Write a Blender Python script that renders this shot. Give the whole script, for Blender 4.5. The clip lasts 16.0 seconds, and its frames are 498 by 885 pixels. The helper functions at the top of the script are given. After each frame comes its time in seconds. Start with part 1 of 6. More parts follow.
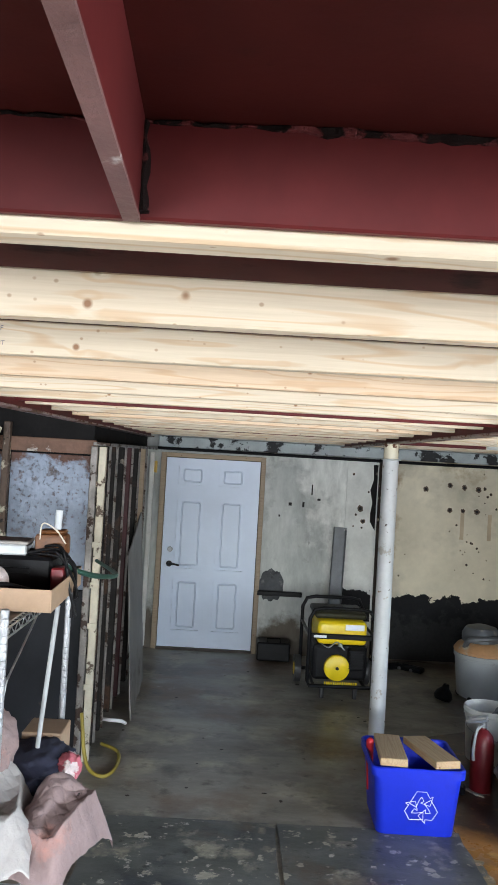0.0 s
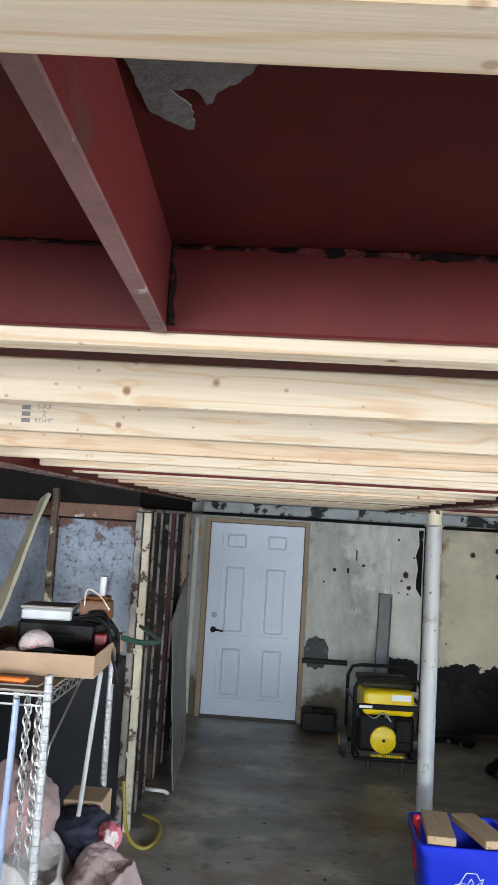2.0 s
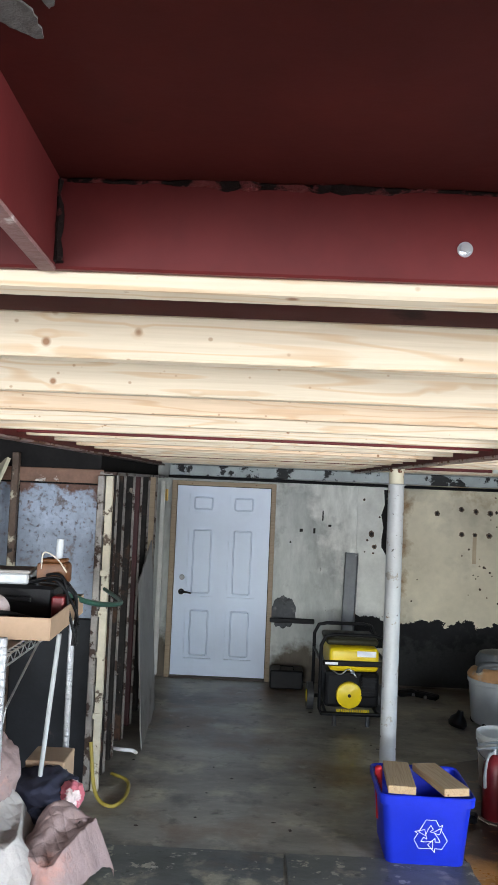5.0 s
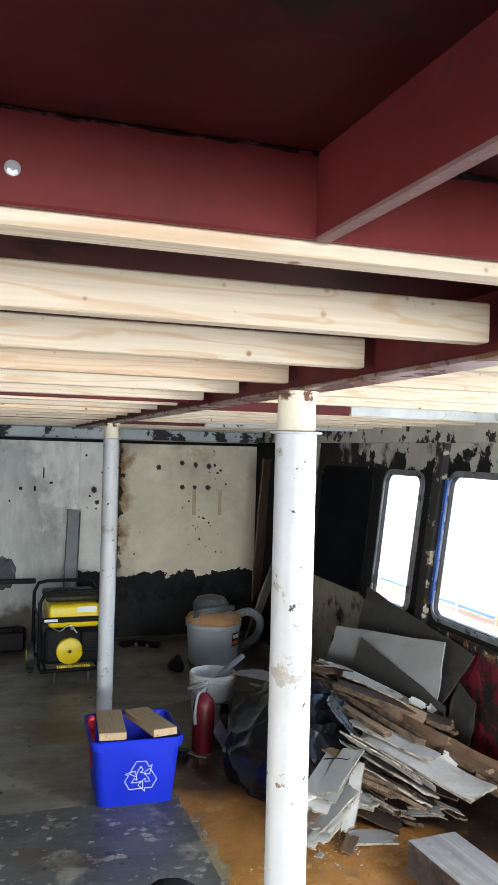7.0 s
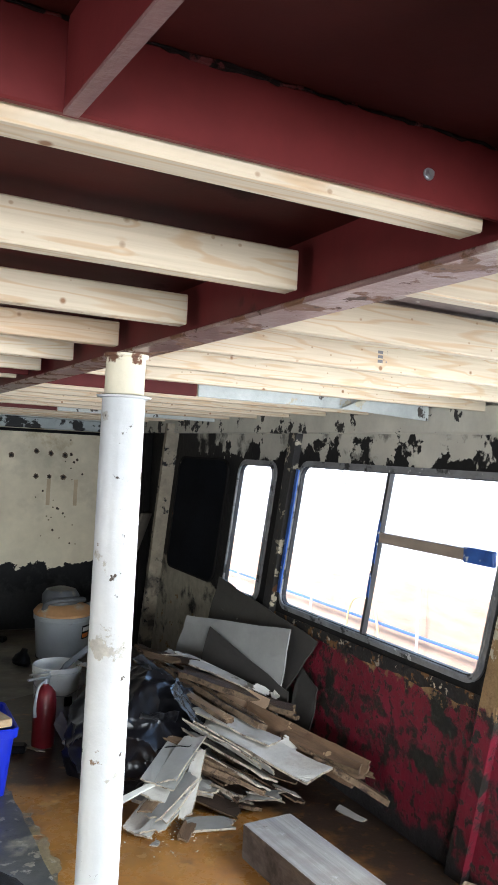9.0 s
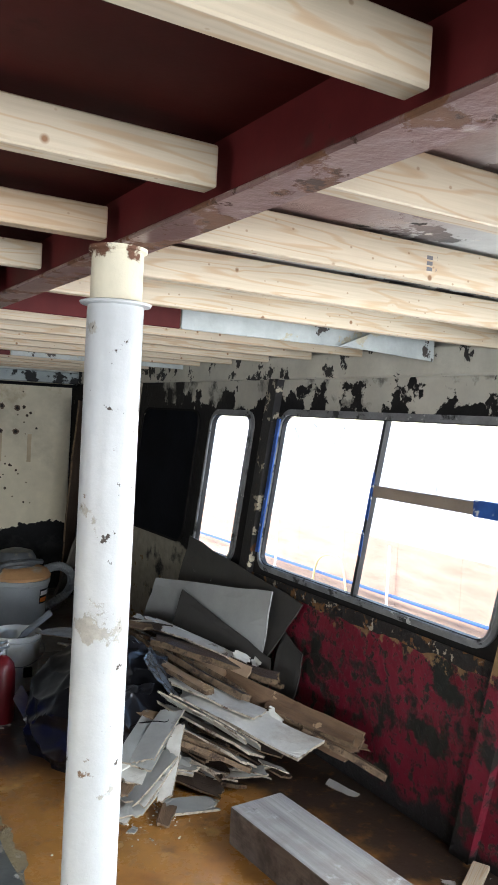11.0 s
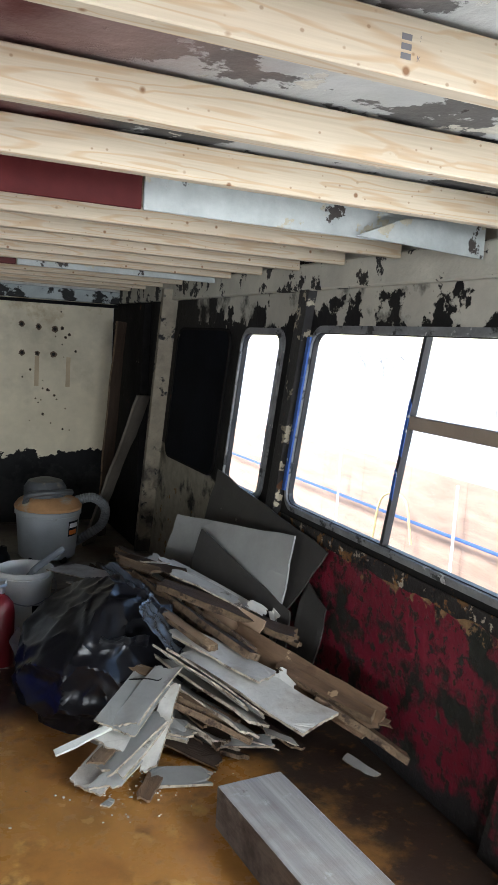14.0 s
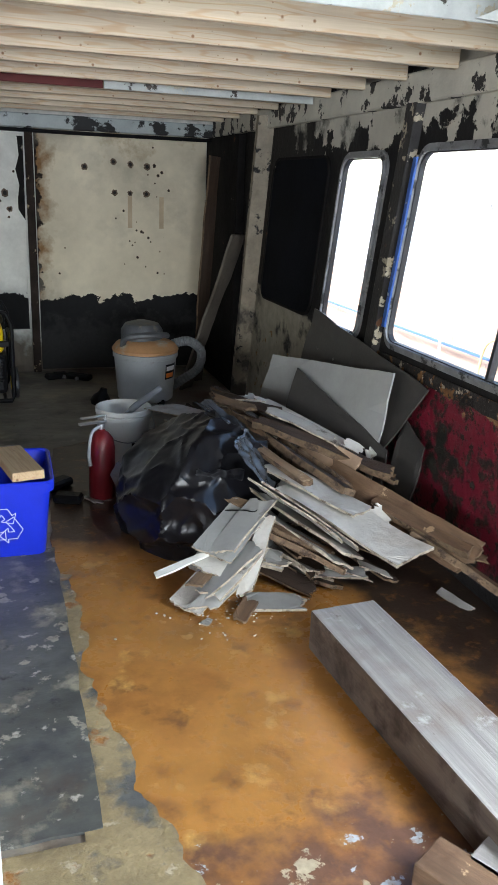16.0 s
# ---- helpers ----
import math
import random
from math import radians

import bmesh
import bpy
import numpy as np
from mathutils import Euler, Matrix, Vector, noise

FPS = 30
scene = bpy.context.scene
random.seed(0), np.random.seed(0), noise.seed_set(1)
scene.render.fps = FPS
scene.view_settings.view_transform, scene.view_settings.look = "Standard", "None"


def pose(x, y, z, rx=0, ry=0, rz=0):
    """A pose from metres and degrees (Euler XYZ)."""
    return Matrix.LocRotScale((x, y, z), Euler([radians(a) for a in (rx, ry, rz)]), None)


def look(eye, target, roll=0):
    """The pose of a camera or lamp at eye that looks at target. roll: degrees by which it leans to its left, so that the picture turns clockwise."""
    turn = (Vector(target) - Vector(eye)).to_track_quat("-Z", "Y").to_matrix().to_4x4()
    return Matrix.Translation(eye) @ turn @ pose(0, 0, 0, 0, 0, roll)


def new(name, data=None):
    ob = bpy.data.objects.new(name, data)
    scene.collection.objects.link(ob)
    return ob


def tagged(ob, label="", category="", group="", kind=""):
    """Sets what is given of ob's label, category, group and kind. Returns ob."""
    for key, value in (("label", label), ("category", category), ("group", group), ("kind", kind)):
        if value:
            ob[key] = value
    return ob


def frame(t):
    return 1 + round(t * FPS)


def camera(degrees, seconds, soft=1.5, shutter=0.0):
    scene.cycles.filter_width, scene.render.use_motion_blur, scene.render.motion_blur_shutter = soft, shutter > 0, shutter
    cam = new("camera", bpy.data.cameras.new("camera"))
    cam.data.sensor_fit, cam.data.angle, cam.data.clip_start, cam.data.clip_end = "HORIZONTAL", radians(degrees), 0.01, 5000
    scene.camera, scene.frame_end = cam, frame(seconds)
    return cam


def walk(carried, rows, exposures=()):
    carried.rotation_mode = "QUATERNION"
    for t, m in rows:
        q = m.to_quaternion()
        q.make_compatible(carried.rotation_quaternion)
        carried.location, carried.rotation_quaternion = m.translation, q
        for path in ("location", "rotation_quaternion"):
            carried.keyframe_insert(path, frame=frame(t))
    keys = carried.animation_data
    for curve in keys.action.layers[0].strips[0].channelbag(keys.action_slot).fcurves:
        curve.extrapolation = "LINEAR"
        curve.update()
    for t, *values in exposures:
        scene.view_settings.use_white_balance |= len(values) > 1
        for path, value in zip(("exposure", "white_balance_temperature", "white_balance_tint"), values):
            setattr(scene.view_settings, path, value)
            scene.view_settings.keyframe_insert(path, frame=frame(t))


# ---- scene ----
cam = camera(34.99, 16.0)
PATH = [
    (0, (-0.000, 0.009, 1.852, 91.01, -3.27, -0.38)),
    (0.5, (0.009, -0.012, 1.863, 92.58, -3.81, 0.56)),
    (1, (0.034, -0.034, 1.867, 94.38, -3.95, 1.04)),
    (1.5, (0.045, -0.052, 1.868, 95.26, -3.67, 1.83)),
    (2, (0.025, -0.057, 1.869, 95.41, -3.37, 3.00)),
    (2.5, (-0.014, -0.053, 1.870, 95.08, -3.80, 5.75)),
    (3, (-0.049, -0.047, 1.867, 94.50, -4.00, 10.83)),
    (3.2, (-0.062, -0.054, 1.867, 94.28, -3.92, 13.19)),
    (5.3, (0.113, -0.031, 1.856, 92.63, -2.24, -2.43)),
    (5.5, (0.129, -0.030, 1.856, 92.44, -2.15, -4.80)),
    (6, (0.164, -0.033, 1.853, 91.83, -1.79, -10.56)),
    (6.5, (0.193, -0.039, 1.846, 91.16, -1.55, -14.57)),
    (7, (0.225, -0.037, 1.841, 90.46, -1.50, -17.86)),
    (7.5, (0.253, -0.040, 1.834, 89.93, -1.24, -20.94)),
    (8, (0.272, -0.040, 1.828, 89.64, -1.49, -23.32)),
    (8.5, (0.304, -0.034, 1.806, 90.15, -2.31, -25.90)),
    (9, (0.339, -0.028, 1.766, 90.84, -3.12, -27.28)),
    (9.5, (0.329, 0.042, 1.732, 90.70, -3.80, -27.86)),
    (10, (0.305, 0.158, 1.699, 90.11, -4.04, -29.83)),
    (10.2, (0.300, 0.231, 1.695, 89.70, -3.57, -31.05)),
    (12.3, (0.635, 0.579, 1.701, 86.20, -1.87, -29.85)),
    (12.5, (0.642, 0.636, 1.697, 86.42, -1.99, -30.55)),
    (13, (0.770, 0.697, 1.681, 86.68, -2.71, -30.79)),
    (13.5, (0.939, 0.722, 1.667, 85.59, -3.65, -26.76)),
    (14, (0.964, 0.741, 1.643, 82.84, -3.56, -24.41)),
    (14.5, (0.950, 0.766, 1.586, 78.23, -4.53, -24.68)),
    (15, (0.956, 0.780, 1.562, 75.12, -4.60, -24.27)),
    (15.5, (0.956, 0.794, 1.548, 73.71, -2.97, -21.39)),
    (16, (1.000, 0.800, 1.538, 72.08, -2.30, -17.50)),
]
walk(cam, [(t, pose(*p)) for t, p in PATH], exposures=[(0, 2.88), (1, 2.78), (2.5, 2.76), (3.2, 2.8), (5.5, 2.94), (7.5, 2.70), (10.2, 2.58), (12.3, 2.27), (13.4, 2.22), (14.2, 2.40), (15.2, 2.64), (16, 2.76)])

# ---- light ----
world = bpy.data.worlds.new("sky")
scene.world = world
world.use_nodes = True
wn = world.node_tree.nodes
sky = wn.new("ShaderNodeTexSky")
sky.sky_type = 'NISHITA'
sky.sun_disc = False
sky.sun_elevation = radians(38)
sky.sun_rotation = radians(-110)
sky.air_density = 1.0
sky.dust_density = 1.0
world.node_tree.links.new(sky.outputs[0], wn["Background"].inputs[0])
wn["Background"].inputs[1].default_value = 0.15

sun_data = bpy.data.lights.new("sun", 'SUN')
sun_data.energy = 2.4
sun_data.angle = radians(20)
sun_data.color = (1.0, 0.96, 0.9)
sun = new("sun", sun_data)
sun.matrix_world = look((-24, -9, 30), (4, 4, 0))


def window_lamp(eye, target, w, h, watts, color=(0.88, 0.94, 1.0)):
    d = bpy.data.lights.new("window_daylight", 'AREA')
    d.shape, d.size, d.size_y, d.energy, d.color = 'RECTANGLE', w, h, watts, color
    o = new("window_daylight", d)
    o.matrix_world = look(eye, target)
    return o


# daylight through the openings behind and beside the way
window_lamp((-1.3, -5.52, 1.25), (-1.3, 0, 1.2), 2.0, 0.95, 47)
window_lamp((1.3, -5.52, 1.25), (1.3, 0, 1.2), 2.0, 0.95, 40)
window_lamp((2.86, 1.2, 1.27), (0.9, 1.8, 0.0), 1.6, 0.85, 18)
# Lamps for two unseen side openings, assumed by symmetry and added for light.
window_lamp((2.86, -1.0, 1.27), (0.6, -1.0, 0.0), 1.6, 0.85, 8)
window_lamp((-2.80, 0.6, 1.27), (-0.6, 1.2, 0.4), 1.7, 0.85, 9)

# ---- materials ----
def M(name, base, rough=0.6, metal=0.0, vary=0.15, scale=6.0, bump=0.15, bscale=60.0, layers=(), stretch=(1, 1, 1), rand=False, spec=0.5):
    """Base colour with two scales of variation; layers: (colour, threshold, noise scale, softness, roughness, bias(x, y, z, constant))."""
    m = bpy.data.materials.new(name)
    m.use_nodes = True
    nt = m.node_tree
    N, L = nt.nodes, nt.links
    b = N["Principled BSDF"]
    b.inputs["Metallic"].default_value = metal
    b.inputs["Specular IOR Level"].default_value = spec
    tc = N.new("ShaderNodeTexCoord")
    co = tc.outputs["Object"]
    if rand:
        oi = N.new("ShaderNodeObjectInfo")
        va = N.new("ShaderNodeVectorMath")
        va.operation = 'MULTIPLY_ADD'
        cx = N.new("ShaderNodeCombineXYZ")
        for k in range(3):
            L.new(oi.outputs["Random"], cx.inputs[k])
        L.new(cx.outputs[0], va.inputs[0])
        va.inputs[1].default_value = (37, 23, 51)
        L.new(co, va.inputs[2])
        co = va.outputs[0]
    vm = N.new("ShaderNodeVectorMath")
    vm.operation = 'MULTIPLY'
    vm.inputs[1].default_value = stretch
    L.new(co, vm.inputs[0])

    def noise_of(sc, detail=6, rg=0.6, src=None):
        n = N.new("ShaderNodeTexNoise")
        n.inputs["Scale"].default_value = sc
        n.inputs["Detail"].default_value = detail
        n.inputs["Roughness"].default_value = rg
        L.new(src or vm.outputs[0], n.inputs["Vector"])
        return n.outputs["Fac"]

    def mix(fac, a, c):
        mx = N.new("ShaderNodeMix")
        mx.data_type = 'RGBA'
        L.new(fac, mx.inputs[0])
        for sock, v in ((mx.inputs[6], a), (mx.inputs[7], c)):
            if isinstance(v, tuple):
                sock.default_value = (*v, 1)
            else:
                L.new(v, sock)
        return mx.outputs[2]

    def spread(v, lo, hi):
        mr = N.new("ShaderNodeMapRange")
        mr.inputs["From Min"].default_value = lo
        mr.inputs["From Max"].default_value = hi
        L.new(v, mr.inputs["Value"])
        return mr.outputs[0]
    dark = tuple(max(0, c * (1 - vary)) for c in base)
    lite = tuple(min(1, c * (1 + vary)) for c in base)
    col = mix(spread(noise_of(scale), 0.3, 0.7), dark, lite)
    col2 = mix(spread(noise_of(scale * 9, 4), 0.35, 0.75), (0.82, 0.82, 0.82), (1, 1, 1))
    mul = N.new("ShaderNodeMix")
    mul.data_type, mul.blend_type = 'RGBA', 'MULTIPLY'
    mul.inputs[0].default_value = min(1, vary * 2.5)
    L.new(col, mul.inputs[6])
    L.new(col2, mul.inputs[7])
    col = mul.outputs[2]
    rv = N.new("ShaderNodeValue")
    rv.outputs[0].default_value = rough
    rgh = rv.outputs[0]
    height = noise_of(bscale, 5)
    for lay in layers:
        c, th, sc, soft, lr = lay[:5]
        bias = lay[5] if len(lay) > 5 else None
        v = noise_of(sc, 9, 0.62, co)
        if bias:
            dp = N.new("ShaderNodeVectorMath")
            dp.operation = 'DOT_PRODUCT'
            L.new(tc.outputs["Object"], dp.inputs[0])
            dp.inputs[1].default_value = bias[:3]
            ad = N.new("ShaderNodeMath")
            ad.operation = 'ADD'
            L.new(dp.outputs["Value"], ad.inputs[0])
            ad.inputs[1].default_value = bias[3]
            cl = N.new("ShaderNodeClamp")
            L.new(ad.outputs[0], cl.inputs[0])
            cl.inputs[1].default_value, cl.inputs[2].default_value = -0.45, 0.45
            a2 = N.new("ShaderNodeMath")
            a2.operation = 'ADD'
            L.new(cl.outputs[0], a2.inputs[0])
            L.new(v, a2.inputs[1])
            v = a2.outputs[0]
        f = spread(v, th, th + soft)
        tone = mix(spread(noise_of(sc * 5, 4), 0.3, 0.7), tuple(x * 0.8 for x in c), tuple(min(1, x * 1.15) for x in c))
        col = mix(f, col, tone)
        mr = N.new("ShaderNodeMix")
        L.new(f, mr.inputs[0])
        L.new(rgh, mr.inputs[2])
        mr.inputs[3].default_value = lr
        rgh = mr.outputs[0]
        ah = N.new("ShaderNodeMath")
        ah.operation = 'MULTIPLY_ADD'
        L.new(f, ah.inputs[0])
        ah.inputs[1].default_value = -0.6
        L.new(height, ah.inputs[2])
        height = ah.outputs[0]
    if rand:
        tn = N.new("ShaderNodeMapRange")
        tn.inputs["To Min"].default_value, tn.inputs["To Max"].default_value = 0.62, 1.12
        L.new(oi.outputs["Random"], tn.inputs["Value"])
        hv = N.new("ShaderNodeHueSaturation")
        L.new(tn.outputs[0], hv.inputs["Value"])
        L.new(col, hv.inputs["Color"])
        col = hv.outputs[0]
    L.new(col, b.inputs["Base Color"])
    L.new(rgh, b.inputs["Roughness"])
    if bump:
        bp = N.new("ShaderNodeBump")
        bp.inputs["Strength"].default_value = bump
        bp.inputs["Distance"].default_value = 0.01
        L.new(height, bp.inputs["Height"])
        L.new(bp.outputs[0], b.inputs["Normal"])
    return m


def pine_mat(name, base, ring, knot=(0.22, 0.11, 0.05)):
    """New softwood along local x: long grain lines, broad flame figure and round knots."""
    m = bpy.data.materials.new(name)
    m.use_nodes = True
    nt = m.node_tree
    N, L = nt.nodes, nt.links
    b = N["Principled BSDF"]
    b.inputs["Roughness"].default_value = 0.62
    tc = N.new("ShaderNodeTexCoord")
    oi = N.new("ShaderNodeObjectInfo")
    cx = N.new("ShaderNodeCombineXYZ")
    for k in range(3):
        L.new(oi.outputs["Random"], cx.inputs[k])
    va = N.new("ShaderNodeVectorMath")
    va.operation = 'MULTIPLY_ADD'
    L.new(cx.outputs[0], va.inputs[0])
    va.inputs[1].default_value = (41, 17, 29)
    L.new(tc.outputs["Object"], va.inputs[2])

    def scaled(v):
        s = N.new("ShaderNodeVectorMath")
        s.operation = 'MULTIPLY'
        s.inputs[1].default_value = v
        L.new(va.outputs[0], s.inputs[0])
        return s.outputs[0]
    vo = N.new("ShaderNodeTexVoronoi")
    vo.inputs["Scale"].default_value = 1.0
    vo.inputs["Randomness"].default_value = 1.0
    L.new(scaled((13, 13, 13)), vo.inputs["Vector"])
    no = N.new("ShaderNodeTexNoise")
    no.inputs["Scale"].default_value = 1.0
    no.inputs["Detail"].default_value = 2
    L.new(scaled((1.1, 17, 17)), no.inputs["Vector"])
    ad = N.new("ShaderNodeMath")
    ad.operation = 'MULTIPLY_ADD'
    L.new(no.outputs["Fac"], ad.inputs[0])
    ad.inputs[1].default_value = 62
    pw = N.new("ShaderNodeMapRange")
    pw.inputs["From Max"].default_value = 0.28
    pw.inputs["To Min"].default_value = 2.2
    pw.inputs["To Max"].default_value = 0
    L.new(vo.outputs["Distance"], pw.inputs["Value"])
    L.new(pw.outputs[0], ad.inputs[2])
    si = N.new("ShaderNodeMath")
    si.operation = 'SINE'
    L.new(ad.outputs[0], si.inputs[0])
    mr = N.new("ShaderNodeMapRange")
    mr.inputs["From Min"].default_value, mr.inputs["From Max"].default_value = 0.45, 1.0
    mr.inputs["To Max"].default_value = 0.62
    L.new(si.outputs[0], mr.inputs["Value"])
    c1 = N.new("ShaderNodeMix")
    c1.data_type = 'RGBA'
    L.new(mr.outputs[0], c1.inputs[0])
    c1.inputs[6].default_value, c1.inputs[7].default_value = (*base, 1), (*ring, 1)
    hs = N.new("ShaderNodeHueSaturation")
    rr = N.new("ShaderNodeMapRange")
    rr.inputs["To Min"].default_value, rr.inputs["To Max"].default_value = 0.86, 1.08
    L.new(oi.outputs["Random"], rr.inputs["Value"])
    L.new(rr.outputs[0], hs.inputs["Value"])
    L.new(c1.outputs[2], hs.inputs["Color"])
    fi = N.new("ShaderNodeTexNoise")
    fi.inputs["Scale"].default_value = 1.0
    fi.inputs["Detail"].default_value = 5
    L.new(scaled((5, 160, 160)), fi.inputs["Vector"])
    c2 = N.new("ShaderNodeMix")
    c2.data_type, c2.blend_type = 'RGBA', 'MULTIPLY'
    c2.inputs[0].default_value = 0.35
    L.new(hs.outputs[0], c2.inputs[6])
    L.new(fi.outputs["Fac"], c2.inputs[7])
    kr = N.new("ShaderNodeMapRange")
    kr.inputs["From Min"].default_value, kr.inputs["From Max"].default_value = 0.10, 0.05
    L.new(vo.outputs["Distance"], kr.inputs["Value"])
    c3 = N.new("ShaderNodeMix")
    c3.data_type = 'RGBA'
    L.new(kr.outputs[0], c3.inputs[0])
    L.new(c2.outputs[2], c3.inputs[6])
    c3.inputs[7].default_value = (*knot, 1)
    v2 = N.new("ShaderNodeTexVoronoi")
    v2.inputs["Scale"].default_value = 1.0
    L.new(scaled((30, 36, 36)), v2.inputs["Vector"])
    k2 = N.new("ShaderNodeMapRange")
    k2.inputs["From Min"].default_value, k2.inputs["From Max"].default_value = 0.115, 0.06
    k2.inputs["To Max"].default_value = 0.6
    L.new(v2.outputs["Distance"], k2.inputs["Value"])
    c4 = N.new("ShaderNodeMix")
    c4.data_type = 'RGBA'
    L.new(k2.outputs[0], c4.inputs[0])
    L.new(c3.outputs[2], c4.inputs[6])
    c4.inputs[7].default_value = (*knot, 1)
    L.new(c4.outputs[2], b.inputs["Base Color"])
    bp = N.new("ShaderNodeBump")
    bp.inputs["Strength"].default_value = 0.12
    bp.inputs["Distance"].default_value = 0.004
    L.new(fi.outputs["Fac"], bp.inputs["Height"])
    L.new(bp.outputs[0], b.inputs["Normal"])
    return m


def glass_mat(name):
    m = bpy.data.materials.new(name)
    m.use_nodes = True
    b = m.node_tree.nodes["Principled BSDF"]
    b.inputs["Base Color"].default_value = (0.95, 0.97, 0.97, 1)
    b.inputs["Roughness"].default_value = 0.02
    b.inputs["Transmission Weight"].default_value = 1.0
    b.inputs["IOR"].default_value = 1.1
    return m


RUST = (0.13, 0.055, 0.025)
BLACK = (0.007, 0.007, 0.008)
pine = pine_mat("pine", (0.63, 0.525, 0.385), (0.54, 0.35, 0.19))
pine_edge = pine_mat("pine_warm", (0.70, 0.52, 0.35), (0.58, 0.36, 0.19))
primer = M("red_primer", (0.092, 0.012, 0.012), 0.5, vary=0.3, scale=3, bump=0.03, bscale=25, spec=0.16,
           layers=[((0.05, 0.02, 0.015), 0.66, 9, 0.08, 0.7)])
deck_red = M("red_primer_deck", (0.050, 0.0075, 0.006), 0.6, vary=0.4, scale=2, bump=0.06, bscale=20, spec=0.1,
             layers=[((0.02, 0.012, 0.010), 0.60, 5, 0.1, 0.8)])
deck_white = M("peeling_deck_paint", (0.44, 0.44, 0.42), 0.65, vary=0.15, scale=3, bump=0.3, bscale=25, spec=0.2,
               layers=[((0.10, 0.095, 0.09), 0.50, 3.2, 0.015, 0.7), ((0.50, 0.47, 0.40), 0.60, 9, 0.015, 0.7), ((0.25, 0.165, 0.145), 0.46, 1.3, 0.30, 0.55, (-0.75, 0, 0, 1.16)), ((0.09, 0.020, 0.020), 0.50, 1.6, 0.20, 0.6, (-1.1, 0.45, 0, 0.42)), ((0.05, 0.04, 0.035), 0.66, 8, 0.02, 0.8)])
white_steel = M("peeling_white_steel", (0.42, 0.445, 0.43), 0.5, vary=0.2, bump=0.3, bscale=30,
                layers=[((0.44, 0.40, 0.30), 0.58, 7, 0.02, 0.7), ((0.05, 0.04, 0.035), 0.62, 9, 0.02, 0.8), (RUST, 0.68, 7, 0.03, 0.85)])
girder_mat = M("girder_rusty_primer", (0.17, 0.095, 0.085), 0.32, vary=0.2, scale=4, bump=0.25, bscale=30,
               layers=[((0.40, 0.35, 0.30), 0.59, 4, 0.08, 0.4), (RUST, 0.53, 11, 0.04, 0.85), ((0.05, 0.022, 0.012), 0.60, 22, 0.04, 0.9)])
post_mat = M("chipped_white_pipe", (0.46, 0.47, 0.47), 0.42, vary=0.10, scale=5, bump=0.25, bscale=25,
             layers=[((0.33, 0.31, 0.27), 0.60, 12, 0.03, 0.7), ((0.06, 0.045, 0.035), 0.645, 24, 0.02, 0.8), ((0.16, 0.10, 0.06), 0.66, 15, 0.03, 0.8)])
post_cap_mat = M("rusty_cream_pipe", (0.66, 0.60, 0.45), 0.55, vary=0.1, bump=0.3, bscale=30,
                 layers=[((0.12, 0.05, 0.025), 0.56, 14, 0.05, 0.85, (0, 0, 2.5, -4.85)), (RUST, 0.66, 18, 0.04, 0.8)])
floor_mat = M("worn_grey_floor", (0.27, 0.25, 0.21), 0.40, vary=0.5, scale=1.8, bump=0.12, bscale=35, stretch=(0.7, 1.6, 1),
              layers=[((0.42, 0.38, 0.29), 0.53, 2.6, 0.14, 0.45), ((0.14, 0.08, 0.045), 0.50, 1.1, 0.16, 0.36), ((0.045, 0.042, 0.038), 0.56, 2.0, 0.14, 0.3), ((0.36, 0.34, 0.28), 0.61, 6, 0.10, 0.5), ((0.05, 0.042, 0.034), 0.58, 7, 0.18, 0.4)])
rust_floor = M("orange_rust_floor", (0.50, 0.235, 0.06), 0.27, vary=0.35, scale=2.6, bump=0.10, bscale=25,
               layers=[((0.22, 0.085, 0.025), 0.48, 2.6, 0.2, 0.30), ((0.16, 0.07, 0.028), 0.56, 7, 0.14, 0.35), ((0.62, 0.36, 0.11), 0.58, 5.5, 0.10, 0.3), ((0.15, 0.075, 0.045), 0.48, 5.0, 0.20, 0.4, (0, -0.9, 0, 2.10)), ((0.045, 0.030, 0.022), 0.54, 1.6, 0.18, 0.3, (0.75, 0.10, 0, -1.95)), ((0.060, 0.036, 0.024), 0.55, 1.5, 0.2, 0.35, (0, 0.8, 0, -3.05)), ((0.42, 0.36, 0.25), 0.60, 9, 0.02, 0.6, (0, -0.35, 0, 0.75)), ((0.45, 0.5, 0.55), 0.62, 11, 0.02, 0.5, (0, -0.35, 0, 0.76)), ((0.27, 0.12, 0.035), 0.56, 15, 0.16, 0.35)])
mat_vinyl = M("worn_floor_sheet", (0.115, 0.12, 0.11), 0.42, vary=0.35, scale=3, bump=0.1, bscale=40, stretch=(0.8, 1.5, 1),
              layers=[((0.05, 0.055, 0.06), 0.52, 2, 0.14, 0.38), ((0.30, 0.28, 0.21), 0.55, 4.2, 0.10, 0.55), ((0.36, 0.34, 0.27), 0.60, 9, 0.03, 0.6), ((0.10, 0.06, 0.035), 0.56, 1.6, 0.15, 0.4), ((0.42, 0.40, 0.34), 0.62, 13, 0.06, 0.6), ((0.05, 0.05, 0.048), 0.60, 14, 0.12, 0.5)])
wall_grey = M("stained_grey_wall", (0.47, 0.48, 0.45), 0.6, vary=0.35, scale=1.8, bump=0.15, bscale=20, spec=0.2, stretch=(1.6, 1, 0.6),
              layers=[((0.24, 0.24, 0.22), 0.56, 3, 0.15, 0.7), (BLACK, 0.68, 8, 0.03, 0.7), ((0.60, 0.60, 0.56), 0.58, 2.2, 0.12, 0.6, (0.3, 0, 0.25, -0.38)), ((0.13, 0.11, 0.085), 0.55, 2.5, 0.14, 0.7, (0, 0, -0.9, 0.38))])
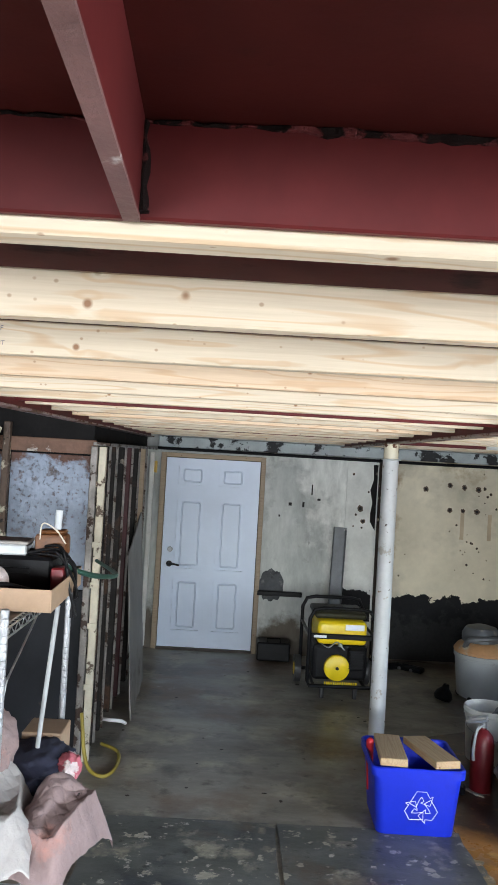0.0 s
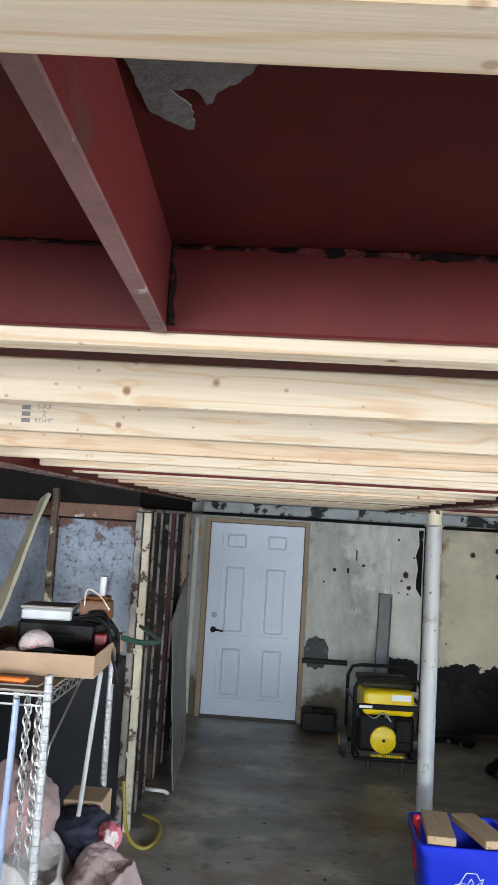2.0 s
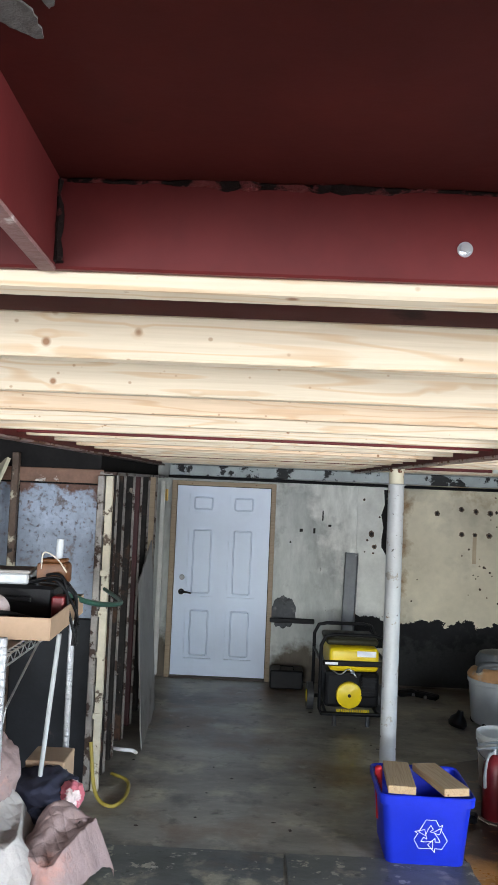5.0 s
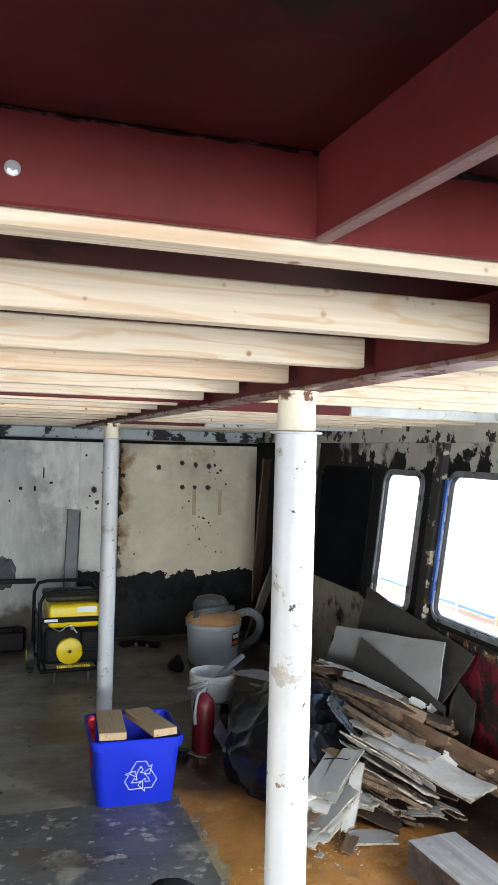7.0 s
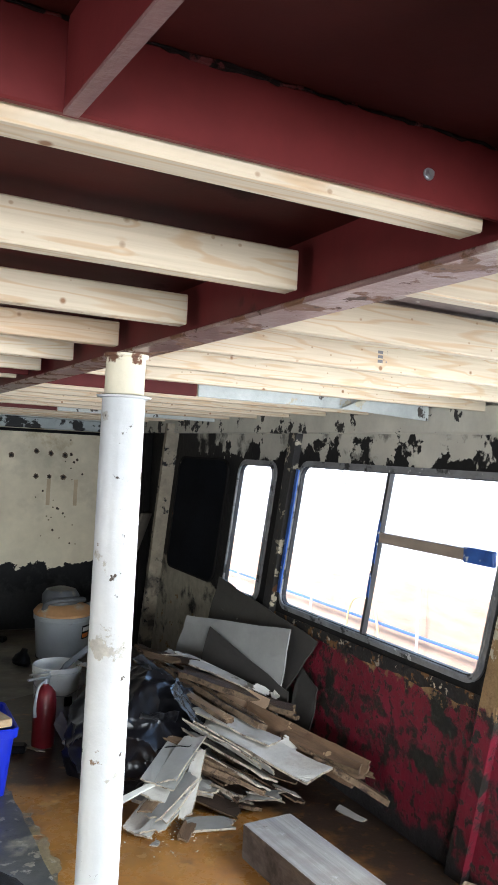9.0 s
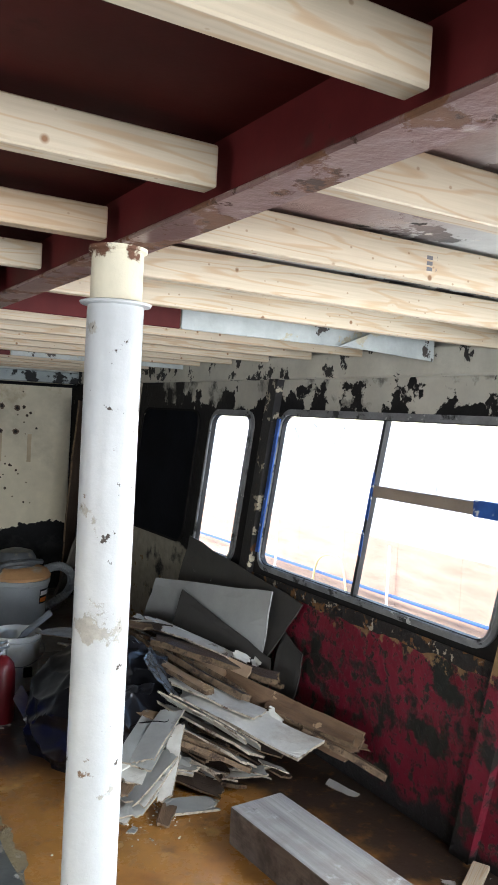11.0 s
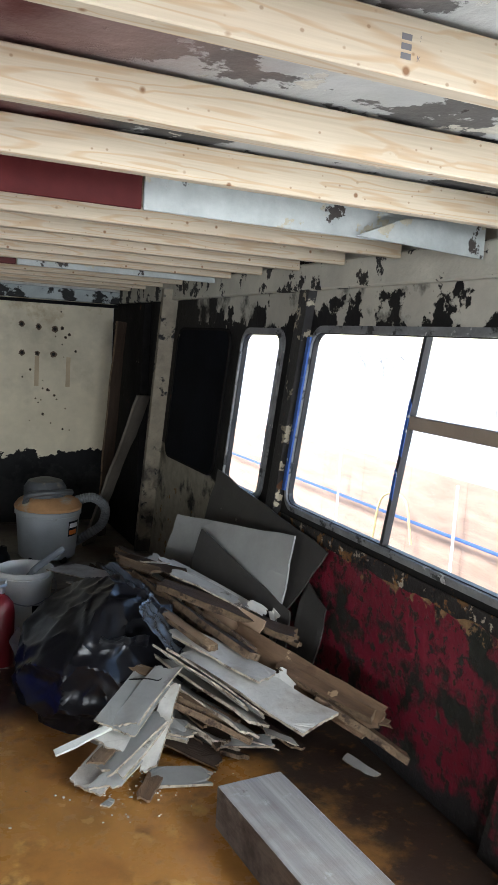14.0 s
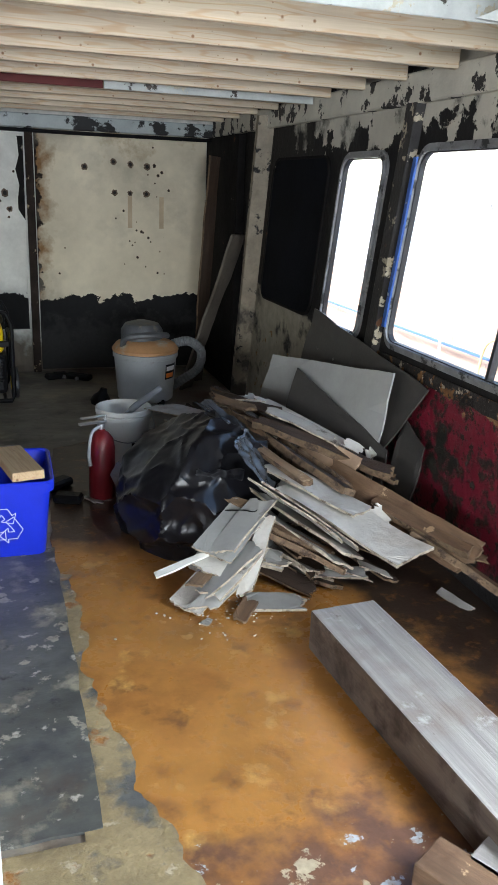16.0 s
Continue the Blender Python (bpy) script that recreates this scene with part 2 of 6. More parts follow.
wall_beige = M("stained_beige_plate", (0.60, 0.54, 0.41), 0.6, spec=0.15, vary=0.15, scale=2, bump=0.15, bscale=20,
               layers=[((0.22, 0.125, 0.055), 0.50, 7, 0.30, 0.8, (-2.2, 0, 0.1, 3.15)), ((0.02, 0.014, 0.011), 0.52, 11, 0.06, 0.8, (-4.5, 0, 0, 6.25)), ((0.33, 0.25, 0.15), 0.62, 3, 0.14, 0.8, (0, 0, 0.5, -0.85)), ((0.36, 0.33, 0.26), 0.55, 1.4, 0.2, 0.7), (BLACK, 0.50, 5, 0.015, 0.65, (0, 0, -2.6, 1.62)), ((0.022, 0.022, 0.022), 0.56, 7, 0.12, 0.75, (0, 0, -1.0, 0.55)), ((0.05, 0.04, 0.03), 0.735, 11, 0.02, 0.8)])
wall_pale = M("pale_plate", (0.58, 0.58, 0.54), 0.55, vary=0.15, bump=0.1, spec=0.15,
              layers=[(BLACK, 0.50, 5, 0.015, 0.65, (0, 0, -2.6, 1.62)), ((0.06, 0.05, 0.04), 0.72, 8, 0.02, 0.8)])
# One black for scorched walls and for gaps drawn dark.
black_wall = M("scorched_and_gap_black", (0.012, 0.011, 0.011), 0.8, spec=0.1, vary=0.4, bump=0.3, bscale=25,
               layers=[((0.28, 0.26, 0.21), 0.66, 5, 0.03, 0.7), (RUST, 0.68, 6, 0.05, 0.8)])
side_wall = M("peeling_cabin_side", (0.54, 0.51, 0.43), 0.6, vary=0.15, scale=3, bump=0.35, bscale=20, spec=0.25,
              layers=[((0.012, 0.011, 0.011), 0.50, 5.5, 0.02, 0.65, (0, 0, -1.1, 1.98)),
                      ((0.30, 0.27, 0.21), 0.50, 3.0, 0.08, 0.65, (0, 0.3, -4.0, 1.70)),
                      ((0.018, 0.016, 0.015), 0.54, 4.0, 0.10, 0.65),
                      ((0.22, 0.13, 0.05), 0.66, 12, 0.03, 0.8, (0, 0, -0.1, 0.08)),
                      ((0.020, 0.018, 0.016), 0.52, 4.5, 0.18, 0.7, (0, 0.45, 0.45, -3.12)),
                      ((0.42, 0.38, 0.30), 0.735, 15, 0.015, 0.7)])
panel_black = M("black_board", (0.006, 0.007, 0.010), 0.7, vary=0.4, scale=3, bump=0.1, spec=0.05)
alu = M("weathered_aluminium", (0.27, 0.275, 0.28), 0.45, 0.3, vary=0.3, scale=10, bump=0.2, layers=[((0.05, 0.05, 0.05), 0.56, 9, 0.06, 0.6), ((0.55, 0.55, 0.54), 0.64, 16, 0.03, 0.5)])
blue_trim = M("blue_film_trim", (0.03, 0.10, 0.36), 0.4, vary=0.3, scale=20, layers=[((0.6, 0.62, 0.65), 0.60, 14, 0.02, 0.5)])
dark_rubber = M("dark_rubber", (0.03, 0.03, 0.032), 0.5, vary=0.3)
glass = glass_mat("window_glass")

# ---- building tools ----
def box(bm, x0, x1, y0, y1, z0, z1, bev=0.0, seg=1):
    r = bmesh.ops.create_cube(bm, size=1, matrix=Matrix.LocRotScale(((x0 + x1) / 2, (y0 + y1) / 2, (z0 + z1) / 2), None, (x1 - x0, y1 - y0, z1 - z0)))
    if bev:
        es = list({e for v in r["verts"] for e in v.link_edges})
        r = bmesh.ops.bevel(bm, geom=es, offset=bev, segments=seg, affect='EDGES', profile=0.5)
    return r["verts"]


def tube(bm, p, q, r0, r1=None, n=16, caps=True):
    p, q = Vector(p), Vector(q)
    m = Matrix.Translation((p + q) / 2) @ (q - p).to_track_quat("Z", "Y").to_matrix().to_4x4()
    return bmesh.ops.create_cone(bm, cap_ends=caps, segments=n, radius1=r0, radius2=r0 if r1 is None else r1, depth=(q - p).length, matrix=m)["verts"]


def sweep(bm, pts, r, n=8, closed=False):
    """A round rod along a list of points."""
    pts = [Vector(p) for p in pts]
    rings = []
    m = len(pts)
    for i, p in enumerate(pts):
        a = pts[i - 1] if (i or closed) else p
        c = pts[(i + 1) % m] if (i < m - 1 or closed) else p
        t = (c - a).normalized()
        u = t.orthogonal().normalized() if i == 0 else (u - t * u.dot(t)).normalized()
        v = t.cross(u)
        rr = r[i] if isinstance(r, (list, tuple)) else r
        rings.append([bm.verts.new(p + rr * (math.cos(k * math.tau / n) * u + math.sin(k * math.tau / n) * v)) for k in range(n)])
    for i in range(m if closed else m - 1):
        A, B = rings[i], rings[(i + 1) % m]
        for k in range(n):
            bm.faces.new((A[k], A[(k + 1) % n], B[(k + 1) % n], B[k]))
    if not closed:
        bm.faces.new(rings[0][::-1])
        bm.faces.new(rings[-1])


def lathe(bm, prof, at_=(0, 0, 0), n=28):
    """Turn a profile of (radius, z) round a vertical axis."""
    rings = [[bm.verts.new((at_[0] + r * math.cos(k * math.tau / n), at_[1] + r * math.sin(k * math.tau / n), at_[2] + z)) for k in range(n)] for r, z in prof]
    for A, B in zip(rings, rings[1:]):
        for k in range(n):
            bm.faces.new((A[k], A[(k + 1) % n], B[(k + 1) % n], B[k]))
    if prof[0][0] > 1e-4:
        bm.faces.new(rings[0][::-1])
    if prof[-1][0] > 1e-4:
        bm.faces.new(rings[-1])


def spline(pts, k=6):
    """A smooth line through points."""
    P = [Vector(p) for p in pts]
    P = [2 * P[0] - P[1]] + P + [2 * P[-1] - P[-2]]
    out = []
    for i in range(1, len(P) - 2):
        a, b, c, d = P[i - 1:i + 3]
        for j in range(k):
            t = j / k
            out.append(0.5 * (2 * b + (c - a) * t + (2 * a - 5 * b + 4 * c - d) * t * t + (3 * b - a - 3 * c + d) * t ** 3))
    return out + [P[-2]]


def mesh_of(name, bm, material, smooth=None):
    bmesh.ops.recalc_face_normals(bm, faces=bm.faces)
    me = bpy.data.meshes.new(name)
    bm.to_mesh(me)
    bm.free()
    for mt in (material if isinstance(material, (list, tuple)) else [material]):
        me.materials.append(mt)
    if smooth:
        me.shade_smooth()
        me.set_sharp_from_angle(angle=radians(smooth))
    return me


def thing(name, label, category, group="", m=None):
    e = new(name)
    e.empty_display_size = 0.1
    if m is not None:
        e.matrix_world = m
    return tagged(e, label, category, group)


def part(name, bm, material, parent, label="", smooth=None, m=None):
    o = new(name, mesh_of(name, bm, material, smooth))
    if parent is not None:
        o.parent = parent
    if m is not None:
        o.matrix_local = m
    if label:
        o["label"] = label
    return o


def solo(name, bm, material, label, category, group="", kind="", smooth=None, m=None):
    o = new(name, mesh_of(name, bm, material, smooth))
    if m is not None:
        o.matrix_world = m
    return tagged(o, label, category, group, kind)


def plate(outer, holes, d0, d1, axis):
    """A sheet with openings: loops of 2D points, from depth d0 to d1 along axis 'x' or 'y' or 'z'."""
    def to3(p, d):
        return {"x": (d, p[0], p[1]), "y": (p[0], d, p[1]), "z": (p[0], p[1], d)}[axis]
    bm = bmesh.new()
    es = []
    for loop in (outer, *holes):
        vs = [bm.verts.new(to3(p, d0)) for p in loop]
        es += [bm.edges.new((vs[i], vs[(i + 1) % len(vs)])) for i in range(len(vs))]
    bmesh.ops.triangle_fill(bm, use_beauty=True, use_dissolve=False, edges=es)
    r = bmesh.ops.extrude_face_region(bm, geom=bm.faces[:])
    vec = Vector(to3((0, 0), d1)) - Vector(to3((0, 0), d0))
    bmesh.ops.translate(bm, vec=vec, verts=[g for g in r["geom"] if isinstance(g, bmesh.types.BMVert)])
    return bm


RAKE, ZC = 0.205, 1.27


def raked(y0, y1, z0, z1, r=0.07, grow=0.0, k=6):
    """A raked rectangle with round corners, in (y, z)."""
    y0, y1, z0, z1, r = y0 - grow, y1 + grow, z0 - grow, z1 + grow, r + grow
    pts = []
    for cy, cz, a0 in ((y1 - r, z1 - r, 0), (y0 + r, z1 - r, 90), (y0 + r, z0 + r, 180), (y1 - r, z0 + r, 270)):
        for i in range(k + 1):
            a = radians(a0 + 90 * i / k)
            pts.append((cy + r * math.cos(a), cz + r * math.sin(a)))
    return [(y + RAKE * (ZC - z), z) for y, z in pts]


def ring(bm, a, b, d0, d1, axis="x"):
    """A frame between two loops of equal length, from d0 to d1."""
    def to3(p, d):
        return {"x": (d, p[0], p[1]), "y": (p[0], d, p[1])}[axis]
    V = [[bm.verts.new(to3(p, d)) for p in lp] for lp, d in ((a, d0), (b, d0), (b, d1), (a, d1))]
    n = len(a)
    for i in range(n):
        j = (i + 1) % n
        for s in range(4):
            A, B = V[s], V[(s + 1) % 4]
            bm.faces.new((A[i], A[j], B[j], B[i]))


XS, XP, YE, YB = 2.80, -2.74, 7.50, -5.50      # cabin sides, end and back
ZD, ZJ = 2.088, 2.005                          # deck above, underside of joists

# ---- ground outside ----
bm = bmesh.new()
bmesh.ops.create_grid(bm, x_segments=2, y_segments=2, size=1500, matrix=Matrix.Translation((0, 0, -1.2)))
solo("ground", bm, M("dock_ground", (0.42, 0.41, 0.40), 0.8, vary=0.15, scale=0.5), "grey dock ground outside the cabin", "ground", kind="structure")

# ---- floor ----
bm = bmesh.new()
box(bm, XP, XS, YB, YE, -0.12, 0.0)
solo("floor", bm, floor_mat, "worn dirty grey painted steel floor", "floor", kind="structure")
loop = [(1.16, 1.0)]
rnd = random.Random(5)
for i in range(46):
    y = 1.0 + i * 0.098
    loop.append((1.175 + 0.012 * math.sin(y * 2.3) + rnd.uniform(-0.01, 0.01) + (0.09 * (y - 4.03) if y > 4.03 else 0), y))
loop += [(1.9, 5.7), (XS - 0.002, 5.6), (XS - 0.002, -1.5), (1.3, -1.5)]
solo("floor_rusted_area", plate(loop, [], -0.004, 0.004, "z"), rust_floor, "wet orange rusted bare steel floor area", "floor", kind="structure")

# ---- end wall ----
door_hole = [(-0.77, 0.0), (0.215, 0.0), (0.215, 1.85), (-0.77, 1.85)]
bm = plate([(XP - 0.1, -0.1), (-0.77, -0.1), (-0.77, 1.85), (0.215, 1.85), (0.215, -0.1), (XS + 0.1, -0.1), (XS + 0.1, 2.2), (XP - 0.1, 2.2)], [], YE, YE + 0.1, "y")
# Unseen plate added behind the door to keep outside light from leaking in.
bm2 = bmesh.new()
box(bm2, -0.85, 0.30, YE + 0.105, YE + 0.14, -0.1, 1.95)
solo("wall_behind_door", bm2, black_wall, "added dark plate stopping light leaks round the door", "wall", kind="structure")
solo("wall_end", bm, wall_grey, "stained grey painted end bulkhead", "wall", kind="structure")
bm = bmesh.new()
box(bm, 1.36, 2.73, YE - 0.012, YE - 0.001, 0.02, 1.93, 0.003)
solo("wall_plate_beige", bm, wall_beige, "beige steel wall plate scorched black along its foot", "wall", kind="structure")
bm = bmesh.new()
box(bm, 0.99, 1.27, YE - 0.010, YE - 0.001, 0.25, 1.86, 0.003)
solo("wall_plate_pale", bm, wall_pale, "pale wall panel with black stains", "wall", kind="structure")
bm = bmesh.new()
box(bm, 1.29, 1.35, YE - 0.05, YE - 0.001, 0.0, 1.95, 0.004)
solo("trim_upright", bm, M("scorched_upright", (0.03, 0.022, 0.018), 0.8, spec=0.1, vary=0.4, bump=0.5, layers=[((0.4, 0.33, 0.22), 0.62, 14, 0.03, 0.7)]), "scorched rusty upright on the end wall", "trim", kind="structure")
bm = bmesh.new()
box(bm, -0.8, XS, YE - 0.11, YE - 0.001, 1.90, 2.0, 0.006)
solo("trim_end_beam", bm, M("grey_peeling_beam", (0.33, 0.37, 0.37), 0.5, vary=0.15, bump=0.3, layers=[(BLACK, 0.53, 5, 0.03, 0.7)]), "grey peeling beam along the top of the end wall", "trim", kind="structure")

# ---- starboard side wall with raked windows ----
WIN1, WIN2, BLANK = (4.44, 4.92, 0.82, 1.70), (2.42, 4.115, 0.86, 1.715), (5.11, 6.01, 0.82, 1.71)
WIN3, WIN4 = (0.45, 2.0, 0.86, 1.715), (-1.75, -0.2, 0.86, 1.715)
outer = [(YB, -0.1), (YE, -0.1), (YE, 2.2), (YB, 2.2)]
bm = plate(outer, [raked(*w) for w in (WIN1, WIN2, WIN3, WIN4)], XS, XS + 0.022, "x")
solo("wall_starboard", bm, side_wall, "peeling cabin side wall, cream above, crimson and black below", "wall", kind="structure")


def ship_window(name, w, label):
    t = thing(name, label, "window")
    t["kind"] = "structure"
    bm = bmesh.new()
    ring(bm, raked(*w, grow=0.030), raked(*w, grow=-0.001), XS - 0.014, XS - 0.001)
    ring(bm, raked(*w, grow=0.010), raked(*w, grow=-0.003), XS - 0.022, XS - 0.013)
    part("window_frame", bm, alu, t)
    bm = bmesh.new()
    ring(bm, raked(*w, grow=-0.003), raked(*w, grow=-0.008), XS - 0.010, XS + 0.018)
    part("gasket", bm, dark_rubber, t)
    return t


def pane_of(t, w, y0, y1):
    lp = [(y, z) for y, z in ((y0, w[2]), (y1, w[2]), (y1, w[3]), (y0, w[3]))]
    lp = [(y + RAKE * (ZC - z), z) for y, z in lp]
    o = part("pane", plate(lp, [], XS + 0.008, XS + 0.012, "x"), glass, t)
    o.visible_shadow = False
    return o


w1 = ship_window("window_1", WIN1, "narrow raked cabin window with rounded corners")
pane_of(w1, WIN1, WIN1[0] + 0.003, WIN1[1] - 0.003)
w2 = ship_window("window_2", WIN2, "wide raked sliding cabin window with an aluminium frame")
pane_of(w2, WIN2, 3.275, WIN2[1] - 0.003)
pane_of(w2, WIN2, WIN2[0] + 0.003, 3.255)
for (ya, yb) in ((3.257, 3.275),):
    lp = [(y + RAKE * (ZC - z), z) for y, z in ((ya, WIN2[2]), (yb, WIN2[2]), (yb, WIN2[3]), (ya, WIN2[3]))]
    part("mullion", plate(lp, [], XS - 0.012, XS + 0.02, "x"), dark_rubber, w2)
bm = bmesh.new()
box(bm, XS - 0.012, XS + 0.012, 2.47, 3.235, 1.352, 1.405, 0.004)
part("slider_rail", bm, M("brown_rail", (0.30, 0.24, 0.19), 0.5), w2, "brown horizontal sliding rail")
bm = bmesh.new()
box(bm, XS - 0.014, XS + 0.010, 2.44, 2.62, 1.345, 1.412, 0.004)
part("latch", bm, blue_trim, w2)
lp_o = [(y + RAKE * (ZC - z), z) for y, z in ((WIN2[1] + 0.012, 0.93), (WIN2[1] + 0.012, 1.69), (WIN2[1] - 0.016, 1.69), (WIN2[1] - 0.016, 0.93))]
part("film_strip", plate(lp_o, [], XS - 0.040, XS - 0.030, "x"), blue_trim, w2, "torn blue protective film")
for za, zb in ((1.06, 1.19), (1.24, 1.47)):
    lp_o = [(y + RAKE * (ZC - z), z) for y, z in ((3.252, za), (3.272, za + 0.01), (3.274, zb), (3.258, zb - 0.02))]
    part("film_strip", plate(lp_o, [], XS - 0.016, XS - 0.0125, "x"), blue_trim, w2, "torn blue protective film")
ship_window("window_3", WIN3, "wide raked cabin window")
# Unseen window, added to continue the row and admit light.
ship_window("window_4", WIN4, "wide raked cabin window")
# boarded-up opening
t = thing("window_blank", "boarded-up raked window with a black panel", "window")
t["kind"] = "structure"
part("board", plate(raked(*BLANK, r=0.09), [], XS - 0.012, XS - 0.001, "x"), panel_black, t)
bm = bmesh.new()
ring(bm, raked(*BLANK, r=0.09, grow=0.012), raked(*BLANK, r=0.09, grow=-0.002), XS - 0.018, XS - 0.001)
part("rim", bm, black_wall, t)


def raked_post(name, y, wd, dp, z0, z1, material, label):
    lp = [(yy + RAKE * (ZC - z), z) for yy, z in ((y, z0), (y + wd, z0), (y + wd, z1), (y, z1))]
    return solo(name, plate(lp, [], XS - dp, XS - 0.001, "x"), material, label, "frame", kind="structure")


frame_dark = M("dark_frame", (0.03, 0.028, 0.028), 0.5, vary=0.4, bump=0.3, layers=[((0.45, 0.40, 0.30), 0.57, 9, 0.02, 0.7), (RUST, 0.63, 8, 0.04, 0.8)])
raked_post("trim_frame_1", 4.175, 0.09, 0.046, 0.02, 2.0, frame_dark, "dark peeling raked side frame")
raked_post("trim_frame_2", 2.24, 0.10, 0.05, 0.0, 2.0, side_wall, "crimson and cream raked side frame")
raked_post("trim_frame_3", 6.14, 0.05, 0.11, 0.02, 1.98, M("cream_stud", (0.28, 0.24, 0.18), 0.6, vary=0.3, bump=0.3, layers=[((0.05, 0.042, 0.035), 0.52, 4, 0.12, 0.8, (0, 0, -0.2, 0.15)), (BLACK, 0.58, 9, 0.05, 0.7)]), "dirty cream raked stud")
raked_post("trim_frame_4", 6.19, 0.06, 0.05, 0.02, 1.98, black_wall, "scorched raked side frame")
bm = bmesh.new()
box(bm, XS - 0.05, XS - 0.001, YB, YE - 0.12, 1.905, 2.03, 0.008)
solo("trim_side_shelf", bm, M("peeling_cream_stringer", (0.58, 0.55, 0.46), 0.55, vary=0.12, bump=0.5, bscale=25, layers=[((0.03, 0.027, 0.025), 0.565, 7, 0.015, 0.7)]), "peeling cream stringer under the deck edge", "trim", kind="structure")

# ---- port wall, partition and back wall ----
# WINP is an unseen opening, assumed to mirror the starboard windows for light.
WINP = (-0.5, 1.6, 0.86, 1.715)
bm = plate(outer, [raked(*WINP)], XP - 0.06, XP, "x")
solo("wall_port", bm, M("port_wall", (0.10, 0.10, 0.105), 0.6, vary=0.4, bump=0.3, layers=[((0.35, 0.36, 0.36), 0.6, 3, 0.1, 0.6)]), "dark scorched port side wall", "wall", kind="structure")
back_holes = [[(a, 0.78), (a + 2.0, 0.78), (a + 2.0, 1.73), (a, 1.73)] for a in (-2.3, 0.3)]
bm = plate([(XP - 0.1, -0.1), (XS + 0.1, -0.1), (XS + 0.1, 2.2), (XP - 0.1, 2.2)], back_holes, YB - 0.06, YB, "y")
solo("wall_back", bm, wall_grey, "grey painted back wall with window openings", "wall", kind="structure")

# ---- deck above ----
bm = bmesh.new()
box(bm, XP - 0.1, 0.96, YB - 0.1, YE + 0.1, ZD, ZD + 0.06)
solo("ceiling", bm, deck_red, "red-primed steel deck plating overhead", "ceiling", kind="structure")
bm = bmesh.new()
box(bm, 0.962, XS + 0.1, YB - 0.1, YE + 0.1, ZD + 0.001, ZD + 0.06)
solo("ceiling_starboard", bm, deck_white, "peeling white and red painted deck plating overhead", "ceiling", kind="structure")


weld_mat = M("rusty_weld", (0.008, 0.004, 0.0035), 0.8, spec=0.1, vary=0.5, bump=0.6, bscale=90, layers=[((0.10, 0.022, 0.022), 0.53, 45, 0.05, 0.5)])


def weld_line(p, q, rr, size=1.0):
    """An uneven bead of weld and rust between two points."""
    bm = bmesh.new()
    p, q = Vector(p), Vector(q)
    n = max(3, int((q - p).length / 0.009))
    pts, rad = [], []
    big = [rr.uniform(0, n) for _ in range(max(1, n // 28))]
    for k in range(n + 1):
        pts.append(p.lerp(q, k / n) + Vector((rr.gauss(0, 0.0009), rr.gauss(0, 0.0007), rr.gauss(0, 0.0009))))
        lump = sum(math.exp(-((k - b) / 4.0) ** 2) for b in big)
        rad.append(size * (rr.uniform(0.0006, 0.0022) + 0.0036 * min(1, lump) * rr.uniform(0.5, 1.2)))
    sweep(bm, pts, rad, 6)
    return bm


def deck_beam(x0, x1, y, depth, material, label):
    t = thing("deck_beam", label, "beam", "deck beams")
    bm = bmesh.new()
    box(bm, x0, x1, y, y + 0.010, ZD - depth, ZD - 0.0005, 0.002)
    part("web", bm, material, t)
    rr = random.Random(int(y * 100) + int(x0 * 7))
    part("weld", weld_line((x0 + 0.01, y - 0.001, ZD - 0.002), (x1 - 0.01, y - 0.001, ZD - 0.002), rr), weld_mat, t, "rusty uneven weld bead")
    return t



for y, dp in ((0.568, 0.072), (2.88, 0.080), (5.2, 0.084)):
    deck_beam(-0.84, 0.925, y, dp, primer, "red-primed steel deck beam")
for y in (-0.6, -1.7):
    deck_beam(-0.84, 0.925, y, 0.072, primer, "red-primed steel deck beam")
for y in (-0.6, 0.568):
    deck_beam(0.98, XS - 0.06, y, 0.075, primer, "red-primed steel deck beam")
for y in (2.88, 5.2):
    deck_beam(0.98, 1.59, y, 0.103, primer, "red-primed steel deck beam")
    deck_beam(1.596, XS - 0.06, y, 0.103, white_steel, "peeling white steel deck beam")
gus = plate([(2.25, 1.985), (2.42, 2.055), (2.735, 2.072), (2.735, 1.962)], [], 2.835, 2.845, "y")
solo("gusset", gus, white_steel, "white steel gusset under the deck beam end", "gusset")
for y in (1.30, 1.71, 2.125, 2.54, 3.4, 3.9, 4.5):
    deck_beam(0.98, XS - 0.06, y, 0.03, deck_white, "shallow peeling white deck stiffener")


def deck_rib(x, y0, y1, slant=-0.043):
    """A flat bar under the deck; x is its place at y1."""
    t = thing("deck_rib", "red-primed steel deck rib with worn edge", "beam", "deck ribs")
    xa = x + slant * (y0 - y1)
    lp = [(x - 0.0055, y1), (x + 0.0055, y1), (xa + 0.0055, y0), (xa - 0.0055, y0)]
    bm = plate(lp, [], 2.0165, ZD - 0.0005, "z")
    part("bar", bm, primer, t)
    bm = plate([(x - 0.006, y1), (x + 0.006, y1), (xa + 0.006, y0), (xa - 0.006, y0)], [], 2.0135, 2.0168, "z")
    part("lower_edge", bm, rib_edge, t, "worn brownish lower edge")
    rr = random.Random(int(x * 100))
    part("weld", weld_line((x + 0.007, y1 - 0.002, 2.02), (x + 0.007, y1 - 0.002, ZD - 0.004), rr, 1.2), weld_mat, t, "rusty uneven weld bead")
    return t


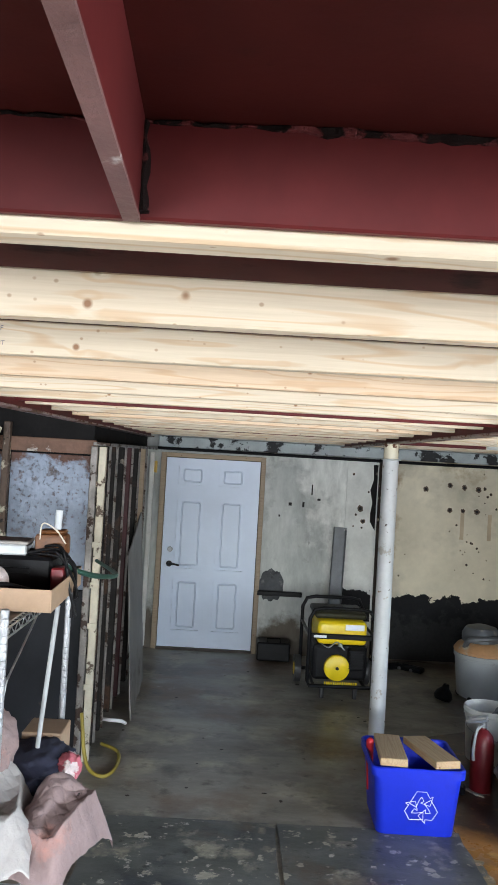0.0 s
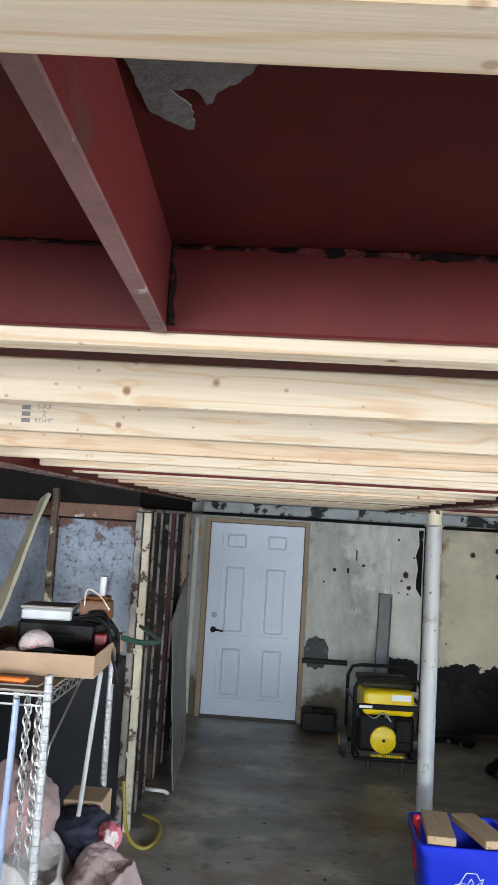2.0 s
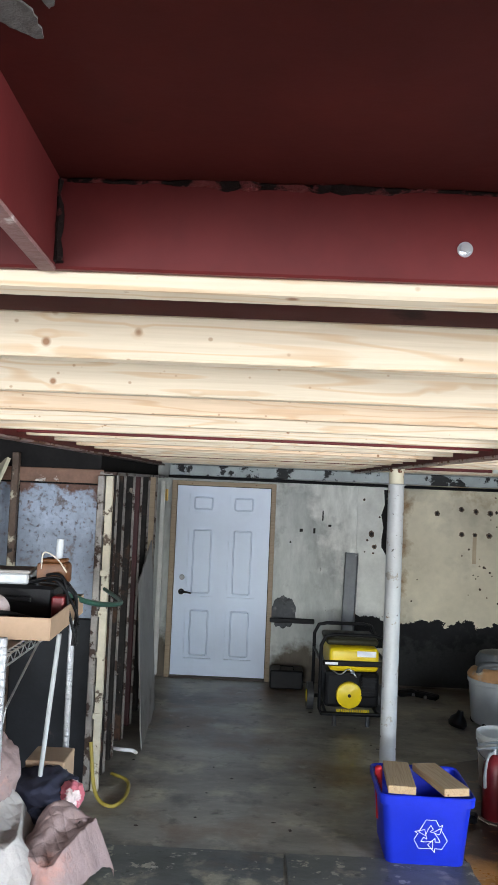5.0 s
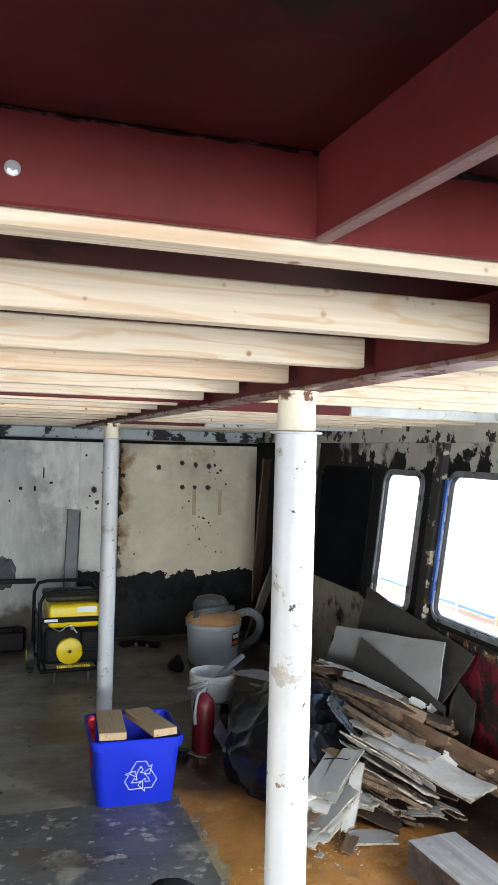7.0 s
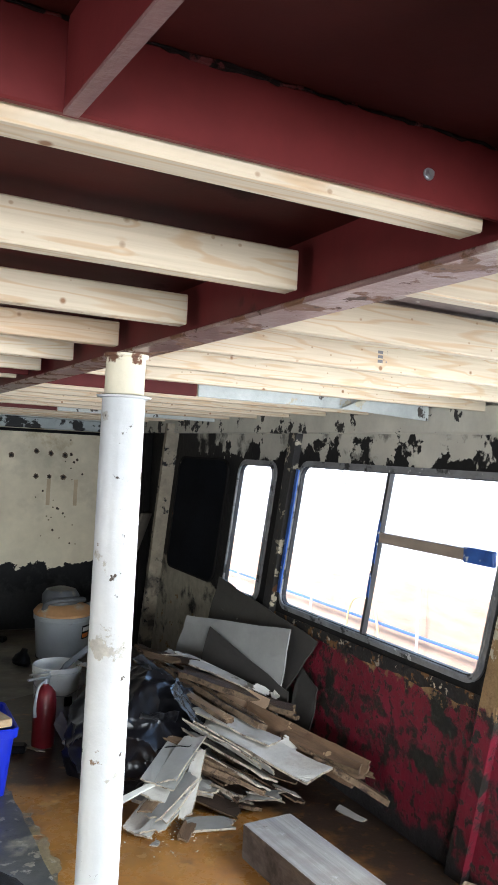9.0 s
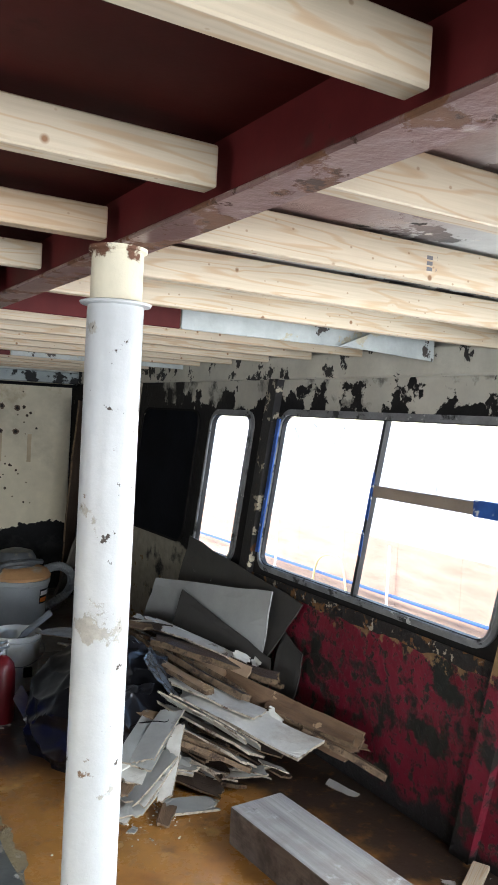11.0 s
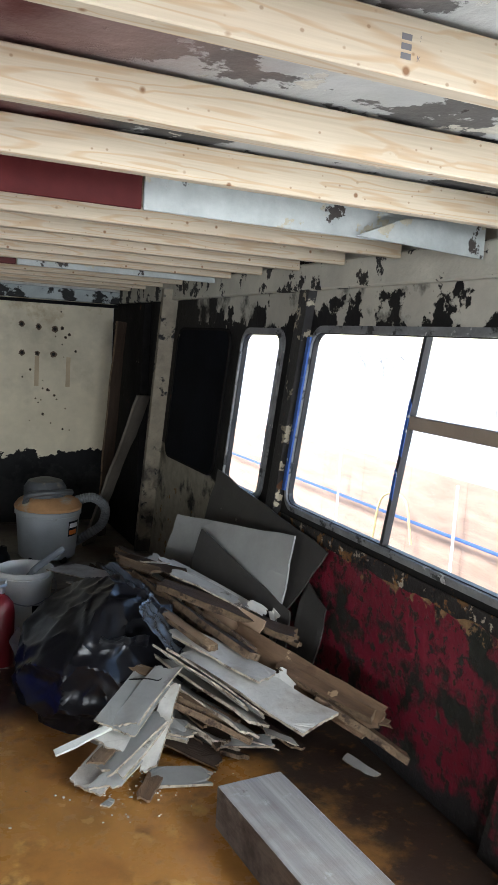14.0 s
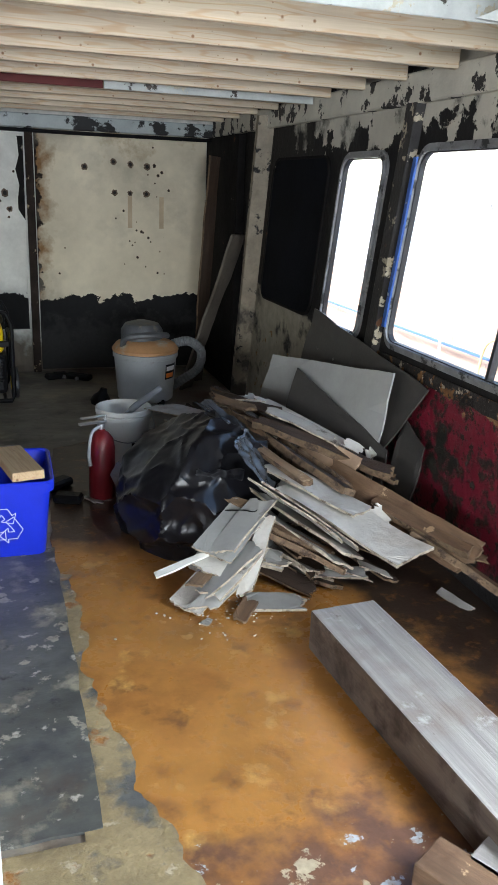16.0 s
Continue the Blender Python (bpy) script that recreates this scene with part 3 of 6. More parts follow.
rib_edge = M("worn_rib_edge", (0.16, 0.085, 0.078), 0.5, spec=0.25, vary=0.3, bump=0.2, layers=[((0.40, 0.34, 0.32), 0.64, 14, 0.04, 0.6)])
for x in (-0.089, 0.479):
    deck_rib(x, -0.58, 0.5672)
lp = [(-0.068, 0.20), (-0.068, 0.30), (-0.064, 0.352), (-0.052, 0.366), (-0.041, 0.372), (-0.040, 0.345), (-0.049, 0.330), (-0.036, 0.328), (-0.030, 0.345), (-0.024, 0.330), (-0.012, 0.320), (-0.002, 0.305), (0.004, 0.27), (-0.006, 0.22)]
fine = []
for i in range(len(lp)):
    a, b = Vector(lp[i]), Vector(lp[(i + 1) % len(lp)])
    for k in range(6):
        q = a.lerp(b, k / 6)
        w = noise.noise_vector(Vector((q.x * 160, q.y * 160, 3)))
        fine.append((q.x + 0.0022 * w.x, q.y + 0.0030 * w.y))
lp = fine
solo("flaked_deck_patch", plate(lp, [], ZD - 0.0016, ZD - 0.0004, "z"), M("bare_grey_patch", (0.105, 0.10, 0.095), 0.7, spec=0.2, vary=0.25, scale=20, bump=0.3, bscale=80), "bare grey patch flaked in the red deck paint", "paint patch", kind="structure")


def girder(x, label):
    t = thing("girder", label, "girder")
    bm = bmesh.new()
    box(bm, x - 0.005, x + 0.005, YB, YE - 0.12, 1.99, ZD - 0.0005)
    part("web", bm, primer, t)
    bm = bmesh.new()
    box(bm, x - 0.038, x + 0.038, YB, YE - 0.12, 1.982, 1.9905, 0.002)
    part("flange", bm, girder_mat, t)
    return t


girder(0.940, "rusty red-primed longitudinal steel girder")
girder(-0.880, "rusty red-primed longitudinal steel girder")


def joist(x0, x1, y, material, label, z=ZJ, h=0.058, skew=None):
    L = x1 - x0
    bm = bmesh.new()
    box(bm, 0, L, 0, 0.036, 0, h, 0.0025)
    return solo("ceiling_joist", bm, material, label, "joist", "ceiling joists", m=pose(x0, y, z, rz=random.uniform(-0.12, 0.12) if skew is None else skew))


for k in range(-15, 16):
    y = 0.953 + 0.4135 * k
    if k == -1:
        y = 0.581
    if k == -2:
        y = 0.1055
    if y > YE - 0.2 or y < YB:
        continue
    warm = k in (2, 7)
    joist(-0.845, 0.910, y, pine_edge if warm else pine, "warm-toned new softwood joist" if warm else "new pale softwood joist with knots", skew=2.0 if k == -2 else None)
for k in range(-15, 16):
    y = 1.243 + 0.4135 * k
    if y > YE - 0.2 or y < YB:
        continue
    joist(0.982, XS - 0.055, y, pine, "new pale softwood joist with knots", 2.0, 0.079)


def pillar(x, y, label):
    t = thing("pillar", label, "pillar", "pillars", pose(x, y, 0))
    bm = bmesh.new()
    tube(bm, (0, 0, 0.0), (0, 0, 1.885), 0.050, n=32, caps=True)
    part("pipe", bm, post_mat, t, smooth=40)
    bm = bmesh.new()
    lathe(bm, [(0.046, 1.885), (0.046, 1.972), (0.052, 1.975), (0.052, 1.981)], n=32)
    part("cap", bm, post_cap_mat, t, "rusty cream pipe top", smooth=40)
    bm = bmesh.new()
    lathe(bm, [(0.051, 1.878), (0.062, 1.880), (0.064, 1.884), (0.051, 1.887)], n=32)
    part("collar", bm, post_mat, t, smooth=40)
    return t


pillar(0.916, 1.740, "white painted steel pipe pillar with chipped paint")
pillar(0.930, 5.0, "white painted steel pipe pillar with rust at its top")

# ---- more materials ----
blue_plastic = M("blue_plastic", (0.012, 0.035, 0.62), 0.38, vary=0.08, scale=5, bump=0.05, bscale=90)
# The blue in this white stands for skylight falling on the door.
skylit_white_paint = M("skylit_white_paint", (0.64, 0.72, 0.85), 0.42, vary=0.04, scale=3, bump=0.04, bscale=120)
black_metal = M("black_powder_coat", (0.006, 0.006, 0.007), 0.4, vary=0.2, spec=0.12)
black_plastic = M("black_plastic", (0.007, 0.007, 0.008), 0.4, vary=0.2, spec=0.15)
yellow_plastic = M("yellow_plastic", (0.80, 0.58, 0.01), 0.35, vary=0.08)
grey_plastic = M("grey_plastic", (0.36, 0.38, 0.39), 0.45, vary=0.08, layers=[((0.2, 0.16, 0.12), 0.66, 6, 0.1, 0.7)])
hose_plastic = M("hose_grey", (0.16, 0.17, 0.18), 0.5, vary=0.1)
dusty_orange = M("dusty_orange_lid", (0.50, 0.27, 0.12), 0.7, vary=0.2, layers=[((0.42, 0.36, 0.28), 0.55, 7, 0.1, 0.8)])
white_plastic = M("white_bucket_plastic", (0.70, 0.70, 0.66), 0.4, vary=0.06, layers=[((0.45, 0.38, 0.25), 0.66, 8, 0.08, 0.6)])
red_paint = M("red_enamel", (0.16, 0.010, 0.014), 0.4, vary=0.15, layers=[((0.12, 0.02, 0.02), 0.66, 10, 0.05, 0.6)])
brass = M("brass", (0.55, 0.36, 0.10), 0.35, 0.9, vary=0.15)
chrome = M("zinc_wire", (0.55, 0.56, 0.57), 0.28, 0.9, vary=0.15)
steel = M("dull_steel", (0.32, 0.33, 0.34), 0.45, 0.8, vary=0.2)
tape_wrap = M("silver_wrapped_post", (0.42, 0.43, 0.45), 0.38, 0.6, vary=0.2, scale=25, bump=0.5, bscale=70)
raw_pine = pine_mat("raw_pine_trim", (0.42, 0.315, 0.21), (0.35, 0.255, 0.165))
old_plank = pine_mat("tan_offcut", (0.62, 0.44, 0.25), (0.52, 0.33, 0.17))
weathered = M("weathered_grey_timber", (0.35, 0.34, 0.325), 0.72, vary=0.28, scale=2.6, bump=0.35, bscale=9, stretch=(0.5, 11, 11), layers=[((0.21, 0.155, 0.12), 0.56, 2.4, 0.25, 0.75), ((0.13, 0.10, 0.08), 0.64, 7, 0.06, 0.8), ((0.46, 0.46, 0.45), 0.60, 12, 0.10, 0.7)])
# Side colour mixes brown grime with the shade on the timber's flanks.
grimy_shaded_side = M("grimy_shaded_timber_side", (0.15, 0.115, 0.09), 0.75, vary=0.4, scale=3, bump=0.3, bscale=25, stretch=(0.7, 7, 7), layers=[((0.05, 0.035, 0.027), 0.52, 5, 0.12, 0.8), ((0.30, 0.28, 0.26), 0.66, 9, 0.04, 0.7)])
gypsum_core = M("crumbled_core", (0.42, 0.36, 0.28), 0.9, vary=0.4, scale=25, bump=0.6, bscale=70, layers=[((0.12, 0.085, 0.06), 0.55, 16, 0.08, 0.9)])
split_core = M("splintered_core", (0.16, 0.105, 0.062), 0.85, vary=0.5, scale=30, bump=0.6, bscale=80, layers=[((0.05, 0.03, 0.02), 0.55, 20, 0.08, 0.9)])
drywall = M("drywall_paper", (0.58, 0.56, 0.51), 0.75, vary=0.15, bump=0.3, bscale=40, layers=[((0.36, 0.31, 0.25), 0.53, 4, 0.18, 0.8), ((0.13, 0.10, 0.075), 0.63, 7, 0.06, 0.8)], rand=True)
grey_board = M("grey_board", (0.34, 0.34, 0.32), 0.6, vary=0.12, bump=0.1, layers=[((0.16, 0.14, 0.12), 0.62, 5, 0.08, 0.7)], rand=True)
light_board = M("pale_grey_panel", (0.32, 0.325, 0.315), 0.45, vary=0.1, bump=0.08, rand=True)
dark_board = M("dark_panel", (0.05, 0.046, 0.042), 0.5, vary=0.2, bump=0.1, layers=[((0.3, 0.3, 0.28), 0.70, 9, 0.02, 0.7)], rand=True)
brown_ply = M("brown_plywood", (0.135, 0.080, 0.045), 0.6, vary=0.35, scale=4, bump=0.3, bscale=30, stretch=(1, 8, 8), layers=[((0.085, 0.045, 0.025), 0.54, 5, 0.12, 0.7), ((0.40, 0.28, 0.17), 0.65, 11, 0.03, 0.7)], rand=True)
dark_wood = M("dark_wet_wood", (0.048, 0.030, 0.020), 0.5, vary=0.35, scale=5, bump=0.3, bscale=30, stretch=(1, 9, 9), rand=True)
light_wood = M("split_light_wood", (0.185, 0.12, 0.07), 0.65, vary=0.35, layers=[((0.07, 0.045, 0.028), 0.57, 6, 0.1, 0.7), ((0.36, 0.27, 0.17), 0.63, 9, 0.06, 0.7)], scale=5, bump=0.3, bscale=30, stretch=(1, 9, 9), rand=True)
cardboard = M("cardboard", (0.36, 0.245, 0.16), 0.75, vary=0.15, scale=8, bump=0.1)
bag_black = M("black_bag_film", (0.007, 0.007, 0.009), 0.28, vary=0.3, bump=0.15, bscale=13, spec=0.45)
bag_clear = M("grey_plastic_film", (0.055, 0.06, 0.068), 0.16, vary=0.4, bump=0.4, bscale=14)
# Base blue carries the sky's tint; the rust spots are the plate's own.
blue_steel = M("skylit_blue_bulkhead", (0.145, 0.175, 0.225), 0.38, 0.2, vary=0.35, scale=3, bump=0.25, bscale=20,
               layers=[((0.09, 0.08, 0.09), 0.55, 38, 0.12, 0.6), ((0.10, 0.085, 0.085), 0.60, 11, 0.10, 0.6), ((0.09, 0.105, 0.135), 0.49, 2.2, 0.25, 0.5), ((0.10, 0.05, 0.035), 0.55, 6, 0.08, 0.7, (0, 0, 1.2, -2.05)), ((0.10, 0.055, 0.04), 0.66, 3.5, 0.08, 0.7)])
dark_steel = M("dark_lower_plating", (0.013, 0.014, 0.017), 0.5, vary=0.4, scale=3, bump=0.12, spec=0.15, layers=[((0.05, 0.04, 0.035), 0.66, 6, 0.05, 0.7)])
rust_steel = M("rusty_steel_strip", (0.16, 0.085, 0.055), 0.7, vary=0.3, bump=0.4, layers=[((0.42, 0.38, 0.34), 0.62, 8, 0.03, 0.7)])
peel_stud = M("peeling_cream_stud", (0.52, 0.47, 0.36), 0.6, vary=0.2, bump=0.4, layers=[((0.10, 0.07, 0.05), 0.57, 10, 0.04, 0.8)])
cream_plank = M("cream_painted_plank", (0.46, 0.43, 0.31), 0.6, vary=0.15, bump=0.2, layers=[((0.14, 0.09, 0.06), 0.67, 12, 0.03, 0.8)])
dark_stud = M("dark_rusty_stud", (0.024, 0.020, 0.018), 0.55, vary=0.5, bump=0.3, spec=0.2, layers=[((0.08, 0.045, 0.03), 0.54, 6, 0.1, 0.8), ((0.30, 0.26, 0.21), 0.65, 9, 0.04, 0.7)])
stud_edge = M("worn_stud_edge", (0.22, 0.20, 0.18), 0.45, 0.3, vary=0.4, scale=9, bump=0.4, layers=[((0.05, 0.03, 0.022), 0.53, 11, 0.05, 0.8)])
peel_rust_stud = M("rusty_cream_stud", (0.10, 0.065, 0.045), 0.65, vary=0.4, bump=0.4, layers=[((0.46, 0.42, 0.32), 0.52, 8, 0.05, 0.7), ((0.02, 0.016, 0.014), 0.60, 12, 0.04, 0.8)])
wall_dark_red = M("dark_red_strip", (0.06, 0.010, 0.012), 0.5, vary=0.3)
cyl_black = M("black_gas_cylinder", (0.012, 0.013, 0.014), 0.22, vary=0.2, bump=0.05)
green_paint = M("green_trolley_paint", (0.02, 0.16, 0.08), 0.4, vary=0.2)
rope_mat = M("cotton_rope", (0.60, 0.54, 0.44), 0.85, vary=0.12, scale=30, bump=0.6, bscale=140)
cloth_grey = M("grey_quilt", (0.42, 0.395, 0.38), 0.9, vary=0.12, bump=0.4, bscale=45, layers=[((0.30, 0.26, 0.25), 0.62, 6, 0.1, 0.9)])
cloth_pink = M("dusty_pink_cloth", (0.30, 0.215, 0.21), 0.9, vary=0.2, bump=0.4, bscale=45, layers=[((0.46, 0.22, 0.18), 0.57, 4, 0.12, 0.9), ((0.16, 0.11, 0.11), 0.60, 7, 0.08, 0.9), ((0.015, 0.012, 0.013), 0.64, 7, 0.02, 0.8)])
cloth_dark = M("dark_navy_cloth", (0.02, 0.022, 0.045), 0.85, vary=0.3, bump=0.3)
cloth_black = M("black_cloth", (0.012, 0.012, 0.013), 0.95, vary=0.3, bump=0.5, bscale=60, spec=0.1)
cloth_rose = M("bright_pink_cloth", (0.62, 0.16, 0.20), 0.85, vary=0.15, bump=0.3, layers=[((0.75, 0.62, 0.60), 0.54, 9, 0.04, 0.9)])
yellow_hose = M("yellow_hose", (0.30, 0.23, 0.04), 0.5, vary=0.15)
clear_plastic = M("clear_storage_box", (0.40, 0.42, 0.43), 0.25, vary=0.08)
orange_rag = M("orange_rag", (0.15, 0.055, 0.015), 0.5, vary=0.4, scale=20)
ink = M("stamp_ink", (0.16, 0.15, 0.16), 0.8, vary=0.1)
pure_white = M("white_print", (0.8, 0.8, 0.8), 0.5, vary=0.02)
orange_print = M("orange_print", (0.75, 0.18, 0.02), 0.5, vary=0.02)
hole_dark = M("burnt_hole", (0.012, 0.010, 0.009), 0.9, vary=0.2)
scorch = M("scorch_ring", (0.11, 0.075, 0.05), 0.85, vary=0.3)


def text_mesh(name, body, size, material, parent, m):
    cu = bpy.data.curves.new(name, 'FONT')
    cu.body, cu.size, cu.align_x, cu.align_y = body, size, 'CENTER', 'CENTER'
    tmp = bpy.data.objects.new(name, cu)
    scene.collection.objects.link(tmp)
    bpy.context.view_layer.update()
    me = bpy.data.meshes.new_from_object(tmp.evaluated_get(bpy.context.evaluated_depsgraph_get()))
    bpy.data.objects.remove(tmp)
    me.materials.clear()
    me.materials.append(material)
    o = new(name, me)
    o.parent = parent
    o.matrix_local = m
    return o


# ---- lower starboard plating ----
red_mottle = M("mottled_crimson_plating", (0.175, 0.012, 0.027), 0.38, vary=0.2, scale=4, bump=0.5, bscale=22,
               layers=[((0.014, 0.016, 0.012), 0.485, 7, 0.08, 0.55), ((0.018, 0.02, 0.014), 0.54, 19, 0.06, 0.6), ((0.045, 0.028, 0.016), 0.60, 26, 0.05, 0.8), ((0.24, 0.15, 0.07), 0.60, 16, 0.03, 0.8, (0, 0, 2.5, -1.75)), ((0.40, 0.36, 0.28), 0.70, 22, 0.02, 0.7, (0, 0, 0.5, -0.35)), ((0.020, 0.018, 0.018), 0.50, 3, 0.1, 0.6, (0, 0, -2.5, 0.30))])
lp = [(y + RAKE * (ZC - z), z) for y, z in ((YB, 0.006), (4.17, 0.006), (4.17, 0.745), (YB, 0.745))]
solo("wall_lower_plating", plate(lp, [], XS - 0.008, XS - 0.001, "x"), red_mottle, "crimson lower side plating mottled black and green", "wall", kind="structure")
bpy.data.objects["trim_frame_2"].data.materials[0] = red_mottle

sill_mat = M("flaking_sill", (0.022, 0.019, 0.018), 0.6, vary=0.4, bump=0.6, bscale=40, layers=[((0.20, 0.10, 0.035), 0.55, 14, 0.04, 0.8), ((0.42, 0.37, 0.28), 0.60, 17, 0.02, 0.7), (BLACK, 0.58, 6, 0.05, 0.6)])
lp = [(YB, 0.72)]
for k in range(120):
    y = 4.17 - (4.17 - YB) * 0.0042 * k
    lp.insert(1, (y + RAKE * (ZC - 0.74), 0.738 + 0.022 * noise.noise(Vector((y * 7, 1, 0))) + 0.014 * noise.noise(Vector((y * 25, 5, 0)))))
lp += [(4.17 + RAKE * (ZC - 0.80), 0.80), (YB, 0.80)]
solo("trim_window_sill", plate(lp, [], XS - 0.0125, XS - 0.0085, "x"), sill_mat, "black sill strip with flaking cream paint and rust", "trim", kind="structure")

# ---- door ----
d = thing("door_1", "white six-panel door in an unpainted wooden frame, closed", "door")
d["kind"] = "structure"
bm = bmesh.new()
DX0, DX1, DZ0, DZ1, DY = -0.722, 0.166, 0.022, 1.803, 7.497
box(bm, DX0, DX1, DY + 0.0205, DY + 0.04, DZ0, DZ1, 0.001)
part("slab", bm, skylit_white_paint, d)
holes = [[(xa, zb), (xb, zb), (xb, zt), (xa, zt)] for zb, zt in ((0.18, 0.66), (0.76, 1.42), (1.55, 1.73)) for xa, xb in ((DX0 + 0.12, DX0 + 0.385), (DX1 - 0.385, DX1 - 0.12))]
part("stiles_and_rails", plate([(DX0, DZ0), (DX1, DZ0), (DX1, DZ1), (DX0, DZ1)], holes, DY, DY + 0.020, "y"), skylit_white_paint, d)
for (zb, zt) in ((0.18, 0.66), (0.76, 1.42), (1.55, 1.73)):
    for (xa, xb) in ((DX0 + 0.12, DX0 + 0.385), (DX1 - 0.385, DX1 - 0.12)):
        bm = bmesh.new()
        box(bm, xa + 0.042, xb - 0.042, DY + 0.002, DY + 0.020, zb + 0.026, zt - 0.026, 0.016)
        part("door_panel", bm, skylit_white_paint, d)
bm = bmesh.new()
tube(bm, (DX0 + 0.075, DY, 0.80), (DX0 + 0.075, DY - 0.012, 0.80), 0.028, n=20)
tube(bm, (DX0 + 0.075, DY - 0.012, 0.80), (DX0 + 0.075, DY - 0.05, 0.80), 0.011, n=12)
sweep(bm, spline([(DX0 + 0.07, DY - 0.05, 0.80), (DX0 + 0.12, DY - 0.055, 0.803), (DX0 + 0.175, DY - 0.05, 0.793)]), [0.011] * 6 + [0.009] * 6 + [0.006], 8)
part("door_handle", bm, black_metal, d, "black lever handle", smooth=50)
bm = bmesh.new()
tube(bm, (DX0 + 0.075, DY, 0.935), (DX0 + 0.075, DY - 0.014, 0.935), 0.026, 0.022, n=20)
part("deadbolt", bm, steel, d, smooth=50)
for nm, bx in (("jamb", (-0.775, -0.728, 0.0, 1.85)), ("jamb", (0.172, 0.215, 0.0, 1.85))):
    bm = bmesh.new()
    box(bm, bx[0], bx[1], YE - 0.03, YE + 0.06, bx[2], bx[3], 0.003)
    part(nm, bm, raw_pine, d, "unpainted pine jamb")
bm = bmesh.new()
box(bm, -0.728, 0.172, YE - 0.028, YE + 0.06, 1.809, 1.849, 0.003)
part("head", bm, raw_pine, d)
bm = bmesh.new()
box(bm, -0.728, 0.172, YE - 0.04, YE + 0.06, 0.0, 0.019, 0.003)
part("sill", bm, dark_wood, d)
bm = bmesh.new()
box(bm, -0.86, -0.82, 7.30, 7.34, 0.06, 1.84, 0.004)
solo("trim_door_post", bm, M("white_stud", (0.62, 0.61, 0.57), 0.5, vary=0.15, bump=0.2), "white painted stud beside the door", "trim", kind="structure")
bm = bmesh.new()
box(bm, -0.817, -0.79, 7.30, 7.31, 1.66, 1.76, 0.002)
tube(bm, (-0.80, 7.298, 1.655), (-0.80, 7.298, 1.765), 0.008, n=8)
solo("hinge", bm, brass, "brass door hinge on the white stud", "hinge")

# ---- details on the end wall ----
def burnt_hole(x, z, r):
    bm = bmesh.new()
    n = 18
    rr = random.Random(int(x * 1000 + z * 77))
    lo = [(x + r * rr.uniform(0.75, 1.15) * math.cos(k * math.tau / n), z + r * rr.uniform(0.75, 1.2) * math.sin(k * math.tau / n)) for k in range(n)]
    mid = [(x + (p[0] - x) * 0.55, z + (p[1] - z) * 0.55) for p in lo]
    ring(bm, lo, mid, YE - 0.0135, YE - 0.0160, "y")
    t = thing("burnt_hole", "round burnt hole in the beige wall plate", "hole", "burnt holes")
    part("rim", bm, scorch, t)
    part("core", plate(mid, [], YE - 0.0130, YE - 0.0140, "y"), hole_dark, t)


for x, z, r in ((1.97, 1.685, 0.026), (2.105, 1.672, 0.026), (2.24, 1.66, 0.028), (2.36, 1.62, 0.014), (1.74, 1.64, 0.026), (1.975, 1.452, 0.026), (2.10, 1.45, 0.022), (2.235, 1.45, 0.028), (2.30, 1.67, 0.016)):
    burnt_hole(x, z, r)
for i in range(26):
    rr = random.Random(i)
    x, z = rr.choice(((1.5, 0.95), (2.2, 0.98), (2.3, 0.85), (2.3, 1.66), (2.05, 1.2)))
    burnt_hole(x + rr.gauss(0, 0.09), z + rr.gauss(0, 0.12), rr.uniform(0.005, 0.013))
for x in (2.10, 2.36):
    bm = bmesh.new()
    box(bm, x - 0.018, x + 0.018, YE - 0.0155, YE - 0.0122, 1.18, 1.43, 0.001)
    solo("stain_streak", bm, M("rust_streak", (0.42, 0.33, 0.22), 0.7, vary=0.15), "rusty streak below a burnt hole", "stain", kind="structure")
bm = bmesh.new()
lp = []
for k in range(90):
    a = k * math.tau / 90
    r = 1 + 0.25 * noise.noise(Vector((math.cos(a) * 2.2, math.sin(a) * 2.2, 4))) + 0.06 * noise.noise(Vector((math.cos(a) * 9, math.sin(a) * 9, 1)))
    lp.append((0.33 + 0.115 * r * math.cos(a), 0.65 + 0.15 * r * math.sin(a)))
solo("scorch_patch", plate(lp, [], YE - 0.0035, YE - 0.0005, "y"), M("sooty_patch", (0.085, 0.088, 0.092), 0.7, vary=0.3, spec=0.1, layers=[((0.016, 0.016, 0.017), 0.50, 7, 0.16, 0.8), ((0.16, 0.16, 0.155), 0.60, 9, 0.1, 0.7)]), "round black scorch patch on the grey wall", "stain", kind="structure")
bm = bmesh.new()
box(bm, 0.20, 0.62, YE - 0.05, YE - 0.012, 0.555, 0.60, 0.006)
solo("wall_bar", bm, black_metal, "black steel bar fixed to the end wall", "bar")
for x, z, r in ((1.13, 1.42, 0.030), (1.16, 1.30, 0.024), (1.09, 1.36, 0.012), (1.20, 1.58, 0.010), (1.05, 1.74, 0.012), (1.15, 1.24, 0.010), (1.07, 1.25, 0.008)):
    burnt_hole(x, z, r)
# Black strip laid over the wall in place of a dark gap.
bm = plate([(1.225, 1.30), (1.275, 1.22), (1.28, 1.84), (1.235, 1.84), (1.245, 1.70), (1.215, 1.60), (1.24, 1.48), (1.225, 1.38)], [], YE - 0.013, YE - 0.0105, "y")
solo("scorch_strip", bm, black_wall, "ragged black strip for the dark gap at the panel's edge", "stain", kind="structure")
for x, z, w_, h_ in ((0.66, 1.52, 0.012, 0.10), (0.45, 1.41, 0.03, 0.03), (0.58, 1.40, 0.02, 0.05), (0.72, 1.47, 0.03, 0.02), (0.36, 1.30, 0.015, 0.02)):
    bm = bmesh.new()
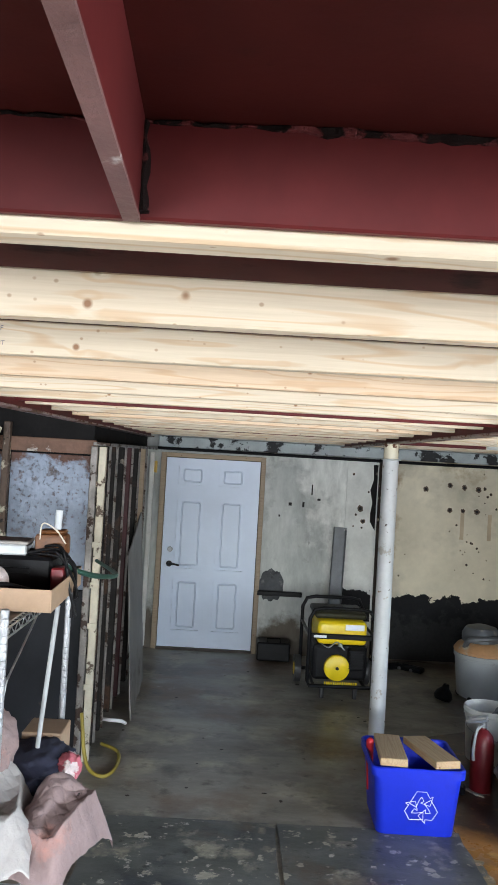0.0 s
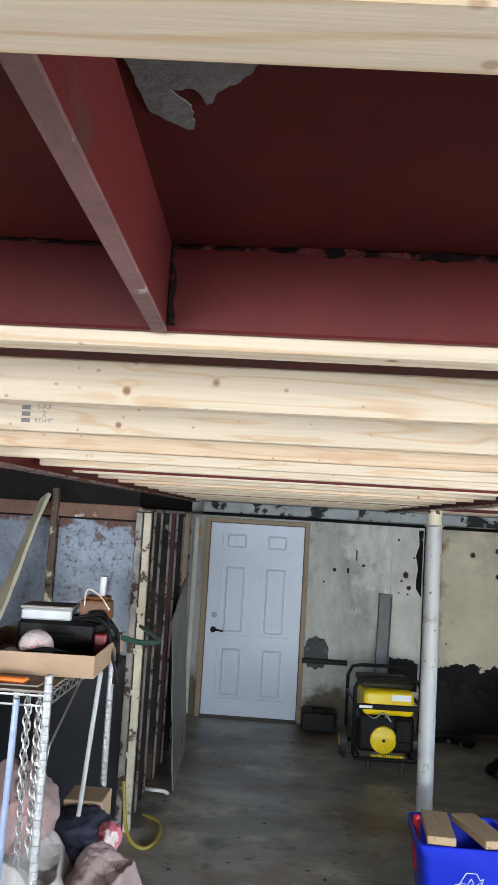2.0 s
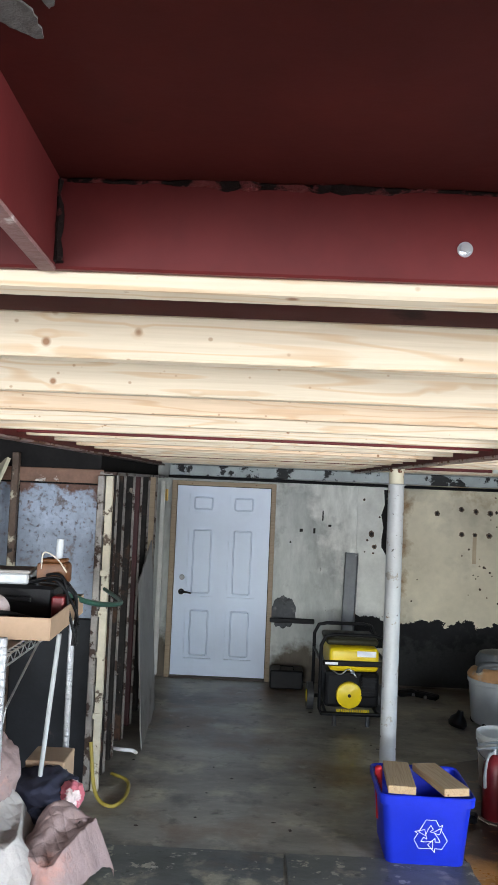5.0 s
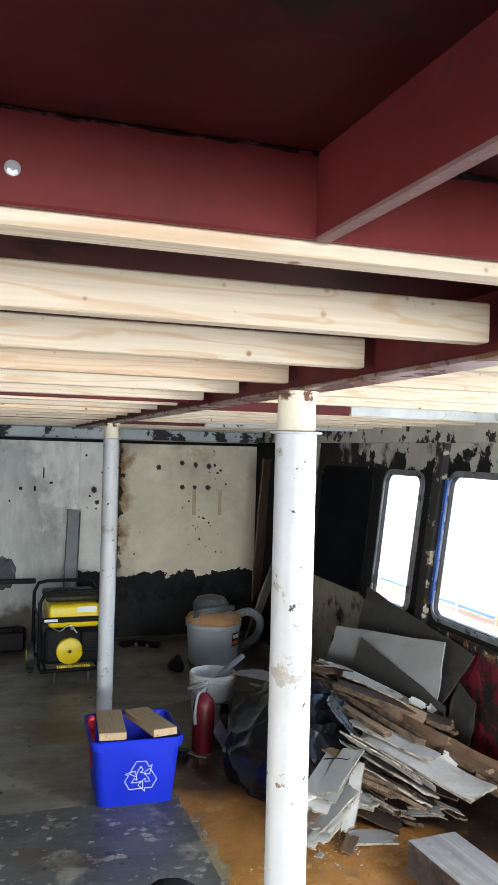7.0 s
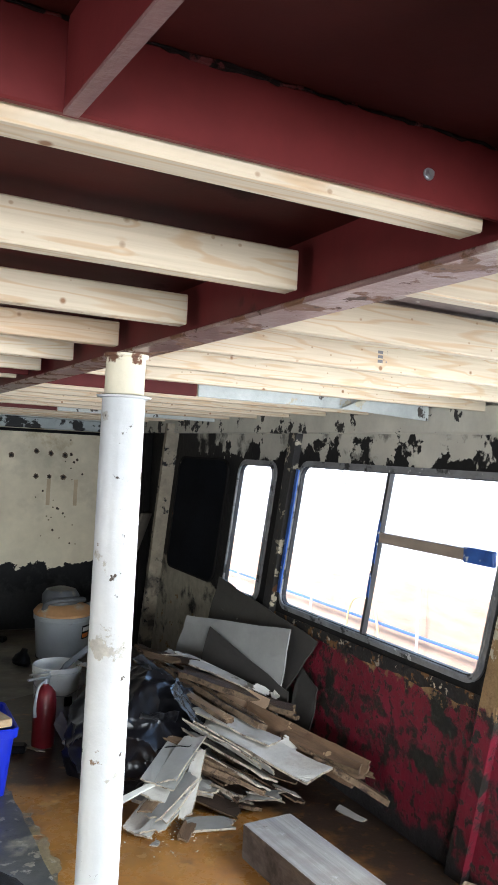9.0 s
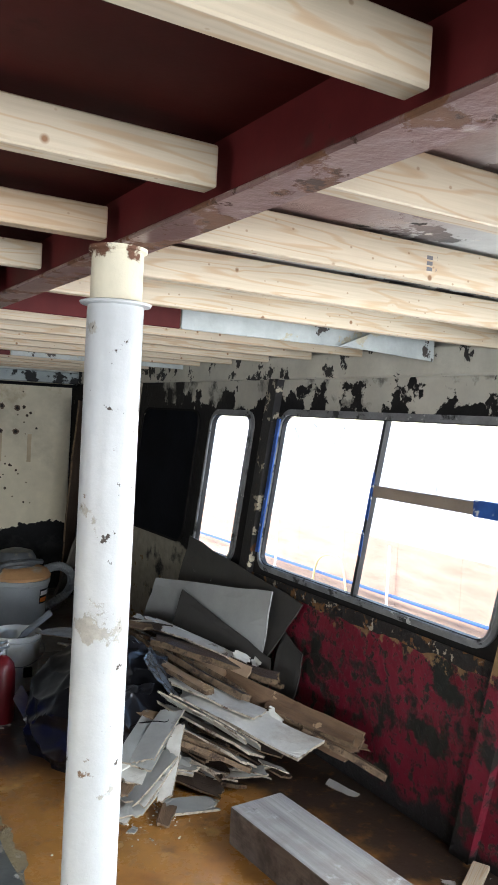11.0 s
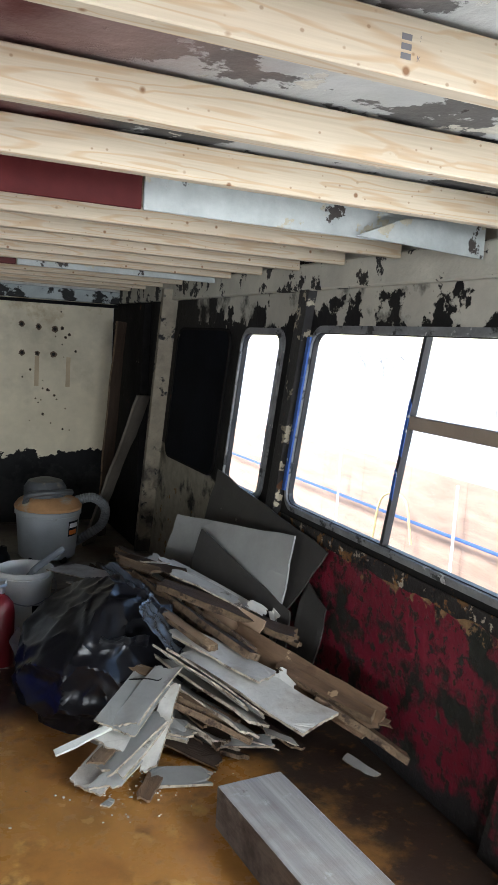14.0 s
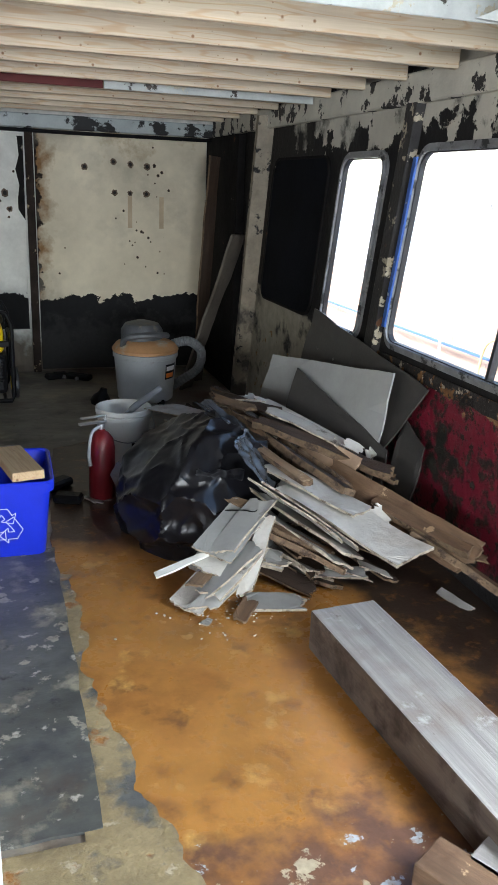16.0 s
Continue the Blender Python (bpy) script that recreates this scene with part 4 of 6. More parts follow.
    box(bm, x, x + w_, YE - 0.004, YE - 0.0005, z, z + h_, 0.002)
    solo("scorch_mark", bm, hole_dark, "small black scorch mark on the grey wall", "stain", "scorch marks", kind="structure")
# steel channel leaning on the wall
bm = bmesh.new()
for a, b2, c, e in ((-0.06, 0.06, 0.0, 0.006), (-0.06, -0.054, -0.03, 0.0), (0.054, 0.06, -0.03, 0.0)):
    box(bm, a, b2, c, e, 0, 1.24, 0.001)
solo("steel_channel", bm, M("dark_channel_steel", (0.13, 0.135, 0.14), 0.5, 0.4, vary=0.25, scale=5, layers=[((0.3, 0.3, 0.3), 0.64, 7, 0.04, 0.5)]), "grey steel channel leaning on the end wall", "channel", m=pose(0.90, 7.33, 0.003, -6, 3.0, 8))
bm = bmesh.new()
box(bm, 1.06, 1.28, YE - 0.04, YE - 0.0125, 0.06, 0.36, 0.004)
solo("junction_box", bm, wall_grey, "grey painted metal box low on the end wall", "box")
bm = bmesh.new()
sweep(bm, [(-0.8, YE - 0.14, 1.885), (0.6, YE - 0.14, 1.88), (1.7, YE - 0.14, 1.875), (2.75, YE - 0.14, 1.878)], 0.014, 10)
solo("conduit", bm, black_metal, "dark pipe along the top of the end wall", "pipe")
bm = bmesh.new()
box(bm, 0.22, 0.52, 7.22, 7.44, 0.003, 0.17, 0.012)
sweep(bm, [(0.31, 7.25, 0.17), (0.31, 7.25, 0.205), (0.43, 7.25, 0.205), (0.43, 7.25, 0.17)], 0.006, 6)
solo("toolbox", bm, black_plastic, "black toolbox standing by the end wall", "toolbox")

# ---- generator ----
def generator():
    g = thing("generator", "black and yellow portable generator in a tubular frame", "generator", m=pose(0.835, 6.45, 0, 0, 0, 2))
    for yy in (-0.26, 0.26):
        bm = bmesh.new()
        c = [(-0.24, 0.10), (-0.255, 0.14), (-0.255, 0.62), (-0.22, 0.69), (-0.15, 0.705), (0.15, 0.705), (0.22, 0.69), (0.255, 0.62), (0.255, 0.14), (0.24, 0.10)]
        sweep(bm, [(x, yy, z) for x, z in c], 0.015, 10, closed=True)
        part("frame_hoop", bm, black_metal, g, smooth=60)
    for x, z in ((-0.2, 0.10), (0.2, 0.10), (-0.255, 0.5), (0.255, 0.5)):
        bm = bmesh.new()
        tube(bm, (x, -0.26, z), (x, 0.26, z), 0.012, n=8)
        part("cross_bar", bm, black_metal, g)
    bm = bmesh.new()
    box(bm, -0.185, 0.205, -0.235, 0.22, 0.415, 0.60, 0.035, 3)
    tank = part("fuel_tank", bm, yellow_plastic, g, "yellow fuel tank", smooth=50)
    bm = bmesh.new()
    box(bm, 0.03, 0.18, -0.2375, -0.2340, 0.535, 0.58, 0.001)
    part("label", bm, pure_white, tank)
    # Dark olive-black plate over the tank, with a round cap.
    bm = bmesh.new()
    box(bm, -0.20, 0.21, -0.16, 0.235, 0.604, 0.655, 0.02, 2)
    tube(bm, (0, 0, 0.655), (0, 0, 0.68), 0.04, n=16)
    part("tank_cover", bm, M("dark_olive_cover", (0.03, 0.028, 0.015), 0.5, vary=0.4, spec=0.2), g, "dark olive-black plate on top of the tank", smooth=50)
    bm = bmesh.new()
    box(bm, -0.235, 0.24, -0.262, -0.237, 0.465, 0.505, 0.006)
    cp = part("control_strip", bm, black_plastic, g)
    bm = bmesh.new()
    box(bm, -0.22, -0.12, -0.264, -0.2615, 0.475, 0.495, 0.0005)
    part("label", bm, pure_white, cp)
    bm = bmesh.new()
    box(bm, -0.21, 0.22, -0.20, 0.22, 0.13, 0.41, 0.03, 2)
    box(bm, 0.06, 0.20, -0.24, -0.18, 0.22, 0.40, 0.02)
    for k in range(7):
        box(bm, 0.07, 0.19, -0.246, -0.238, 0.235 + k * 0.022, 0.245 + k * 0.022)
    part("engine", bm, black_plastic, g)
    bm = bmesh.new()
    lathe(bm, [(0.0, 0.0), (0.085, 0.0), (0.10, 0.008), (0.103, 0.03), (0.09, 0.034)], n=32)
    bmesh.ops.transform(bm, matrix=pose(-0.02, -0.205, 0.235, 90, 0, 0) @ Matrix.Diagonal((1, 1, -1, 1)) @ Matrix.Translation((0, 0, -0.036)), verts=bm.verts)
    rc = part("recoil_cover", bm, yellow_plastic, g, "round yellow recoil starter cover", smooth=40)
    bm = bmesh.new()
    tube(bm, (-0.02, -0.246, 0.235), (-0.02, -0.238, 0.235), 0.013, n=12)
    part("hub", bm, black_plastic, rc)
    bm = bmesh.new()
    box(bm, -0.12, 0.135, -0.25, -0.24, 0.095, 0.103)
    for k in range(15):
        box(bm, -0.118 + k * 0.0175, -0.108 + k * 0.0175, -0.252, -0.24, 0.10, 0.132)
    part("guard", bm, yellow_plastic, g, "yellow slotted guard")
    bm = bmesh.new()
    sweep(bm, spline([(-0.17, -0.2, 0.43), (-0.1, -0.25, 0.40), (-0.03, -0.24, 0.44), (0.03, -0.25, 0.38)]), 0.006, 6)
    tube(bm, (0.0, -0.21, 0.40), (0.0, -0.21, 0.47), 0.02, n=12)
    part("carburettor", bm, steel, g)
    for x in (-0.285, 0.285):
        bm = bmesh.new()
        tube(bm, (x - 0.025, 0.2, 0.112), (x + 0.025, 0.2, 0.112), 0.11, n=24)
        wh = part("wheel", bm, dark_rubber, g, smooth=40)
        bm = bmesh.new()
        tube(bm, (x - 0.028, 0.2, 0.112), (x + 0.028, 0.2, 0.112), 0.05, n=16)
        part("rim", bm, yellow_plastic, wh)
    for x in (-0.13, 0.13):
        bm = bmesh.new()
        tube(bm, (x, -0.22, 0.0), (x, -0.22, 0.10), 0.018, n=10)
        part("foot", bm, dark_rubber, g)


generator()


# ---- recycling bin ----
def recycling_bin():
    b = thing("recycling_bin", "bright blue plastic recycling box holding two wood offcuts", "recycling bin", m=pose(0.965, 4.17, 0, 0, 0, -1))
    prof = [(0.0, 0.188, 0.185), (0.012, 0.193, 0.19), (0.30, 0.220, 0.212), (0.305, 0.235, 0.225), (0.345, 0.238, 0.228), (0.352, 0.232, 0.222), (0.345, 0.222, 0.212), (0.30, 0.213, 0.205), (0.02, 0.186, 0.183)]

    def loop(a, c, z, r=0.04):
        out = []
        for cx, cy, a0 in ((a - r, c - r, 0), (-a + r, c - r, 90), (-a + r, -c + r, 180), (a - r, -c + r, 270)):
            for i in range(5):
                t = radians(a0 + i * 22.5)
                out.append((cx + r * math.cos(t), cy + r * math.sin(t), z))
        return out
    bm = bmesh.new()
    R_ = [[bm.verts.new(p) for p in loop(a, c, z)] for z, a, c in prof]
    for A, B in zip(R_, R_[1:]):
        for k in range(20):
            bm.faces.new((A[k], A[(k + 1) % 20], B[(k + 1) % 20], B[k]))
    bm.faces.new(R_[0][::-1])
    bm.faces.new(R_[-1])
    part("box", bm, blue_plastic, b, smooth=35)
    # three chasing arrows in outline on the front
    bm = bmesh.new()
    cx, cz = 0.02, 0.155
    for k in range(3):
        a = radians(90 + 120 * k)
        def P(r, off):
            return (cx + r * math.cos(a) - off * math.sin(a), cz + r * math.sin(a) + off * math.cos(a))
        lp = [P(u * 0.098, -w * 0.098) for w, u in ((-0.60, 0.20), (-0.26, 0.82), (0.24, 0.82), (0.42, 0.50), (0.58, 0.60), (0.44, 0.10), (-0.04, 0.24), (0.12, 0.34), (-0.01, 0.56), (-0.13, 0.36), (-0.26, 0.02))]
        for i in range(len(lp)):
            p, q = lp[i], lp[(i + 1) % len(lp)]
            v = Vector((q[0] - p[0], 0, q[1] - p[1]))
            n = Vector((-v.z, 0, v.x)).normalized() * 0.0016

            def f(pt, s):
                y = -(0.19 + 0.022 * (pt[1] / 0.3)) - 0.0022
                return (pt[0] + s * n.x, y, pt[1] + s * n.z)
            vs = [bm.verts.new(c_) for c_ in (f(p, 1), f(q, 1), f(q, -1), f(p, -1))]
            bm.faces.new(vs)
    part("recycling_symbol", bm, pure_white, b, "white outline of three chasing arrows")
    return b


recycling_bin()


def offcut(x, y, z, L, W, T, rx, rz, label):
    bm = bmesh.new()
    box(bm, -L / 2, L / 2, -W / 2, W / 2, -T / 2, T / 2, 0.003)
    return solo("wood_offcut", bm, old_plank, label, "offcut", "offcuts on the bin", m=pose(x, y, z, 0, rx, rz))


offcut(0.845, 4.13, 0.376, 0.42, 0.135, 0.038, 3, 85, "tan softwood offcut lying across the blue bin")
offcut(1.055, 4.13, 0.376, 0.42, 0.130, 0.038, 3, 101, "tan softwood offcut lying askew across the blue bin")
bm = bmesh.new()
tube(bm, (0.77, 4.25, 0.12), (0.755, 4.22, 0.38), 0.016, 0.02, n=12)
bmesh.ops.create_uvsphere(bm, u_segments=10, v_segments=6, radius=0.021, matrix=Matrix.Translation((0.755, 4.22, 0.38)))
solo("red_handle_tool", bm, M("red_grip", (0.55, 0.02, 0.03), 0.4), "tool with a red grip standing in the bin", "tool", smooth=50)


# ---- shop vacuum ----
def shop_vacuum():
    v = thing("shop_vacuum", "grey shop vacuum with a dusty lid and a corrugated hose", "vacuum cleaner", m=pose(2.03, 6.42, 0, 0, 0, 10))
    bm = bmesh.new()
    lathe(bm, [(0.19, 0.03), (0.20, 0.04), (0.225, 0.34), (0.235, 0.345), (0.235, 0.375), (0.225, 0.38)])
    drum = part("drum", bm, grey_plastic, v, smooth=40)
    bm = bmesh.new()
    lathe(bm, [(0.235, 0.38), (0.24, 0.40), (0.21, 0.44), (0.13, 0.47), (0.0, 0.475)])
    part("lid", bm, dusty_orange, v, "dust-covered orange lid", smooth=40)
    bm = bmesh.new()
    lathe(bm, [(0.15, 0.465), (0.15, 0.53), (0.12, 0.575), (0.05, 0.595), (0.0, 0.597)], at_=(-0.02, 0.02, 0))
    sweep(bm, spline([(-0.19, -0.05, 0.43), (-0.18, -0.12, 0.50), (0.0, -0.17, 0.52), (0.13, -0.1, 0.50)]), 0.022, 8)
    part("motor_head", bm, M("dusty_grey_head", (0.075, 0.08, 0.085), 0.45, vary=0.3, layers=[((0.22, 0.19, 0.15), 0.58, 9, 0.1, 0.8)]), v, "dusty dark grey motor head", smooth=40)
    bm = bmesh.new()
    pts = spline([(0.20, -0.02, 0.42), (0.32, -0.05, 0.44), (0.42, -0.05, 0.36), (0.42, 0.0, 0.22), (0.30, 0.05, 0.12), (0.22, 0.12, 0.05)], 14)
    sweep(bm, pts, [0.032 + 0.004 * (i % 2) for i in range(len(pts))], 12)
    part("hose", bm, hose_plastic, v)
    for k in range(5):
        a = k * math.tau / 5
        bm = bmesh.new()
        bmesh.ops.create_uvsphere(bm, u_segments=10, v_segments=6, radius=0.03, matrix=Matrix.Translation((0.18 * math.cos(a), 0.18 * math.sin(a), 0.03)))
        part("caster", bm, black_plastic, v)
    for nm, (a0, a1, z0, z1, r, mt) in (("label_plate", (-44, -14, 0.20, 0.31, 0.2262, black_plastic)), ("label_bar", (-42, -18, 0.262, 0.295, 0.2275, pure_white)), ("label_bar", (-42, -20, 0.212, 0.245, 0.2270, orange_print))):
        bm = bmesh.new()
        n = 6
        g = [[bm.verts.new(((r - 0.0834 * (0.34 - z) * 0.0 - (0.34 - z) * 0.083) * math.cos(radians(a0 + (a1 - a0) * i / n) - 0.45), (r - (0.34 - z) * 0.083) * math.sin(radians(a0 + (a1 - a0) * i / n) - 0.45), z)) for i in range(n + 1)] for z in (z0, z1)]
        for i in range(n):
            bm.faces.new((g[0][i], g[0][i + 1], g[1][i + 1], g[1][i]))
        part(nm, bm, mt, drum)


shop_vacuum()

bm = bmesh.new()
lathe(bm, [(0.02, 0.004), (0.065, 0.006), (0.075, 0.03), (0.06, 0.07), (0.03, 0.10), (0.022, 0.13)])
bmesh.ops.transform(bm, matrix=pose(0, 0, 0, 0, 14, 0), verts=bm.verts)
lowest = min(v.co.z for v in bm.verts)
bmesh.ops.translate(bm, vec=(0, 0, 0.002 - lowest), verts=bm.verts)
solo("vacuum_nozzle", bm, black_plastic, "black vacuum nozzle standing on the floor by the vacuum", "nozzle", m=pose(1.68, 6.30, 0), smooth=40)
for x, y, rz, L in ((1.52, 7.18, 12, 0.05), (1.66, 7.22, -25, 0.09), (1.60, 7.10, 50, 0.04)):
    bm = bmesh.new()
    box(bm, -L / 2, L / 2, -0.012, 0.012, 0.003, 0.03, 0.006)
    for v in bm.verts:
        v.co += noise.noise_vector(v.co * 30 + Vector((x * 9, 0, 0))) * 0.006
    solo("metal_scrap", bm, chrome, "bright crumpled metal scrap on the floor", "scrap", "metal scraps", m=pose(x, y, 0.006, 0, 0, rz))

# ---- white bucket ----
bk = thing("plastic_bucket", "white plastic bucket with a black-handled brush across it", "bucket", m=pose(1.665, 5.10, 0))
bm = bmesh.new()
lathe(bm, [(0.125, 0.0), (0.13, 0.005), (0.148, 0.28), (0.156, 0.283), (0.156, 0.30), (0.150, 0.305), (0.158, 0.31), (0.158, 0.335), (0.152, 0.338), (0.146, 0.33), (0.126, 0.02)])
part("pail", bm, white_plastic, bk, smooth=40)
bm = bmesh.new()
sweep(bm, spline([(-0.157, 0, 0.29), (-0.15, -0.10, 0.22), (0.0, -0.17, 0.17), (0.15, -0.10, 0.22), (0.157, 0, 0.29)]), 0.003, 6)
part("handle", bm, steel, bk)
bm = bmesh.new()
box(bm, 0.02, 0.07, -0.1475, -0.143, 0.10, 0.16, 0.001)
part("label_bar", bm, black_plastic, bk)
bm = bmesh.new()
sweep(bm, spline([(-0.02, -0.10, 0.30), (0.06, -0.08, 0.36), (0.20, -0.03, 0.44)]), [0.012] * 4 + [0.020] * 9, 10)
part("brush_handle", bm, hose_plastic, bk, "dark grey brush handle")


# ---- fire extinguisher ----
fe = thing("fire_extinguisher", "red fire extinguisher with a metal valve and short hose", "fire extinguisher", m=pose(1.475, 4.60, 0, 0, 0, 20))
bm = bmesh.new()
lathe(bm, [(0.058, 0.0), (0.066, 0.012), (0.066, 0.27), (0.058, 0.315), (0.034, 0.345), (0.018, 0.355), (0.018, 0.37)])
part("cylinder", bm, red_paint, fe, smooth=40)
bm = bmesh.new()
tube(bm, (0, 0, 0.365), (0, 0, 0.395), 0.02, n=12)
box(bm, -0.12, 0.03, -0.012, 0.012, 0.395, 0.408, 0.003)
box(bm, -0.11, 0.02, -0.010, 0.010, 0.425, 0.435, 0.003)
tube(bm, (0.02, 0, 0.40), (0.025, 0, 0.432), 0.006, n=8)
part("valve", bm, chrome, fe, smooth=40)
bm = bmesh.new()
sweep(bm, spline([(-0.02, -0.02, 0.385), (-0.07, -0.035, 0.36), (-0.085, -0.03, 0.26), (-0.075, -0.02, 0.19)]), [0.008] * 12 + [0.010] * 6 + [0.012], 8)
part("hose", bm, grey_plastic, fe)


# ---- black bag and film ----
SACK = (0.715, 2.0, 0.70, 0.225)          # x, y, height, radius
def crumple(bm, sc, amp, seed, sharp=2.0):
    off = Vector((seed * 7.3, seed * 3.1, seed * 1.7))
    for v in bm.verts:
        n = v.co.normalized()
        r = noise.ridged_multi_fractal(v.co * sc + off, 0.9, 2.1, 5, 1.0, sharp)
        v.co += n * (r - 1.2) * amp + noise.noise_vector(v.co * sc * 2.3 + off) * amp * 0.6


bm = bmesh.new()
bmesh.ops.create_icosphere(bm, subdivisions=6, radius=1)
for v in bm.verts:
    n = v.co.normalized()
    q = Vector((v.co.x, v.co.y, v.co.z * 0.75)) + 0.16 * noise.noise_vector(v.co * 1.6)
    d0, d1 = noise.voronoi(q * 1.15 + Vector((4, 2, 7)))[0][:2]
    e0, e1 = noise.voronoi(q * 2.6 + Vector((1, 9, 3)))[0][:2]
    g0, g1 = noise.voronoi(q * 5.5 + Vector((6, 2, 5)))[0][:2]
    v.co += n * (0.20 * math.exp(-(d1 - d0) * 3.0) + 0.045 * math.exp(-(e1 - e0) * 5) + 0.006 * math.exp(-(g1 - g0) * 7) - 0.10 + 0.10 * noise.noise(v.co * 1.3))
for v in bm.verts:
    s = 1.0 + 0.25 * max(0, -v.co.z)
    z = v.co.z * (0.32 + 0.05 * v.co.x)
    v.co = Vector((v.co.x * 0.33 * s, v.co.y * 0.38 * s, max(z + 0.21, 0.004)))
solo("garbage_bag", bm, bag_black, "crumpled black plastic rubbish bag on the debris", "rubbish bag", m=pose(1.86, 4.06, 0, 0, 0, 15), smooth=32)
for i, (x, y, z, w_, h_, ry, rz, mt, lab) in enumerate(((2.03, 3.80, 0.43, 0.26, 0.24, 50, -30, bag_clear, "crumpled grey plastic film"), (2.0, 4.18, 0.50, 0.34, 0.10, 20, -58, bag_clear, "crumpled grey plastic film"), (1.72, 3.78, 0.16, 0.14, 0.26, 70, 60, bag_black, "hanging torn black plastic film"), (1.86, 3.80, 0.34, 0.26, 0.20, 45, 80, bag_black, "hanging torn black plastic film"))):
    bm = bmesh.new()
    bmesh.ops.create_grid(bm, x_segments=22, y_segments=22, size=0.5)
    for v in bm.verts:
        v.co.z += 0.35 * (noise.ridged_multi_fractal(v.co * 2.2 + Vector((i * 9, 3, 1)), 0.9, 2, 4, 1, 2) - 1) * 0.35
        v.co.x += 0.06 * noise.noise(v.co * 5 + Vector((i, 0, 0)))
        v.co = Vector((v.co.x * w_, v.co.y * h_, v.co.z * 0.12))
    r = bmesh.ops.extrude_face_region(bm, geom=bm.faces[:])
    bmesh.ops.translate(bm, vec=(0, 0, 0.0015), verts=[g for g in r["geom"] if isinstance(g, bmesh.types.BMVert)])
    solo("plastic_film", bm, mt, lab, "plastic film", "plastic film", m=pose(x, y, z, 0, ry, rz), smooth=50)

bm = bmesh.new()
bmesh.ops.create_icosphere(bm, subdivisions=4, radius=1)
crumple(bm, 1.1, 0.06, 8)
for v in bm.verts:
    v.co = Vector((v.co.x * SACK[3], v.co.y * SACK[3] * 0.9, max(v.co.z * SACK[2] * 0.54 + SACK[2] * 0.46, 0.003)))
solo("black_sack", bm, cloth_black, "small black cloth sack standing near the pillar", "sack", m=pose(SACK[0], SACK[1], 0), smooth=60)


# ---- debris pile ----
def jag_board(name, P, Q, W, T, material, label, roll=0.0, jag=0.03, seed=0, group="broken boards", cat="board"):
    """A broken board whose top centre line runs from P to Q."""
    P, Q = Vector(P), Vector(Q)
    L = (Q - P).length
    rr = random.Random(seed * 13 + 1)
    n = max(4, int(W / 0.018))
    k = max(3, int(L / 0.08))
    n = max(5, int(W / 0.009))

    def ragged():
        a, out = 0.0, []
        skew = rr.uniform(-1, 1) * jag * 1.5
        for i in range(n + 1):
            a = 0.86 * a + rr.gauss(0, jag * 0.26)
            out.append(a + skew * (i / n - 0.5) + (rr.uniform(0, jag) if rr.random() < 0.05 else 0))
        return out
    ra, rb = ragged(), ragged()
    lo = [(ra[i], -W / 2 + W * i / n) for i in range(n + 1)][::-1]
    hi = [(L + rb[i], -W / 2 + W * i / n) for i in range(n + 1)]
    s0 = [(L * i / k, -W / 2 + rr.uniform(-0.003, 0.003)) for i in range(1, k)]
    s1 = [(L * i / k, W / 2 + rr.uniform(-0.003, 0.003)) for i in range(k - 1, 0, -1)]
    bm = plate(lo + s0 + hi + s1, [], -T, 0.0, "z")
    for v in bm.verts:
        v.co.z += 0.018 * noise.noise(Vector((v.co.x * 2.6, v.co.y * 4, seed))) + 0.006 * noise.noise(Vector((v.co.x * 11, v.co.y * 14, seed))) + rr.uniform(-0.002, 0.002)
    bm.normal_update()
    core = {"drywall_paper": gypsum_core, "grey_board": gypsum_core, "brown_plywood": split_core, "split_light_wood": split_core, "dark_wet_wood": split_core}.get(material.name)
    if core:
        for f in bm.faces:
            f.material_index = 1 if abs(f.normal.z) < 0.5 else 0
        material = [material, core]
    X = (Q - P).normalized()
    Y = Vector((0, 0, 1)).cross(X).normalized()
    Z = X.cross(Y)
    m = Matrix((X, Y, Z)).transposed().to_4x4()
    m.translation = P
    return solo(name, bm, material, label, cat, group, m=m @ pose(0, 0, 0, roll))


def sheet(name, cs, T, material, label, group="leaning panels"):
    """A stiff panel with four given corners."""
    bm = bmesh.new()
    c = [Vector(p) for p in cs]
    nrm = (c[1] - c[0]).cross(c[3] - c[0]).normalized() * T
    n = 8
    rr = random.Random(len(label))
    G = [[[None] * (n + 1) for _ in range(n + 1)] for _ in range(2)]
    for s in range(2):
        for i in range(n + 1):
            for j in range(n + 1):
                a, b = i / n, j / n
                p = (c[0] * (1 - a) + c[1] * a) * (1 - b) + (c[3] * (1 - a) + c[2] * a) * b
                if i in (0, n) or j in (0, n):
                    p = p + noise.noise_vector(p * 9) * 0.012
                G[s][i][j] = bm.verts.new(p + nrm * s)
    for i in range(n):
        for j in range(n):
            bm.faces.new((G[0][i][j], G[0][i + 1][j], G[0][i + 1][j + 1], G[0][i][j + 1]))
            bm.faces.new((G[1][i][j], G[1][i][j + 1], G[1][i + 1][j + 1], G[1][i + 1][j]))
    for i in range(n):
        for (x0, y0, x1, y1) in ((i, 0, i + 1, 0), (i, n, i + 1, n), (0, i, 0, i + 1), (n, i, n, i + 1)):
            bm.faces.new((G[0][x0][y0], G[0][x1][y1], G[1][x1][y1], G[1][x0][y0]))
    return solo(name, bm, material, label, "panel", group)


